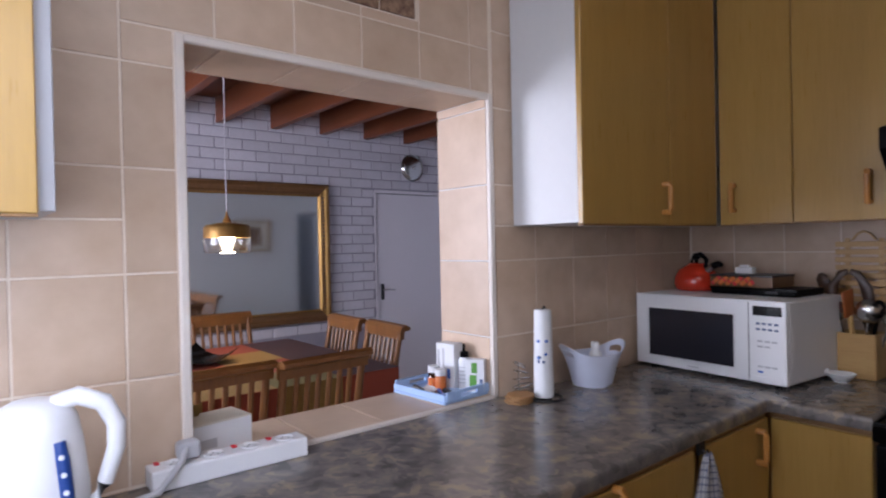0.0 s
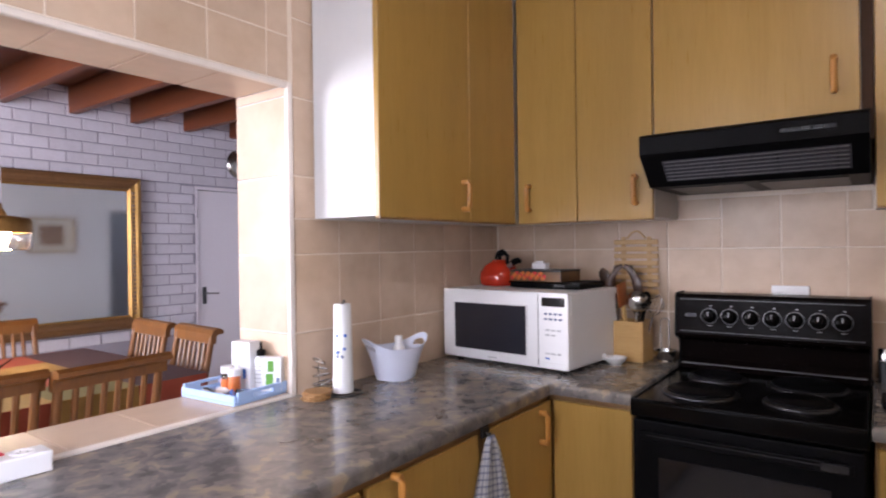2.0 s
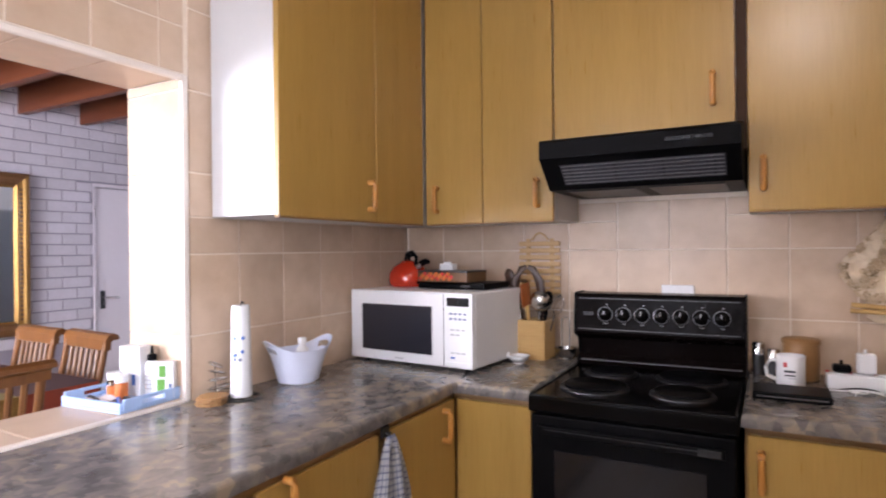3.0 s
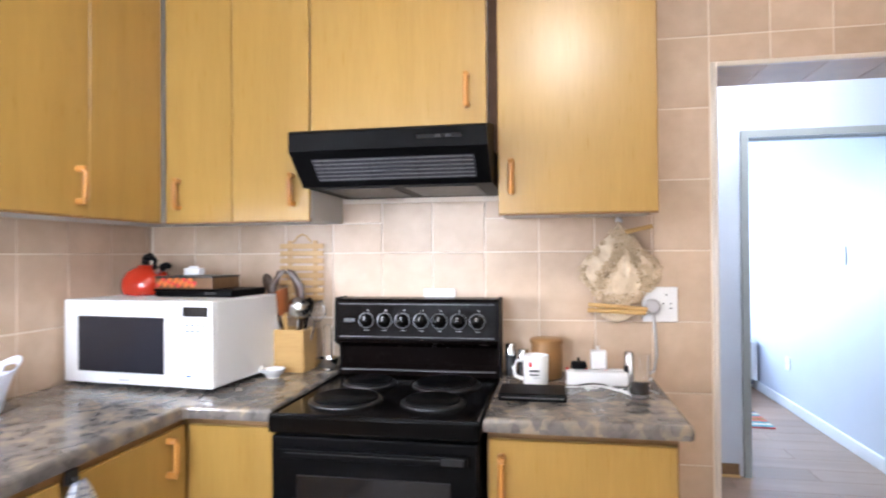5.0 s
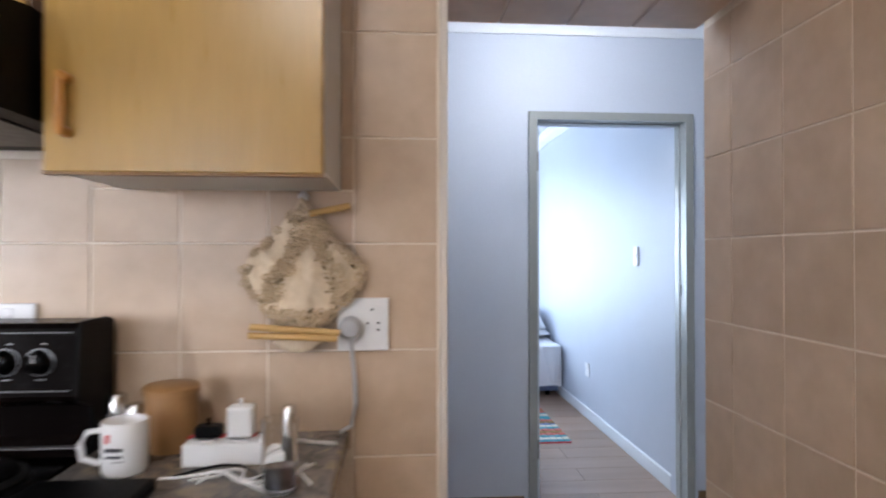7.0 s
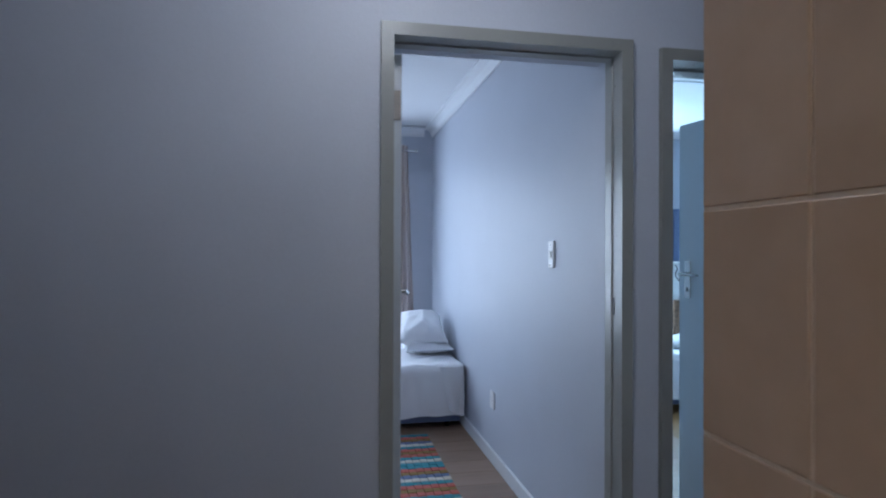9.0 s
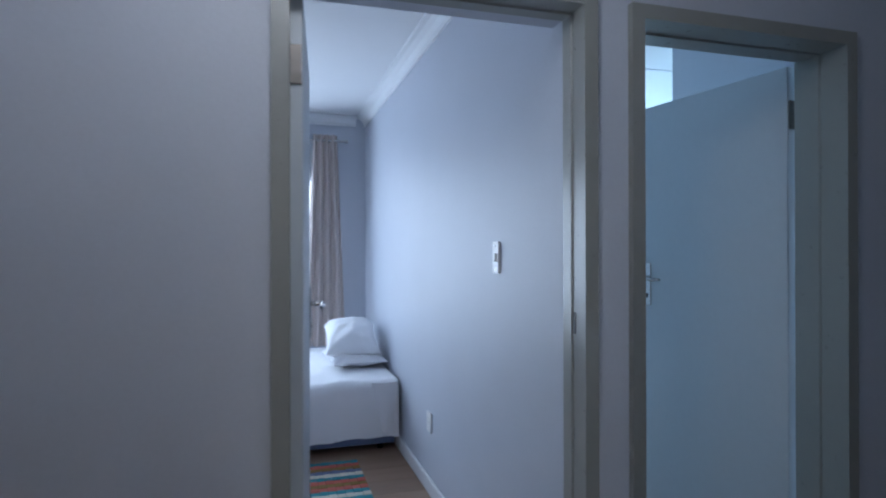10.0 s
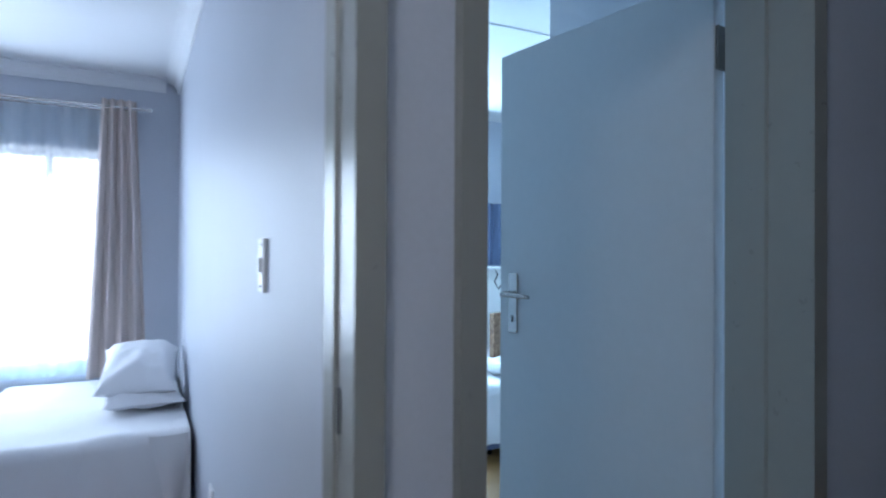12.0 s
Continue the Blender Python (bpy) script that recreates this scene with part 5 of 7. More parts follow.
def power_strip(label, at, rz, length, sockets):
    """A long multi-way socket block with round socket faces and red rocker switches."""
    ob = thing("extension_block", label, "extension block", at, rz)
    part("body", box(B(), 0, -0.03, 0, length, 0.03, 0.042, 0.004, 2), WHITE_PLASTIC, ob)
    for i in range(sockets):
        x = length * (i + 0.62) / (sockets + 0.2)
        s = part("socket", lathe(B(), [(0.021, 0.0424), (0.021, 0.0455), (0.018, 0.0455), (0.016, 0.0428), (0, 0.0426)], (x, -0.002, 0), 20), WHITE_PLASTIC, ob, "", True)
        for dx, dy in ((0, 0.009), (-0.008, -0.004), (0.008, -0.004)):
            part("pin_hole", lathe(B(), [(0.0025, 0.0430), (0, 0.0432)], (x + dx, dy - 0.002, 0), 8), INK, s)
        part("rocker", box(B(), x - 0.036, 0.006, 0.0425, x - 0.026, 0.020, 0.0465, 0.001), RED_INK, ob, "red rocker switch")
    return ob


power_strip("long white four-way extension block with red switches on the worktop", (-2.178, -0.042, TOPZ), -1, 0.325, 4)
ob = thing("plug_cable", "grey mains cable with a plug trailing over the worktop", "cable", (-2.155, -0.075, TOPZ))
part("cord", tube(B(), [(0.05, 0.03, 0.075), (0.03, 0.0, 0.05), (-0.02, -0.03, 0.014), (-0.09, -0.035, 0.008), (-0.17, -0.03, 0.007), (-0.28, 0.0, 0.007)], 0.0065, 8), CABLE, ob, "", True)
part("plug", box(B(), 0.03, 0.018, 0.0465, 0.075, 0.052, 0.082, 0.008, 2), CABLE, ob, "clear grey plug")


def jug_kettle():
    ob = thing("jug_kettle", "white plastic jug kettle with a blue water gauge and open handle", "kettle", (-2.372, -0.165, TOPZ), -8)
    part("power_base", lathe(B(), [(0, 0), (0.082, 0), (0.085, 0.005), (0.083, 0.018), (0, 0.02)], (0, 0, 0), 32), WHITE_PLASTIC, ob, "", True)
    bm = lathe(B(), [(0, 0.021), (0.074, 0.021), (0.078, 0.03), (0.077, 0.09), (0.070, 0.16), (0.062, 0.205), (0.054, 0.222), (0.030, 0.236), (0, 0.238)], (0, 0, 0), 36)
    part("jug", bm, WHITE_PLASTIC, ob, "", True)
    part("spout", tube(B(), [(-0.045, 0, 0.185), (-0.075, 0, 0.205), (-0.088, 0, 0.216)], [0.026, 0.018, 0.010], 12), WHITE_PLASTIC, ob, "", True)
    part("handle", tube(B(), [(0.028, -0.01, 0.228), (0.062, -0.014, 0.238), (0.098, -0.016, 0.222), (0.116, -0.017, 0.185), (0.115, -0.017, 0.145), (0.098, -0.014, 0.09), (0.078, -0.01, 0.055)], [0.014, 0.016, 0.016, 0.015, 0.014, 0.013, 0.016], 12), WHITE_PLASTIC, ob, "", True)
    g = part("water_gauge", tube(B(), [(0.046, -0.0635, 0.06), (0.0445, -0.061, 0.10), (0.040, -0.0575, 0.15), (0.036, -0.055, 0.178)], [0.010, 0.011, 0.011, 0.009], 10), DARK_BLUE, ob, "dark blue water gauge", True)
    for k in range(4):
        part("gauge_mark", lathe(B(), [(0, 0.0025), (0.004, 0.002), (0.0045, 0)], (0.0475 - 0.0028 * k, -0.0735 + 0.0022 * k, 0.075 + 0.027 * k), 8, Matrix.Rotation(radians(90), 4, "X")), PAPER, g)


jug_kettle()

# tea towel on a hook between the base cabinets
ob = thing("towel_hook", "small dark metal towel clip under the worktop edge", "hook", (-1.022, FY - 0.02, 0.83))
part("plate", box(B(), -0.016, -0.004, 0, 0.016, 0.004, 0.03, 0.001), DARK_METAL, ob)
part("hook", tube(B(), [(0, -0.004, 0.012), (0, -0.016, 0.006), (0, -0.018, 0.016)], 0.003, 6), DARK_METAL, ob)
ob = thing("tea_towel", "white tea towel with blue checks hanging from a clip", "towel", (-1.022, FY - 0.045, 0.40))
bm = B()
uvl = bm.loops.layers.uv.new("UVMap")
nu, nv, H = 28, 26, 0.438
grid = []
for j in range(nv + 1):
    t = j / nv
    wdt = 0.018 + 0.15 * t ** 0.75
    line = []
    for i in range(nu + 1):
        s = i / nu * 2 - 1
        fold = 0.016 * math.cos(s * 7.0 + 0.6 * t) * (0.35 + 0.65 * t)
        line.append(bm.verts.new((s * wdt + 0.006 * math.sin(5 * t), 0.004 + fold, H * (1 - t) + 0.008 * math.sin(s * 5) * t)))
    grid.append(line)
for j in range(nv):
    for i in range(nu):
        f = bm.faces.new((grid[j][i], grid[j][i + 1], grid[j + 1][i + 1], grid[j + 1][i]))
        for lp, (a, b) in zip(f.loops, ((i, j), (i + 1, j), (i + 1, j + 1), (i, j + 1))):
            lp[uvl].uv = (a / nu, b / nv)
bmesh.ops.solidify(bm, geom=bm.faces[:], thickness=0.002)
part("cloth", bm, CHECK, ob, "", True)

# wall plates on the stove wall
ob = thing("wall_switch", "white cooker isolator plate on the tiles", "switch", (-0.006, -1.166, 1.145))
part("plate", box(B(), -0.010, -0.056, 0, 0, 0.056, 0.040, 0.003, 2), WHITE_PLASTIC, ob)
part("rocker", box(B(), -0.014, -0.010, 0.010, -0.0095, 0.010, 0.030, 0.001), WHITE_PLASTIC, ob)
sock = thing("wall_socket", "square white wall socket plate with a plug in it", "socket", (-0.006, -1.922, 1.075))
part("plate", box(B(), -0.010, -0.057, 0, 0, 0.057, 0.118, 0.003, 2), WHITE_PLASTIC, sock)
for y, z in ((-0.02, 0.09), (-0.034, 0.06), (-0.034, 0.045), (-0.01, 0.06)):
    part("pin_hole", box(B(), -0.0108, y - 0.003, z, -0.0098, y + 0.003, z + 0.004), INK, sock)
part("rocker", box(B(), -0.013, -0.045, 0.085, -0.0097, -0.03, 0.10, 0.001), WHITE_PLASTIC, sock)
ob = thing("plug", "round pale grey plug with its cable in a wall socket", "plug", (-0.0165, -1.895, 1.11))
part("plug_body", lathe(B(), [(0, 0.0), (0.026, 0.0), (0.026, 0.018), (0.018, 0.030), (0, 0.032)], (0, 0, 0.018), 20, Matrix.Rotation(radians(-90), 4, "Y")), CABLE, ob, "", True)
part("cord", tube(B(), [(-0.02, 0, 0.005), (-0.022, -0.004, -0.03), (-0.012, -0.010, -0.09), (-0.010, -0.012, -0.15), (-0.02, -0.003, -0.195), (-0.03, 0.02, -0.206)], 0.005, 8), CABLE, ob, "", True)


def crochet_hanging():
    """Crumpled cream bag hanging from a hook: a puffed cloth with lace bands full of holes, and wooden rods."""
    ob = thing("crochet_hanging", "cream crocheted bag with wooden rods hanging on the tiles", "crochet bag", (-0.012, -1.79, 1.075))
    rnd = random.Random(11)
    cz, R = 0.172, 0.130

    def edge(a):
        # rounded lozenge, narrow towards the hook
        return R * (0.93 + 0.10 * math.cos(4 * a) + 0.03 * math.cos(3 * a + 1.9) + 0.045 * noise.noise((2 * math.cos(a), 2 * math.sin(a), 4.0)))

    def at(a, q, lift=0.0):
        y, z = edge(a) * q * math.cos(a), cz + edge(a) * q * 1.06 * math.sin(a)
        puff = 0.040 * (1 - q * q) ** 0.6 + 0.016 * noise.noise((y * 24, z * 24, 2.0)) + 0.007 * noise.noise((y * 60, z * 60, 9.0))
        return Vector((-0.006 - max(0.0, puff) - lift, y, z))

    def lace(a, q):
        # two slanting bands of open work and one round the rim
        y, z = q * math.cos(a), q * math.sin(a)
        return abs(y * 0.8 + z * 0.45 - 0.30) < 0.15 or abs(y * 0.75 - z * 0.25 + 0.42) < 0.11 or q > 0.86 or z < -0.62
    n, k = 72, 18
    bm = B()
    ctr = bm.verts.new(at(0, 0))
    prev = None
    for j in range(1, k + 1):
        q = j / k
        ring = [bm.verts.new(at(2 * math.pi * i / n, q)) for i in range(n)]
        for i in range(n):
            if prev is None:
                bm.faces.new((ctr, ring[i], ring[(i + 1) % n]))
            elif not (lace(2 * math.pi * i / n, q) and rnd.random() < 0.30):
                bm.faces.new((prev[i], prev[(i + 1) % n], ring[(i + 1) % n], ring[i]))
        prev = ring
    part("cloth", bm, CREAM_CLOTH, ob, "crumpled cream cotton", True)
    bm = B()
    n2 = 40
    ctr = bm.verts.new((-0.003, 0, cz))
    ring = [bm.verts.new((-0.003, edge(2 * math.pi * i / n2) * 0.97 * math.cos(2 * math.pi * i / n2), cz + edge(2 * math.pi * i / n2) * 1.02 * math.sin(2 * math.pi * i / n2))) for i in range(n2)]
    for i in range(n2):
        bm.faces.new((ctr, ring[i], ring[(i + 1) % n2]))
    part("back_cloth", bm, TAN_LACE, ob, "tan cotton back", False)
    bm = B()
    for i in range(520):
        a, q = rnd.uniform(0, 2 * math.pi), rnd.random() ** 0.5
        if not lace(a, q):
            continue
        c, r = at(a, q, 0.003), rnd.uniform(0.004, 0.009)
        tube(bm, [c + Vector((0.003 * math.sin(3 * b), r * math.cos(b), r * math.sin(b))) for b in (2 * math.pi * w / 7 for w in range(8))], 0.0021, 4, 0, False)
    tagged(part("crochet_work", bm, CREAM_LACE, ob, "crocheted yarn loops"), kind="stuff")
    for p, q in (((-0.044, -0.085, 0.046), (-0.044, 0.105, 0.060)), ((-0.046, -0.080, 0.034), (-0.046, 0.108, 0.042)), ((-0.030, -0.105, 0.322), (-0.030, -0.018, 0.304))):
        part("rod", tube(B(), [p, q], 0.0075, 10), PALE_WOOD, ob, "pale wooden rod", True)
    part("strap", tube(B(), [(-0.014, 0.022, 0.285), (-0.010, 0.004, 0.338), (-0.014, -0.030, 0.290)], [0.012, 0.008, 0.012], 8), CREAM_CLOTH, ob, "", True)
    part("lower_cloth", lathe(B(), [(0, -0.022), (0.03, -0.016), (0.055, 0.0), (0.045, 0.012), (0, 0.014)], (-0.016, 0.01, 0.022), 18, Matrix.Diagonal((0.25, 1, 1.1, 1))), CREAM_CLOTH, ob, "", True)
    part("hook", lathe(B(), [(0, 0), (0.012, 0), (0.012, 0.004), (0.005, 0.016), (0, 0.018)], (0.0, 0, 0.345), 14, Matrix.Rotation(radians(-90), 4, "Y")), WHITE_PLASTIC, ob, "white plastic hook", True)


crochet_hanging()

# things on the worktop beside the stove
ob = thing("mug", "white mug with a small red emblem and dark print", "mug", (-0.245, -1.512, TOPZ), 0)
part("cup", lathe(B(), [(0, 0.0), (0.034, 0.0), (0.038, 0.006), (0.0395, 0.092), (0.038, 0.094), (0.0365, 0.092), (0.035, 0.008), (0, 0.006)], (0, 0, 0), 28), WHITE_PLASTIC, ob, "", True)
part("handle", tube(B(), [(-0.012, 0.037, 0.078), (-0.018, 0.056, 0.078), (-0.024, 0.066, 0.058), (-0.022, 0.062, 0.032), (-0.012, 0.038, 0.020)], 0.0055, 8), WHITE_PLASTIC, ob, "", True)
for a, z, w, h, m in ((158, 0.062, 0.010, 0.014, RED_INK), (176, 0.047, 0.030, 0.006, INK), (176, 0.036, 0.028, 0.004, INK), (186, 0.028, 0.020, 0.003, CABLE)):
    x, y = 0.0388 * math.cos(radians(a)), 0.0388 * math.sin(radians(a))
    part("print", box(B(), -0.0015, -w / 2, z, 0.0012, w / 2, z + h, 0.0005, 1, Matrix.Translation((x, y, 0)) @ Matrix.Rotation(radians(a), 4, "Z")), m, ob)
ob = thing("folder", "flat black zipped folder on the worktop", "folder", (-0.40, -1.508, TOPZ))
part("cover", box(B(), -0.066, -0.095, 0, 0.066, 0.095, 0.022, 0.006, 2), BLACK_MATT, ob)
part("zip", tube(B(), [(-0.0665, -0.085, 0.011), (-0.0665, 0.085, 0.011)], 0.0018, 6), DARK_METAL, ob)
ob = thing("lidded_jar", "brown wooden storage jar with a flat lid", "jar", (-0.115, -1.545, TOPZ))
part("jar", lathe(B(), [(0, 0), (0.047, 0), (0.050, 0.005), (0.052, 0.06), (0.050, 0.112), (0, 0.112)], (0, 0, 0), 28), JAR_WOOD, ob, "", True)
part("lid", lathe(B(), [(0.054, 0.1125), (0.055, 0.124), (0.050, 0.129), (0.012, 0.132), (0, 0.132)], (0, 0, 0), 28), JAR_WOOD, ob, "", True)
for x, y, h in ((-0.085, -1.425, 0.105), (-0.10, -1.468, 0.088)):
    ob = thing("shaker", "steel and glass salt or pepper shaker", "shaker", (x, y, TOPZ), group="pair of shakers")
    part("body", lathe(B(), [(0, 0), (0.018, 0), (0.018, h * 0.62), (0, h * 0.62)], (0, 0, 0), 20), DARK_METAL, ob, "", True)
    part("top", lathe(B(), [(0.019, h * 0.622), (0.019, h * 0.95), (0.015, h), (0, h)], (0, 0, 0), 20), STEEL, ob, "steel top", True)
power_strip("white extension block with chargers and cables on the worktop", (-0.205, -1.605, TOPZ), -88, 0.185, 3)
for y, h, m, lab in ((-1.705, 0.058, WHITE_PLASTIC, "white charger plugged into an extension block"), (-1.645, 0.022, BLACK_MATT, "low black charger plugged into an extension block")):
    ob = thing("charger", lab, "charger", (-0.20, y, TOPZ + 0.047))
    part("body", box(B(), -0.018, -0.024, 0, 0.018, 0.024, h, 0.006, 2), m, ob)
    part("cord_stub", tube(B(), [(0, 0, h - 0.002), (0, 0.002, h + 0.012)], 0.004, 6), m, ob)
rnd = random.Random(3)
for c in range(5):
    ob = thing("charging_cable", "thin white charging cable looped on the worktop" if c else "thin black charging cable on the worktop", "cable", (-0.27, -1.66 - 0.02 * c, TOPZ), group="loose cables")
    pts = []
    for s in range(12):
        a = s / 11
        pts.append((-0.02 - 0.05 * math.sin(a * 9 + c) * (0.5 + a * 0.5) - 0.01 * c, 0.06 - 0.19 * a + 0.02 * math.sin(7 * a + 2 * c), 0.004 + 0.012 * abs(math.sin(5 * a + c))))
    part("cord", tube(B(), pts, 0.0024, 6), WHITE_PLASTIC if c else BLACK_MATT, ob, "", True)
ob = thing("white_cable", "white cable lying behind the extension block", "cable", (-0.11, -1.80, TOPZ))
part("cord", tube(B(), [(0.0, 0.10, 0.004), (0.01, 0.04, 0.012), (0.0, -0.02, 0.004), (-0.015, -0.075, 0.004)], 0.004, 6), WHITE_PLASTIC, ob, "", True)
ob = thing("drinking_glass", "clear drinking glass holding some dark red-brown drink", "glass", (-0.352, -1.806, TOPZ))
part("glass", lathe(B(), [(0, 0), (0.024, 0), (0.0275, 0.004), (0.030, 0.118), (0.0285, 0.118), (0.0262, 0.009), (0, 0.009)], (0, 0, 0), 28), CLEAR_GLASS, ob, "clear glass", True)
part("drink", lathe(B(), [(0, 0.0093), (0.0258, 0.0093), (0.0266, 0.045), (0, 0.045)], (0, 0, 0), 28), DRINK, ob, "dark red-brown drink", True)
ob = thing("pepper_mill", "slim steel and glass pepper mill on the worktop", "pepper mill", (-0.205, -1.795, TOPZ))
part("body", lathe(B(), [(0, 0), (0.014, 0), (0.015, 0.004), (0.013, 0.06), (0, 0.06)], (0, 0, 0), 20), DARK_METAL, ob, "", True)
part("top", lathe(B(), [(0.0135, 0.0605), (0.0135, 0.098), (0.010, 0.104), (0, 0.105)], (0, 0, 0), 20), STEEL, ob, "steel top", True)

# kitchen and passage ceiling lamps
for (x, y, z) in ((-1.95, -1.62, KCEIL), (0.82, -2.72, CEIL)):
    ob = thing("ceiling_lamp", "round opal glass ceiling lamp", "lamp", (x, y, z), group="ceiling lamps")
    part("base", lathe(B(), [(0, -0.001), (0.10, -0.001), (0.10, -0.02), (0, -0.02)], (0, 0, 0), 28), WHITE_PLASTIC, ob)
    part("shade", lathe(B(), [(0.11, -0.0205), (0.125, -0.035), (0.11, -0.065), (0.06, -0.088), (0, -0.095)], (0, 0, 0), 28), LAMP_GLOW, ob, "opal glass shade", True)


# windows
def window(name, label, axis_x, y0, y1, z0, z1, leaves):
    ob = thing(name, label, "window", (axis_x, (y0 + y1) / 2, z0), kind="structure")
    hw, h = (y1 - y0) / 2, z1 - z0
    for a in ((-hw, 0, hw, 0.04), (-hw, h - 0.04, hw, h), (-hw, 0.0405, -hw + 0.04, h - 0.0405), (hw - 0.04, 0.0405, hw, h - 0.0405)):
        part("window_frame", box(B(), -0.025, a[0], a[1], 0.025, a[2], a[3], 0.003), SKIRT_WHITE, ob)
    for i in range(1, leaves):
        y = -hw + 2 * hw * i / leaves
        part("mullion", box(B(), -0.025, y - 0.022, 0.0405, 0.025, y + 0.022, h - 0.0405, 0.003), SKIRT_WHITE, ob)
    for i in range(leaves):
        a, b = -hw + 2 * hw * i / leaves + 0.03, -hw + 2 * hw * (i + 1) / leaves - 0.03
        g = part("pane", box(B(), -0.002, a, 0.03, 0.002, b, h - 0.03), CLEAR_GLASS, ob, "clear pane")
        g.visible_shadow = False
    return ob


window("window_1", "white framed bedroom window full of bright daylight", BX + 0.1, -3.16, -1.0, 0.55, 1.97, 5)
window("window_2", "white framed window of the second bedroom", BX + 0.1, -5.9, -4.9, 0.55, 1.97, 2)
window("window_3", "kitchen window above a worktop", KWX - 0.08, -1.25, -0.20, 1.0, 2.05, 2)
window("window_4", "dining room window", -4.28, 1.0, 2.8, 0.85, 2.15, 3)

# ---- dining room things ----
for i in range(12):
    x = -3.1 + 0.45 * i - 0.0 + 0.002
    if x > 1.5:
        continue
    bm = box(B(), x - 0.03, 0.252, 2.36, x + 0.03, DY + 0.0, 2.558, 0.004)
    structure("beam", bm, BEAM_WOOD, "red-brown wooden ceiling beam", "beam")


def dining_chair():
    """Wooden chair with a rolled top rail and upright slats; it faces its own +y, with the back at y = 0."""
    ob = thing("dining_chair", "honey-brown wooden dining chair with a rolled top rail and upright slats", "chair", group="chairs round the table")
    w = 0.19
    lean = lambda z: -0.10 * max(0, z - 0.45) ** 1.1 / 0.5
    for s in (-1, 1):
        part("back_post", tube(B(), [(s * w, 0.02, 0.0), (s * w, 0.025, 0.44), (s * w, 0.02 + lean(0.65), 0.65), (s * w, 0.02 + lean(0.88), 0.88)], [0.017, 0.020, 0.018, 0.016], 8), CHAIR_WOOD, ob, "", True)
        part("front_leg", tube(B(), [(s * (w - 0.005), 0.38, 0), (s * (w - 0.005), 0.38, 0.43)], [0.015, 0.021], 8), CHAIR_WOOD, ob, "", True)
        part("side_rail", box(B(), s * w - 0.011, 0.045, 0.385, s * w + 0.011, 0.36, 0.435, 0.003), CHAIR_WOOD, ob)
    part("seat", box(B(), -0.205, 0.03, 0.4355, 0.205, 0.42, 0.465, 0.010, 2), WINE_CLOTH, ob, "dark plum upholstered seat")
    part("front_rail", box(B(), -w + 0.02, 0.37, 0.385, w - 0.02, 0.39, 0.435, 0.003), CHAIR_WOOD, ob)
    part("lower_rail", box(B(), -w + 0.012, 0.012 + lean(0.56), 0.55, w - 0.012, 0.03 + lean(0.56), 0.585, 0.004), CHAIR_WOOD, ob)
    for i in range(6):
        x = -0.13 + 0.052 * i
        part("slat", tube(B(), [(x, 0.02 + lean(0.57), 0.58), (x, 0.014 + lean(0.70), 0.70), (x, 0.018 + lean(0.85), 0.85)], 0.0115, 6), CHAIR_WOOD, ob, "", True)
    o = [(0.035, 0.845), (0.032, 0.895), (0.018, 0.918), (-0.012, 0.925), (-0.032, 0.914), (-0.036, 0.898), (-0.022, 0.892), (-0.004, 0.893), (0.006, 0.88), (0.008, 0.845)]
    part("top_rail", prism(B(), [(a + lean(0.88), z) for a, z in o], "x", -0.215, 0.215), CHAIR_WOOD, ob, "rolled top rail")
    return ob


chair = dining_chair()
chair.matrix_basis = pose(-1.275, 1.00, 0, 0, 0, 4)
for x, y, rz in ((-1.70, 1.04, 2), (-1.06, 2.78, 180), (-1.85, 2.78, 180), (-0.60, 2.06, 87), (-0.60, 1.60, 85)):
    copy_thing(chair, pose(x, y, 0, 0, 0, rz))

TABX0, TABX1, TABY0, TABY1 = -2.35, -0.72, 1.20, 2.50
table = thing("dining_table", "dark brown wooden dining table", "table", ((TABX0 + TABX1) / 2, (TABY0 + TABY1) / 2, 0))
hx, hy = (TABX1 - TABX0) / 2, (TABY1 - TABY0) / 2
part("tabletop", box(B(), -hx, -hy, 0.712, hx, hy, 0.745, 0.006, 2), BROWN_WOOD, table)
for sx in (-1, 1):
    for sy in (-1, 1):
        part("leg", box(B(), sx * (hx - 0.08) - 0.04, sy * (hy - 0.08) - 0.04, 0, sx * (hx - 0.08) + 0.04, sy * (hy - 0.08) + 0.04, 0.711, 0.005), BROWN_WOOD, table)
    part("apron", box(B(), sx * (hx - 0.08) - 0.012, -hy + 0.125, 0.62, sx * (hx - 0.08) + 0.012, hy - 0.125, 0.711), BROWN_WOOD, table)
cloth = thing("tablecloth", "patchwork tablecloth in plum, rust, ochre and olive on the table", "tablecloth", ((TABX0 + TABX1) / 2, (TABY0 + TABY1) / 2, 0.7455))
cx_, cy_ = (TABX0 + TABX1) / 2, (TABY0 + TABY1) / 2
order = [WINE_CLOTH, RUST_CLOTH, OLIVE_CLOTH, OCHRE_CLOTH, RUST_CLOTH, WINE_CLOTH, OCHRE_CLOTH]
nx, ny = 5, 4
sx_, sy_ = 2 * (hx + 0.004) / nx, 2 * (hy + 0.004) / ny
for i in range(nx):
    for j in range(ny):
        m = order[(i * 3 + j * 2 + (i * j) % 3) % 7] if i < nx - 1 else WINE_CLOTH
        part("patch", box(B(), -hx - 0.004 + i * sx_, -hy - 0.004 + j * sy_, 0.0, -hx - 0.004 + (i + 1) * sx_, -hy - 0.004 + (j + 1) * sy_, 0.003, 0.0008), m, cloth)
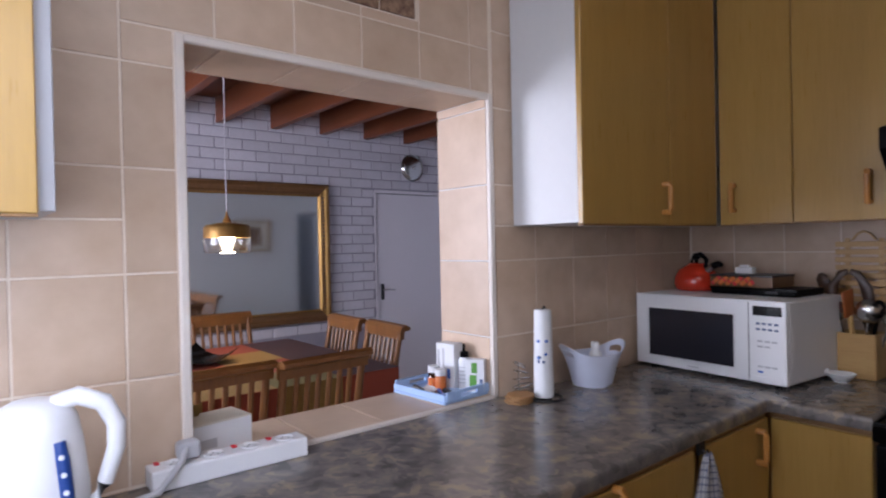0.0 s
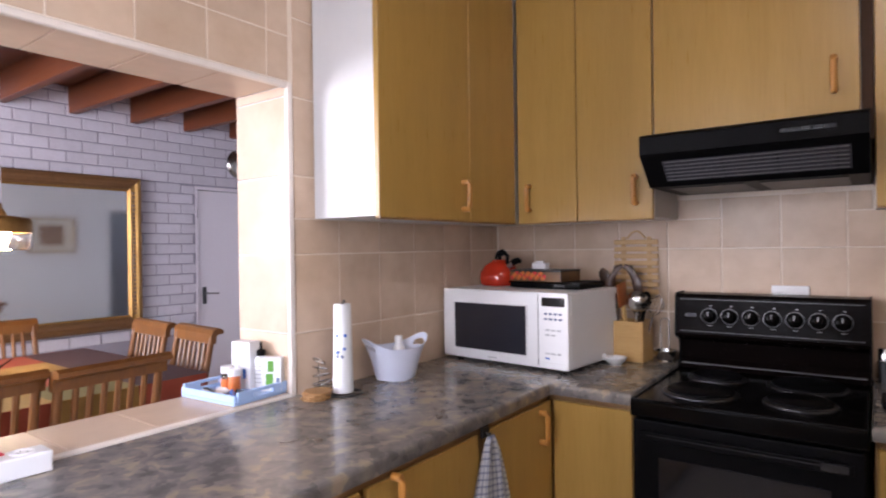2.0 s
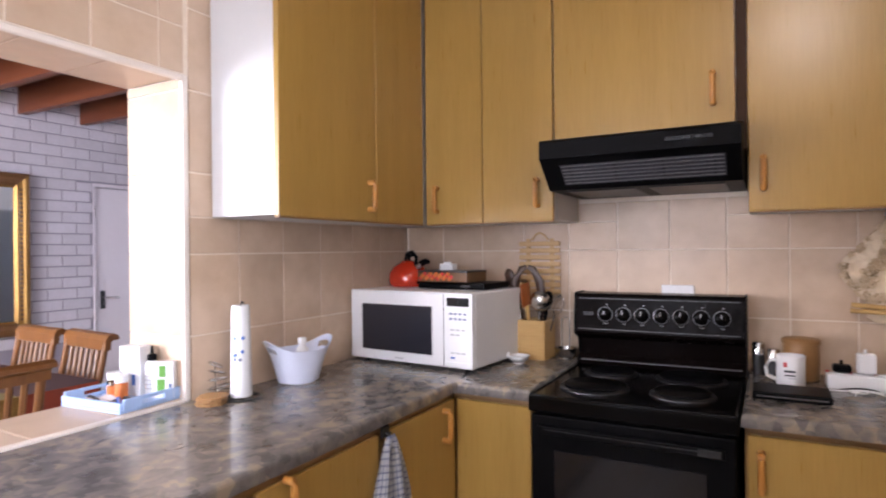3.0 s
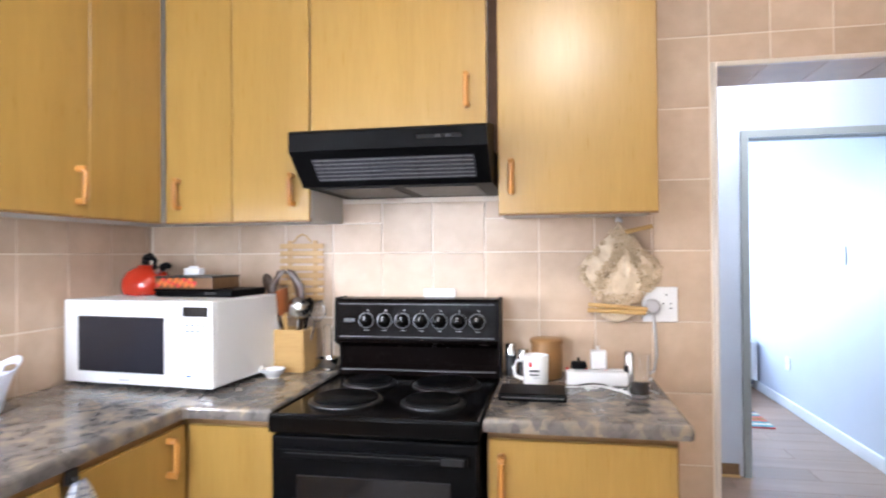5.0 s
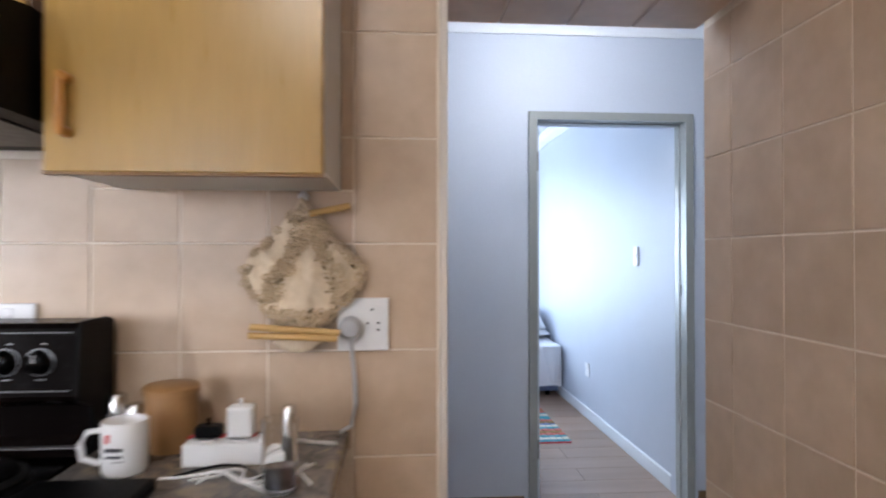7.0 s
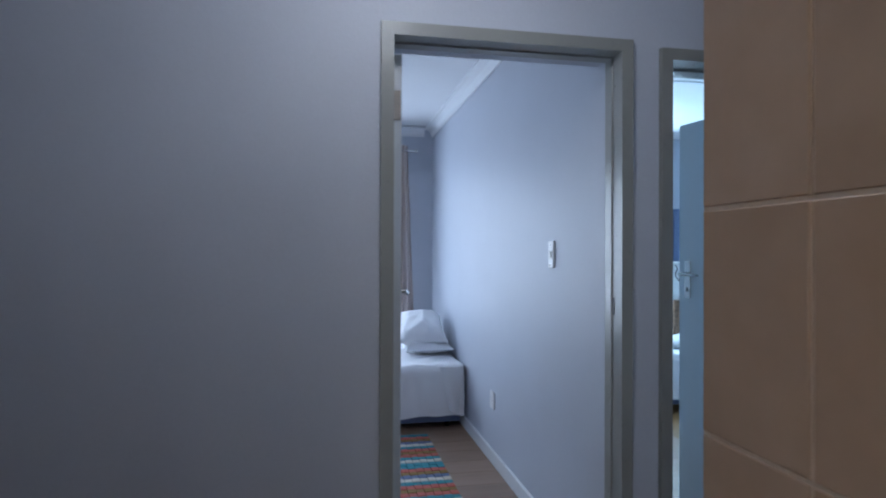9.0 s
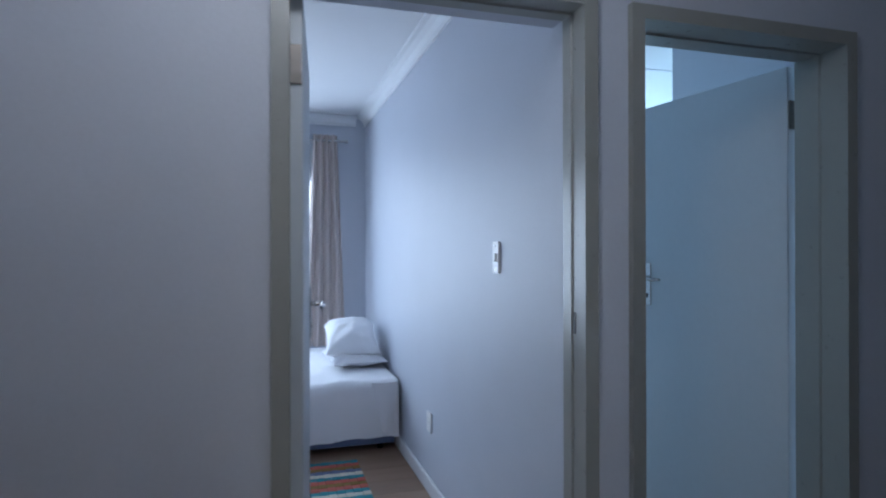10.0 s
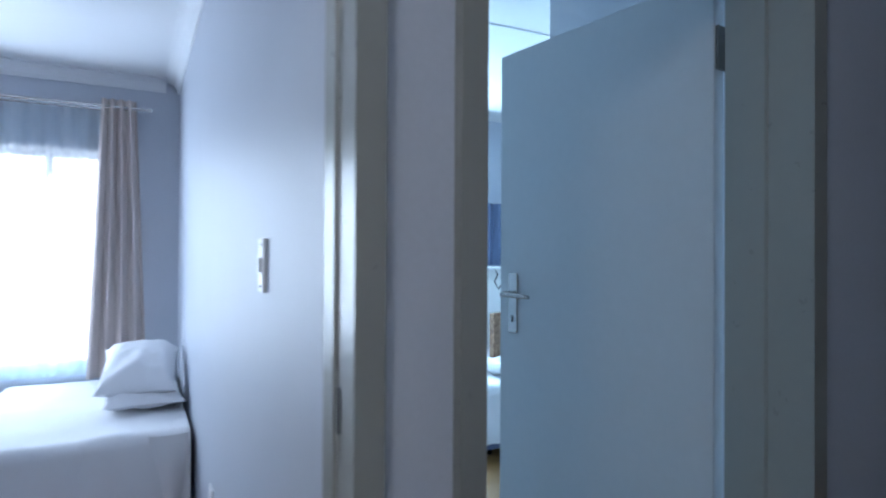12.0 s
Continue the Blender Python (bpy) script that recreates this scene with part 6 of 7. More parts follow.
for (a, b) in (((-hx, -hy - 0.0075), (hx, -hy - 0.0045)), ((-hx, hy + 0.0045), (hx, hy + 0.0075))):
    for i in range(nx):
        w = 2 * hx / nx
        part("drop", box(B(), -hx + i * w, a[1], -0.20, -hx + (i + 1) * w, b[1], 0.003, 0.001), (RUST_CLOTH, OCHRE_CLOTH, RUST_CLOTH, OCHRE_CLOTH, RUST_CLOTH)[i], cloth)
part("drop", box(B(), hx + 0.0045, -hy, -0.20, hx + 0.0075, hy, 0.003, 0.001), WINE_CLOTH, cloth)
ob = thing("square_dish", "black square dish with upturned corners on the table", "dish", (-1.50, 2.05, 0.749), 20)
bm = B()
g = []
for i in range(9):
    g.append([bm.verts.new(((i - 4) * 0.045, (j - 4) * 0.045, 0.004 + 0.060 * (abs((i - 4) / 4) ** 2 * abs((j - 4) / 4) ** 2) + 0.016 * max(abs(i - 4), abs(j - 4)) / 4)) for j in range(9)])
for i in range(8):
    for j in range(8):
        bm.faces.new((g[i][j], g[i + 1][j], g[i + 1][j + 1], g[i][j + 1]))
bmesh.ops.recalc_face_normals(bm, faces=bm.faces)
bmesh.ops.solidify(bm, geom=bm.faces[:], thickness=0.004)
part("plate", bm, BLACK, ob, "", True)
part("foot", lathe(B(), [(0, 0), (0.05, 0), (0.05, 0.003), (0, 0.003)], (0, 0, 0), 20), BLACK, ob)


def wall_mirror():
    """Large mirror with a moulded walnut and gilt frame; its right-hand and left-hand rails carry a beaded strip."""
    x0, x1, z0, z1 = -1.95, 0.085, 0.722, 1.917
    yf = DY
    ob = thing("wall_mirror", "large wall mirror in a walnut and antique-gold beaded frame", "mirror", ((x0 + x1) / 2, yf, z0))
    hw, h, fw = (x1 - x0) / 2, z1 - z0, 0.105
    # cross-section: distance from the outer edge, and how far it stands out
    prof = [(0, 0), (0, -0.030), (0.012, -0.042), (0.035, -0.046), (0.050, -0.034), (0.072, -0.030), (0.086, -0.036), (fw, -0.018), (fw, 0)]

    def rail(p, q, inward):
        bm = B()
        p, q, n = Vector(p), Vector(q), Vector(inward)
        d = (q - p).normalized()
        r0 = [bm.verts.new(p + n * a + d * a + Vector((0, b, 0))) for a, b in prof]
        r1 = [bm.verts.new(q + n * a - d * a + Vector((0, b, 0))) for a, b in prof]
        bm.faces.new(r0)
        bm.faces.new(r1)
        for i in range(len(prof)):
            j = (i + 1) % len(prof)
            bm.faces.new((r0[i], r0[j], r1[j], r1[i]))
        return bm
    part("rail", rail((-hw, 0, 0), (hw, 0, 0), (0, 0, 1)), FRAME_BROWN, ob)
    part("rail", rail((-hw, 0, h), (hw, 0, h), (0, 0, -1)), FRAME_BROWN, ob)
    for s, x in ((1, -hw), (-1, hw)):
        f = part("stile", rail((x, 0, 0), (x, 0, h), (s, 0, 0)), GOLD, ob, "antique-gold stile with dark beads")
        n = 30
        for i in range(n):
            z = fw + (h - 2 * fw) * (i + 0.5) / n
            part("bead", box(B(), x + s * 0.061 - 0.011, -0.037, z - 0.010, x + s * 0.061 + 0.011, -0.029, z + 0.010, 0.003), FRAME_BROWN, f)
    part("gilt_edge", box(B(), -hw + fw - 0.006, -0.030, fw - 0.008, hw - fw + 0.006, -0.019, fw + 0.003), GOLD, ob)
    part("gilt_edge", box(B(), -hw + fw - 0.006, -0.030, h - fw - 0.003, hw - fw + 0.006, -0.019, h - fw + 0.008), GOLD, ob)
    part("glass", box(B(), -hw + fw - 0.01, -0.014, fw - 0.01, hw - fw + 0.01, -0.008, h - fw + 0.01), MIRROR, ob, "silvered mirror glass")


wall_mirror()

ob = thing("pendant_lamp", "hanging lamp of amber and clear glass, lit, over the table", "lamp", (-1.245, 2.15, 1.349))
part("clear_shade", lathe(B(), [(0.098, 0.0), (0.108, 0.010), (0.112, 0.045), (0.112, 0.072), (0.1095, 0.072), (0.1095, 0.045), (0.1055, 0.012), (0.098, 0.003)], (0, 0, 0), 36), CLEAR_GLASS, ob, "clear glass lower shade", True)
part("amber_shade", lathe(B(), [(0.110, 0.073), (0.110, 0.122), (0.10, 0.136), (0.04, 0.146), (0.02, 0.148), (0.02, 0.145), (0.10, 0.133), (0.1075, 0.12), (0.1075, 0.073)], (0, 0, 0), 36), GOLD, ob, "amber metallic upper shade", True)
part("neck", lathe(B(), [(0.022, 0.149), (0.020, 0.158), (0.007, 0.180), (0.004, 0.20), (0, 0.20)], (0, 0, 0), 20), GOLD, ob, "", True)
part("cord", tube(B(), [(0, 0, 0.20), (0, 0, 1.0)], 0.003, 6), LILAC_BRICK, ob, "pale cord")
part("ceiling_rose", lathe(B(), [(0, 0.985), (0.045, 0.985), (0.05, 1.017), (0, 1.017)], (0, 0, 0), 20), BEAM_WOOD, ob)
part("bulb", lathe(B(), [(0, 0.035), (0.028, 0.042), (0.038, 0.065), (0.028, 0.09), (0.012, 0.105), (0, 0.106)], (0, 0, 0), 20), BULB, ob, "glowing bulb", True)
ob.scale = (1.19, 1.19, 1.19)

ob = thing("wall_dish", "round polished steel dish hanging on the brick wall", "wall dish", (1.015, DY - 0.001, 2.13))
m = Matrix.Rotation(radians(90), 4, "X")
part("rim", lathe(B(), [(0.122, 0.0), (0.132, 0.006), (0.134, 0.012), (0.130, 0.016), (0.122, 0.012)], (0, 0, 0), 40, m), STEEL, ob, "", True)
part("bowl", lathe(B(), [(0.1215, 0.011), (0.115, 0.024), (0.095, 0.036), (0.055, 0.046), (0.02, 0.049), (0, 0.049)], (0, 0, 0), 40, m), STEEL, ob, "", True)
part("hub", lathe(B(), [(0.010, 0.0492), (0.016, 0.060), (0.013, 0.068), (0, 0.070)], (0, 0, 0), 16, m), STEEL, ob, "", True)

ob = thing("dining_door", "pale lilac flush door closed in the brick wall", "door", (1.02, DY, 0), kind="structure")
part("leaf", box(B(), -0.419, 0.012, 0.008, 0.416, 0.052, 1.863, 0.003), DOOR_LILAC, ob)
# added dark sheet: shade of the gap round the leaf, and closes the opening
part("door_stop", box(B(), -0.4262, 0.0525, 0.002, 0.4222, 0.07, 1.8708), INK, ob, "dark backing painted as the shadow gap round the leaf")
for a in ((-0.4445, 0, -0.4265, 1.8985), (0.4225, 0, 0.4395, 1.8985), (-0.426, 1.871, 0.422, 1.8985)):
    part("jamb", box(B(), a[0], 0.0, a[1], a[2], 0.10, a[3], 0.002), DOOR_LILAC, ob)
hd = part("handle_plate", box(B(), -0.385, 0.006, 0.86, -0.345, 0.0115, 1.01, 0.002), DARK_METAL, ob, "dark steel handle plate")
part("lever", tube(B(), [(-0.365, 0.006, 0.955), (-0.365, -0.04, 0.955), (-0.30, -0.042, 0.953), (-0.255, -0.04, 0.95)], 0.008, 8), STEEL, hd, "", True)
for z in (0.25, 1.62):
    part("hinge", box(B(), -0.431, 0.004, z, -0.4225, 0.0115, z + 0.09), DARK_METAL, ob)

ob = thing("framed_picture", "framed dark print with a pale mount on the grey wall", "picture", (0.615, 0.25, 1.33))
for a in ((-0.255, 0, 0.255, 0.022), (-0.255, 0.398, 0.255, 0.42), (-0.255, 0.0222, -0.233, 0.3978), (0.233, 0.0222, 0.255, 0.3978)):
    part("frame", box(B(), a[0], 0.001, a[1], a[2], 0.022, a[3], 0.003), GOLD, ob)
part("mount", box(B(), -0.2335, 0.002, 0.0215, 0.2335, 0.010, 0.3985), CARD, ob)
part("print", box(B(), -0.13, 0.0101, 0.09, 0.13, 0.0112, 0.33), DECO, ob)

# ---- first bedroom ----
BEDX0, BEDX1, BEDY0, BEDY1 = 3.98, 5.40, -3.475, -2.52


def over(d, r=0.055):
    """How far a cloth of length d past an edge hangs out and down over its rounding."""
    if d < r * math.pi / 2:
        return r * math.sin(d / r), r * (1 - math.cos(d / r))
    return r, r + d - r * math.pi / 2


def bed(label, x0, y0, x1, y1, turn_over=True):
    cx, cy = (x0 + x1) / 2, (y0 + y1) / 2
    hx, hy = (x1 - x0) / 2, (y1 - y0) / 2
    ob = thing("bed", label, "bed", (cx, cy, 0))
    part("base", box(B(), -hx + 0.02, -hy + 0.015, 0.05, hx, hy - 0.015, 0.26, 0.008, 2), SLATE_CLOTH, ob, "grey upholstered base")
    for sx in (-1, 1):
        for sy in (-1, 1):
            part("foot", lathe(B(), [(0, 0), (0.02, 0), (0.025, 0.0505), (0, 0.0505)], (sx * (hx - 0.1), sy * (hy - 0.1), 0), 12), BLACK_MATT, ob)
    part("mattress", box(B(), -hx + 0.01, -hy + 0.008, 0.261, hx, hy - 0.008, 0.455, 0.05, 4), LINEN, ob)
    # bedspread: a sheet over the top with a long drop at the foot and the open side
    bm = B()
    nu, nv = 64, 52
    rows = []
    for i in range(nu + 1):
        a = i / nu * (2 * hx + 0.40) - 0.40
        line = []
        for j in range(nv + 1):
            b = j / nv * (2 * hy + 0.36)
            drop_x = max(0, -a)
            drop_y = max(0, b - 2 * hy)
            x = max(a, 0) - hx - 0.004
            y = min(b, 2 * hy) - hy
            z = 0.468 + 0.007 * noise.noise((a * 7, b * 7, 1)) + 0.016 * noise.noise((a * 2.5, b * 2.5, 7)) + 0.008 * abs(noise.noise((a * 4 + b * 6, b * 2, 3)))
            (ox, dx), (oy, dy) = over(drop_x), over(drop_y)
            z -= dx + dy
            fold = 0.030 * noise.noise((b * 5, 0.3, a * 1.5)) + 0.012 * math.sin(b * 9.0 + a * 4)
            x -= ox - 0.040 + abs(fold) * min(1, drop_x * 4)
            y += oy - 0.040 * (b > hy) + 0.012 * (1 + math.sin(a * 11)) * min(1, drop_y * 4)
            z = max(z, 0.085 + 0.01 * math.sin(b * 7))
            line.append(bm.verts.new((x, y, z)))
        rows.append(line)
    for i in range(nu):
        for j in range(nv):
            bm.faces.new((rows[i][j], rows[i + 1][j], rows[i + 1][j + 1], rows[i][j + 1]))
    bmesh.ops.recalc_face_normals(bm, faces=bm.faces)
    part("bedspread", bm, LINEN, ob, "white cotton bedspread hanging over the foot", True)
    if turn_over:
        # a loose corner fold of the sheet at the wall side of the foot
        bm = B()
        g = []
        for i in range(13):
            t = i / 12
            g.append([bm.verts.new((-hx - 0.030 - 0.02 * math.sin(math.pi * s / 8), -hy + 0.01 + (0.17 - 0.10 * t) * s / 8 + 0.03 * t, 0.462 - 0.345 * t + 0.03 * (s / 8) * t)) for s in range(9)])
        for i in range(12):
            for s in range(8):
                bm.faces.new((g[i][s], g[i + 1][s], g[i + 1][s + 1], g[i][s + 1]))
        part("sheet_corner", bm, LINEN, ob, "folded white sheet corner", True)
    return ob


bed("single bed with a white bedspread against the wall", BEDX0, BEDY0, BEDX1, BEDY1)


def pillow(label, at, rz, tilt, size, puff, group):
    ob = thing("pillow", label, "pillow", at, rz, group=group)
    L, W = size
    bm = B()
    n = 32
    for side in (1, -1):
        g = []
        for i in range(n + 1):
            u = i / n * 2 - 1
            line = []
            for j in range(n + 1):
                v = j / n * 2 - 1
                h = puff * (max(0, 1 - abs(u) ** 2.6) * max(0, 1 - abs(v) ** 2.6)) ** 0.55
                pin = 1 - 0.10 * (abs(v) ** 2) * (1 - abs(u) ** 3)
                pin2 = 1 - 0.10 * (abs(u) ** 2) * (1 - abs(v) ** 3)
                crease = 0.010 * noise.noise((u * 5 + v * 2 + at[2] * 7, v * 3 - u, side * 2.0)) * (1 - max(abs(u), abs(v)) ** 4)
                w = crease + 0.022 * noise.noise((u * 2.5 + at[0], v * 2.5 + at[1], side + at[2] * 9)) * (1 - max(abs(u), abs(v)) ** 6)
                line.append(bm.verts.new((u * L / 2 * pin2, v * W / 2 * pin, side * (h * (0.62 if side > 0 else 0.38)) + w)))
            g.append(line)
        for i in range(n):
            for j in range(n):
                q = (g[i][j], g[i + 1][j], g[i + 1][j + 1], g[i][j + 1])
                bm.faces.new(q if side > 0 else q[::-1])
    bmesh.ops.remove_doubles(bm, verts=bm.verts, dist=0.0004)
    bmesh.ops.transform(bm, matrix=Matrix.Translation((0, 0, puff * 0.38)) @ Matrix.Rotation(radians(tilt), 4, "Y"), verts=bm.verts)
    part("pillowcase", bm, LINEN, ob, "", True)
    return ob


pillow("plump white pillow lying flat on the bed", (4.62, -3.270, 0.475), 3, 0, (0.60, 0.40), 0.12, "stacked pillows")
pillow("plump white pillow propped on another pillow", (4.66, -3.262, 0.572), -4, -14, (0.60, 0.40), 0.20, "stacked pillows")


def curtain(name, label, x, y0, y1, z0, z1, folds, depth, mat, flare=0.0):
    ob = thing(name, label, "curtain", (x, (y0 + y1) / 2, z0))
    bm = B()
    nu, nv = folds * 10, 24
    rows = []
    for j in range(nv + 1):
        t = j / nv
        line = []
        for i in range(nu + 1):
            s = i / nu
            y = (s - 0.5) * (y1 - y0) * (1 + flare * (1 - t)) + flare * (y1 - y0) * 0.0
            px = depth * math.sin(2 * math.pi * folds * s + 0.5 * math.sin(3 * t)) * (0.8 + 0.4 * noise.noise((s * 4, t * 2, 5)))
            line.append(bm.verts.new((px, y, t * (z1 - z0))))
        rows.append(line)
    for j in range(nv):
        for i in range(nu):
            bm.faces.new((rows[j][i], rows[j][i + 1], rows[j + 1][i + 1], rows[j + 1][i]))
    part("cloth", bm, mat, ob, "", True)
    return ob


c = curtain("curtain", "mushroom-coloured eyelet curtain hanging in deep folds", 5.30, -3.232, -3.032, 0.50, 2.30, 4, 0.030, CURTAIN, 0.72)
for k in range(4):
    m = Matrix.Rotation(radians(90), 4, "X")
    part("eyelet", lathe(B(), [(0.020, -0.002), (0.026, -0.002), (0.026, 0.002), (0.020, 0.002), (0.020, -0.002)], (0.0, -0.075 + 0.05 * k, 1.75), 16, m), STEEL, c, "steel eyelet", True)
net = curtain("net_curtain", "sheer white net curtain across the bright window", 5.37, -3.12, -0.95, 0.52, 2.235, 22, 0.012, NET)
bm = B()
rows = [[bm.verts.new((0.014 + 0.012 * math.sin(44 * math.pi * i / 220), (i / 220 - 0.5) * 2.17, z0 + (0.022 * abs(math.sin(13 * math.pi * i / 220)) if z0 else 0))) for i in range(221)] for z0 in (0.0, 0.085)]
for i in range(220):
    bm.faces.new((rows[0][i], rows[0][i + 1], rows[1][i + 1], rows[1][i]))
part("hem", bm, HEM_BLUE, net, "pale blue scalloped hem", True)
for y in (-0.80, -0.36, 0.10, 0.58):
    bm = B()
    rows = [[bm.verts.new((-0.016 - 0.006 * math.sin(5 * z + y * 9), y + 0.018 * e + 0.006 * math.sin(3 * z), z)) for z in (0.0, 0.3, 0.6, 0.9, 1.2, 1.5, 1.71)] for e in (-1, 1)]
    for i in range(6):
        bm.faces.new((rows[0][i], rows[0][i + 1], rows[1][i + 1], rows[1][i]))
    part("gathered_fold", bm, NET, net, "doubled fold of the net", True)
rod = thing("curtain_rod", "double steel curtain rod above the window", "curtain rod", (5.33, -2.1, 2.25))
part("rod", tube(B(), [(-0.03, -1.20, 0.0), (-0.03, 1.2, 0.0)], 0.010, 10), STEEL, rod, "", True)
part("rod", tube(B(), [(0.04, -1.14, -0.01), (0.04, 1.2, -0.01)], 0.008, 10), STEEL, rod, "", True)
part("finial", tube(B(), [(-0.03, -1.225, 0), (-0.03, -1.20, 0)], 0.014, 10), STEEL, rod, "", True)
part("bracket", box(B(), -0.03, -1.075, -0.012, 0.119, -1.06, 0.012, 0.003), BLACK_MATT, rod)
part("bracket", box(B(), -0.03, 1.06, -0.012, 0.119, 1.075, 0.012, 0.003), BLACK_MATT, rod)
ob = thing("roller_blind", "pale blue roller blind box above the window", "blind", (5.41, -2.08, 1.985))
part("blind", box(B(), -0.012, -1.08, 0, 0.012, 1.08, 0.235, 0.004), BLIND_BLUE, ob)
part("slat", box(B(), -0.016, -1.08, -0.03, 0.016, 1.08, -0.001, 0.003), SKIRT_WHITE, ob)

rug = thing("woven_rug", "woven rug in teal, coral and ochre stripes on wooden floor", "rug", (3.27, -2.83, 0.001))
cols = [TEAL_CLOTH, CARD, TEAL_CLOTH, PINK_CLOTH, OCHRE_CLOTH, PINK_CLOTH, TEAL_CLOTH, CARD, SLATE_CLOTH, OCHRE_CLOTH, PINK_CLOTH, TEAL_CLOTH]
for i in range(24):
    w = 1.20 / 24
    bm = B()
    for k in range(16):
        y = -0.36 + k * 0.045
        box(bm, -0.60 + i * w, y, 0, -0.60 + (i + 1) * w - 0.002, y + 0.0435, 0.009 + 0.002 * ((i + k) % 2), 0.002)
    part("stripe", bm, cols[i % 12], rug)
part("hem", box(B(), -0.612, -0.36, 0, -0.601, 0.36, 0.008, 0.002), RED_INK, rug, "red hem")

for name, lab, cat, x, z, w, h in (("light_switch", "tall white light switch plate on the bedroom wall", "switch", 2.292, 1.221, 0.062, 0.122), ("bedroom_socket", "white socket plate low on the bedroom wall", "socket", 3.27, 0.33, 0.085, 0.105)):
    ob = thing(name, lab, cat, (x, BY + 0.001, z))
    part("plate", box(B(), -w / 2, 0, 0, w / 2, 0.009, h, 0.003, 2), WHITE_PLASTIC, ob)
    if cat == "switch":
        part("rocker", box(B(), -0.012, 0.0085, 0.045, 0.012, 0.0145, 0.078, 0.002), WHITE_PLASTIC, ob)
        for z2 in (0.014, 0.106):
            part("screw", lathe(B(), [(0.004, 0), (0.003, 0.002), (0, 0.002)], (0, 0.009, z2), 8, Matrix.Rotation(radians(-90), 4, "X")), STEEL, ob)
    else:
        for dx, dz in ((0, 0.07), (-0.014, 0.05), (0.014, 0.05)):
            part("pin_hole", box(B(), dx - 0.003, 0.0085, dz - 0.003, dx + 0.003, 0.0096, dz + 0.003), INK, ob)

# ---- second bedroom ----
bed("single bed with a white bedspread in the second bedroom", 4.13, -6.10, 5.40, -5.20, False)
pillow("cushion with blue and white stripes on the bed", (4.42, -5.56, 0.475), 20, 0, (0.40, 0.34), 0.10, "")
cab = thing("bedside_cabinet", "white open bedside shelf against the outer wall", "shelf", (5.20, -5.98, 0), 0)
part("top", box(B(), -0.14, -0.40, 1.17, 0.20, 0.30, 1.20, 0.003), WHITE_PLASTIC, cab)
part("back", box(B(), 0.17, -0.40, 0.48, 0.20, 0.30, 1.1695, 0.002), WHITE_PLASTIC, cab)
for y in (-0.40, 0.275):
    part("side", box(B(), -0.14, y, 0.48, 0.1695, y + 0.025, 1.1695, 0.002), WHITE_PLASTIC, cab)
ob = thing("print_box", "dark patterned box leaning on the bed", "box", (4.98, -5.90, 0.475), 6)
part("box", box(B(), -0.03, -0.12, 0, 0.03, 0.12, 0.36, 0.004), DECO, ob)
part("teal_edge", box(B(), -0.032, -0.16, 0, 0.02, -0.122, 0.25, 0.003), TEAL_CLOTH, ob)
curtain("dark_curtain", "navy and slate striped curtain at the second bedroom window", 5.33, -6.35, -5.75, 1.21, 1.75, 6, 0.025, SLATE_CLOTH)
curtain("dark_curtain", "plain navy curtain at the second bedroom window", 5.34, -5.74, -5.60, 1.21, 1.75, 2, 0.02, NAVY_CLOTH)
ob = thing("lamp_cable", "black cable hanging down from the shelf", "cable", (5.04, -5.86, 0.9))
part("cord", tube(B(), [(0, 0, 0.275), (-0.006, -0.02, 0.24), (-0.006, 0.01, 0.18), (-0.006, -0.03, 0.12), (-0.006, -0.09, 0.20), (0.0, -0.12, 0.27)], 0.006, 6), INK, ob, "", True)


# ---- pieces of walls and floors ----
# hatch wall: left of and above the hatch, then right of it
zs_l = steps(0.0, KCEIL, 1.325, 0.213)
us_l = steps(-2.62, HX1, -1.268, 0.187)
lay("tile", grout_hatch, TILE, (0, 0, 0), (1, 0, 0), (0, 0, 1), us_l, zs_l,
    [(HX0 - 0.012, HZ0 - 0.02, HX1 + 0.012, HZ1 + 0.010), (-3.2, 0, 0, 0.86), (-3.1, 1.434, -2.344, 3), (-1.705, 1.992, -1.465, 2.20), (HX0, 0, HX1, HZ0)])
zs_r = steps(0.86, KCEIL, 1.317, 0.236)
lay("tile", grout_hatch, TILE, (0, 0, 0), (1, 0, 0), (0, 0, 1), steps(HX1 + 0.012, -0.006, -0.994, 0.193), zs_r, [(-1.093, CZ, 0.1, 3)])
# relief border tiles high over the hatch
for i in range(2):
    ob = new("tile", piece_mesh(0.112, 0.20, 0.007, 0.002, DECO))
    ob.matrix_basis = Matrix.Translation((-1.645 + i * 0.118, 0, 2.094)) @ Matrix(((1, 0, 0), (0, 0, -1), (0, 1, 0))).to_4x4()
    ob.parent = grout_hatch
# hatch reveals: sill, soffit and both jambs
us_s = steps(HX0, HX1, -1.792, 0.2)
lay("tile", wall_hatch, TILE, (0, 0, HZ0 - 0.010), (1, 0, 0), (0, 1, 0), us_s, [0.010, 0.25], depth=0.0095)
lay("tile", wall_hatch, TILE, (0, 0, HZ1 + 0.008), (1, 0, 0), (0, -1, 0), us_s, [-0.25, -0.010], depth=0.008)
zj = steps(HZ0, HZ1, 1.317, 0.236)
lay("tile", wall_hatch, TILE, (HX1, 0, 0), (0, -1, 0), (0, 0, 1), [-0.25, -0.010], zj, depth=0.006)
lay("tile", wall_hatch, TILE, (HX0, 0, 0), (0, 1, 0), (0, 0, 1), [0.010, 0.25], zj, depth=0.006)
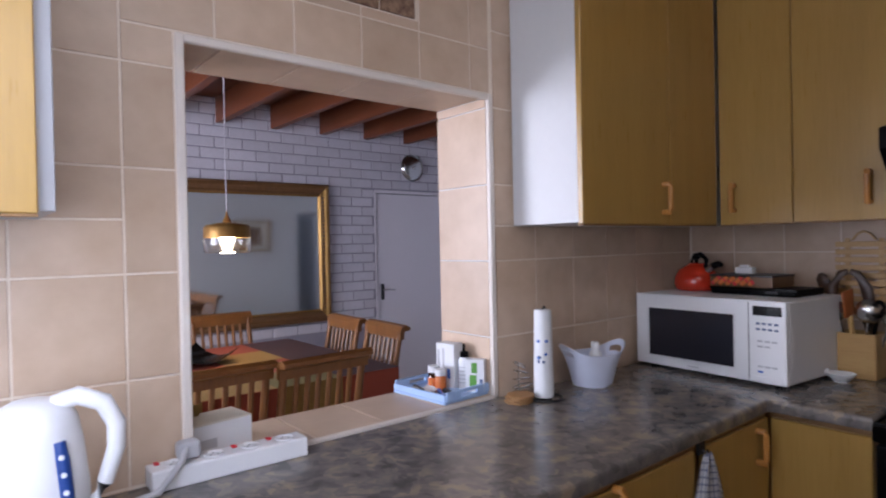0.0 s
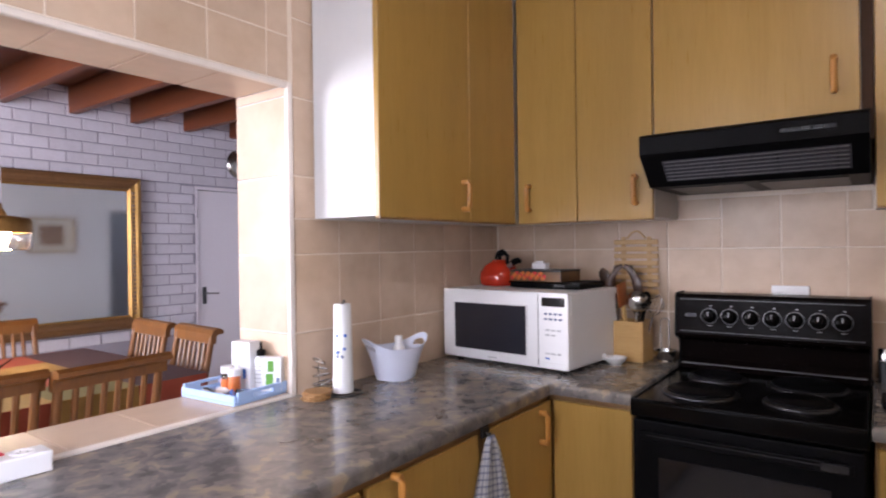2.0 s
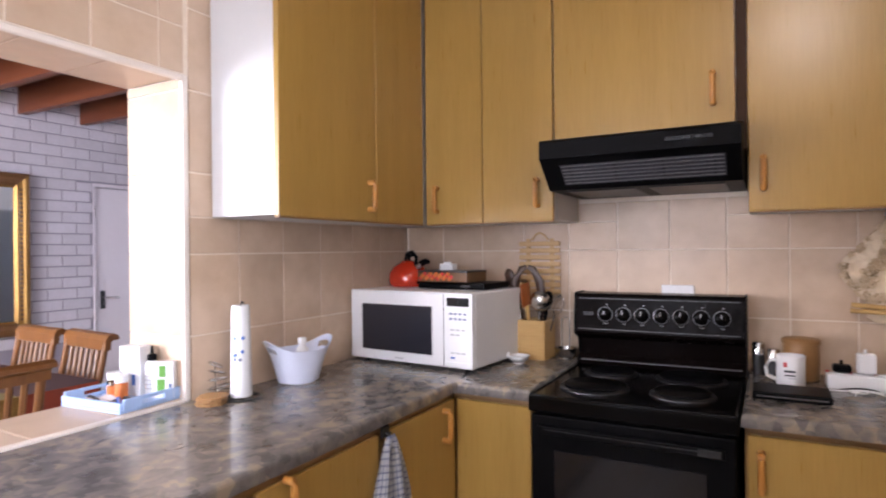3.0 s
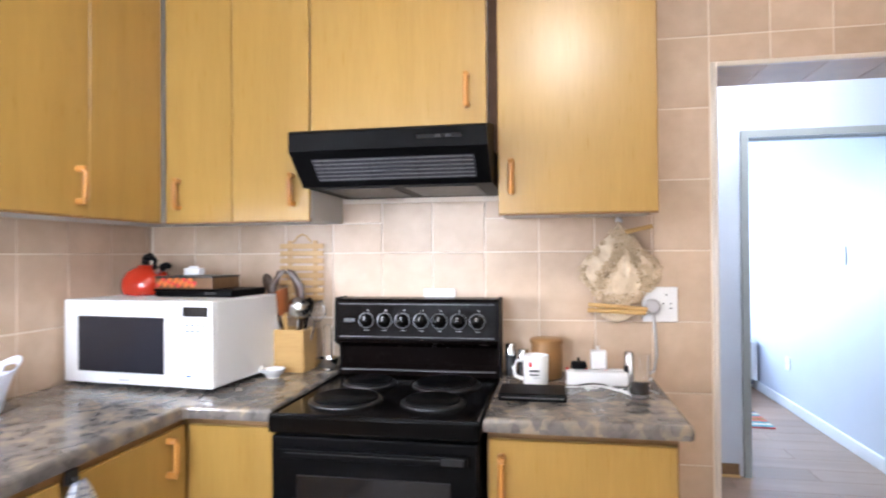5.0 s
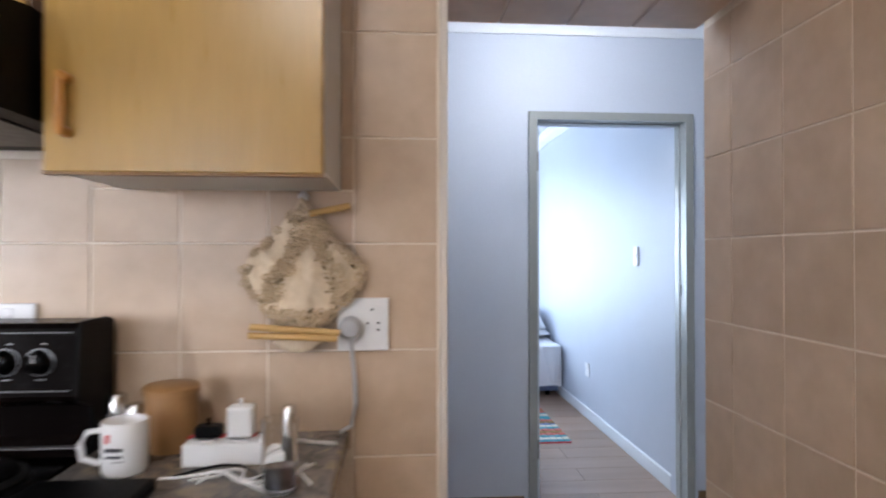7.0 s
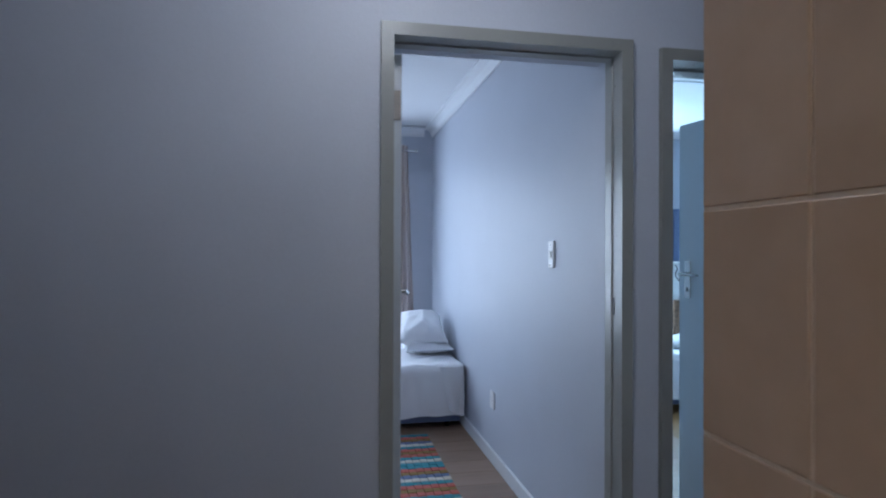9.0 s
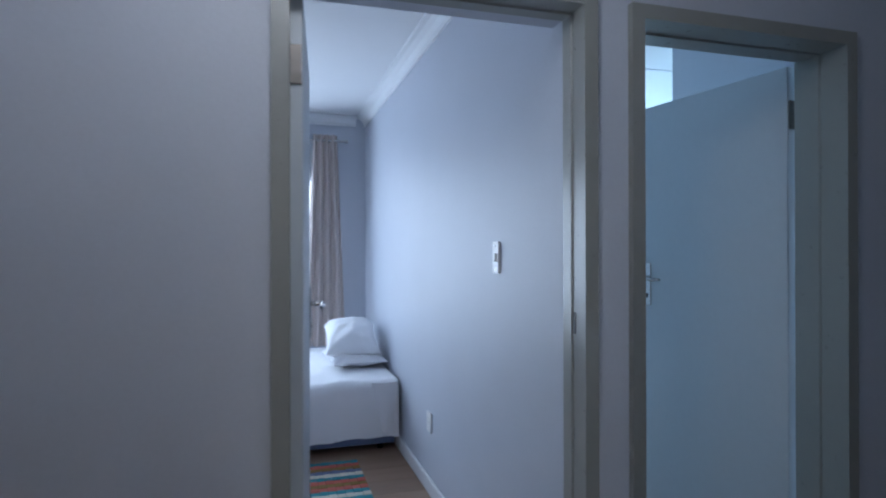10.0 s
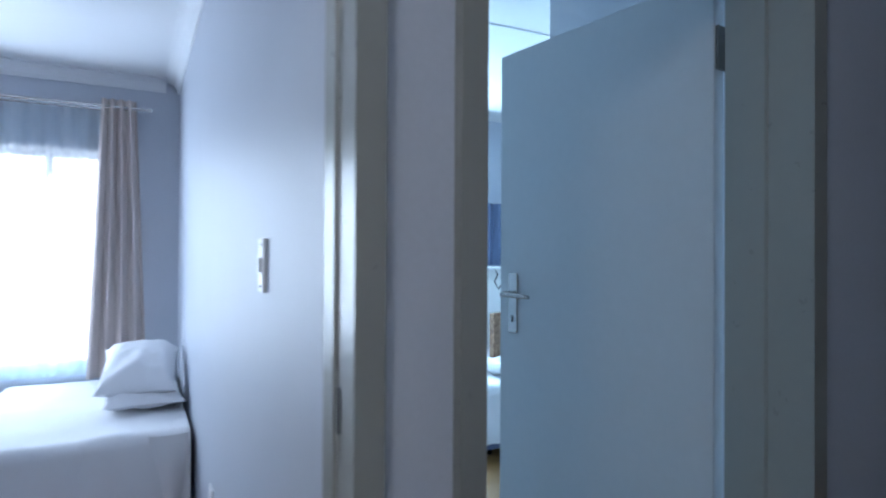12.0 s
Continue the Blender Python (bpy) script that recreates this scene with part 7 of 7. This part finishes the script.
for a in ((HX1 - 0.009, -0.007, HZ0 - 0.006, HX1 + 0.010, 0.010, HZ1 + 0.008), (HX0 - 0.010, -0.007, HZ0 - 0.006, HX0 + 0.009, 0.010, HZ1 + 0.008),
          (HX0 + 0.009, -0.0065, HZ1 - 0.010, HX1 - 0.009, 0.010, HZ1 + 0.0075), (HX0 + 0.009, -0.0065, HZ0 - 0.022, HX1 - 0.009, 0.0095, HZ0 + 0.0005)):
    structure("trim", box(B(), *a, 0.003), WHITE_TRIM, "white tile edge trim of the hatch", "trim")

# stove wall
zs = steps(0.0, KCEIL, 1.315, 0.24)
lay("tile", wall_stove, TILE, (0, 0, 0), (0, -1, 0), (0, 0, 1), [-u for u in reversed(steps(-2.872, -0.008, -1.90, 0.19))], zs,
    [(-KY1 - 0.012, -0.1, -KY0 + 0.1, KZ + 0.008), (-0.1, CZ, 0.80, 3), (0.79, 1.50, 1.405, 3), (1.40, CZ + 0.01, 1.870, 3), (-0.1, -0.1, 1.885, 0.85)])
# doorway reveals
lay("tile", wall_stove, TILE, (0, KY1, 0), (1, 0, 0), (0, 0, 1), [0.010, WT], zs[:-3] + [KZ], depth=0.006)
lay("tile", wall_stove, TILE, (0, 0, KZ + 0.008), (0, 1, 0), (1, 0, 0), steps(KY0, KY1, -2.28, 0.19), [0.010, WT], depth=0.008)
structure("trim", box(B(), -0.007, KY1 - 0.008, 0, 0.010, KY1 + 0.010, KZ + 0.008, 0.003), WHITE_TRIM, "white tile edge trim of the doorway", "trim")
structure("trim", box(B(), -0.0065, KY0 - 0.01, KZ - 0.008, 0.010, KY1 - 0.0085, KZ + 0.0075, 0.003), WHITE_TRIM, "white tile edge trim of the doorway", "trim")

# side wall
lay("tile", wall_side, TILE, (0, -2.876, 0), (-1, 0, 0), (0, 0, 1), [-u for u in reversed(steps(-2.05, WT, -0.065, 0.209))], steps(0.0, KCEIL, 1.335, 0.228),
    [(-WT, KZ, 0.0, 3)])

# painted bricks of the dining wall
COURSE, LEN = 0.086, 0.222
lay("brick", wall_brick, LILAC_BRICK, (0, DY + 0.006, 0), (1, 0, 0), (0, 0, 1), steps(-2.1, 1.62, 0.0, LEN), steps(0.62, 2.56, 0.62 + COURSE, COURSE),
    [(0.575, -1, 1.46, 1.90), (-1.95, 0.80, 0.0, 1.85)], joint=0.010, depth=0.006, cham=0.003, shift=LEN / 2)

# floor planks
lay("plank", floor_wood, PLANK, (0, 0, -0.006), (0, -1, 0), (1, 0, 0), steps(0.9, 4.9, 1.35, 1.22), steps(0.002, BX - 0.002, 1.8, 0.19), joint=0.0015, depth=0.006, cham=0.0008, shift=0.5)
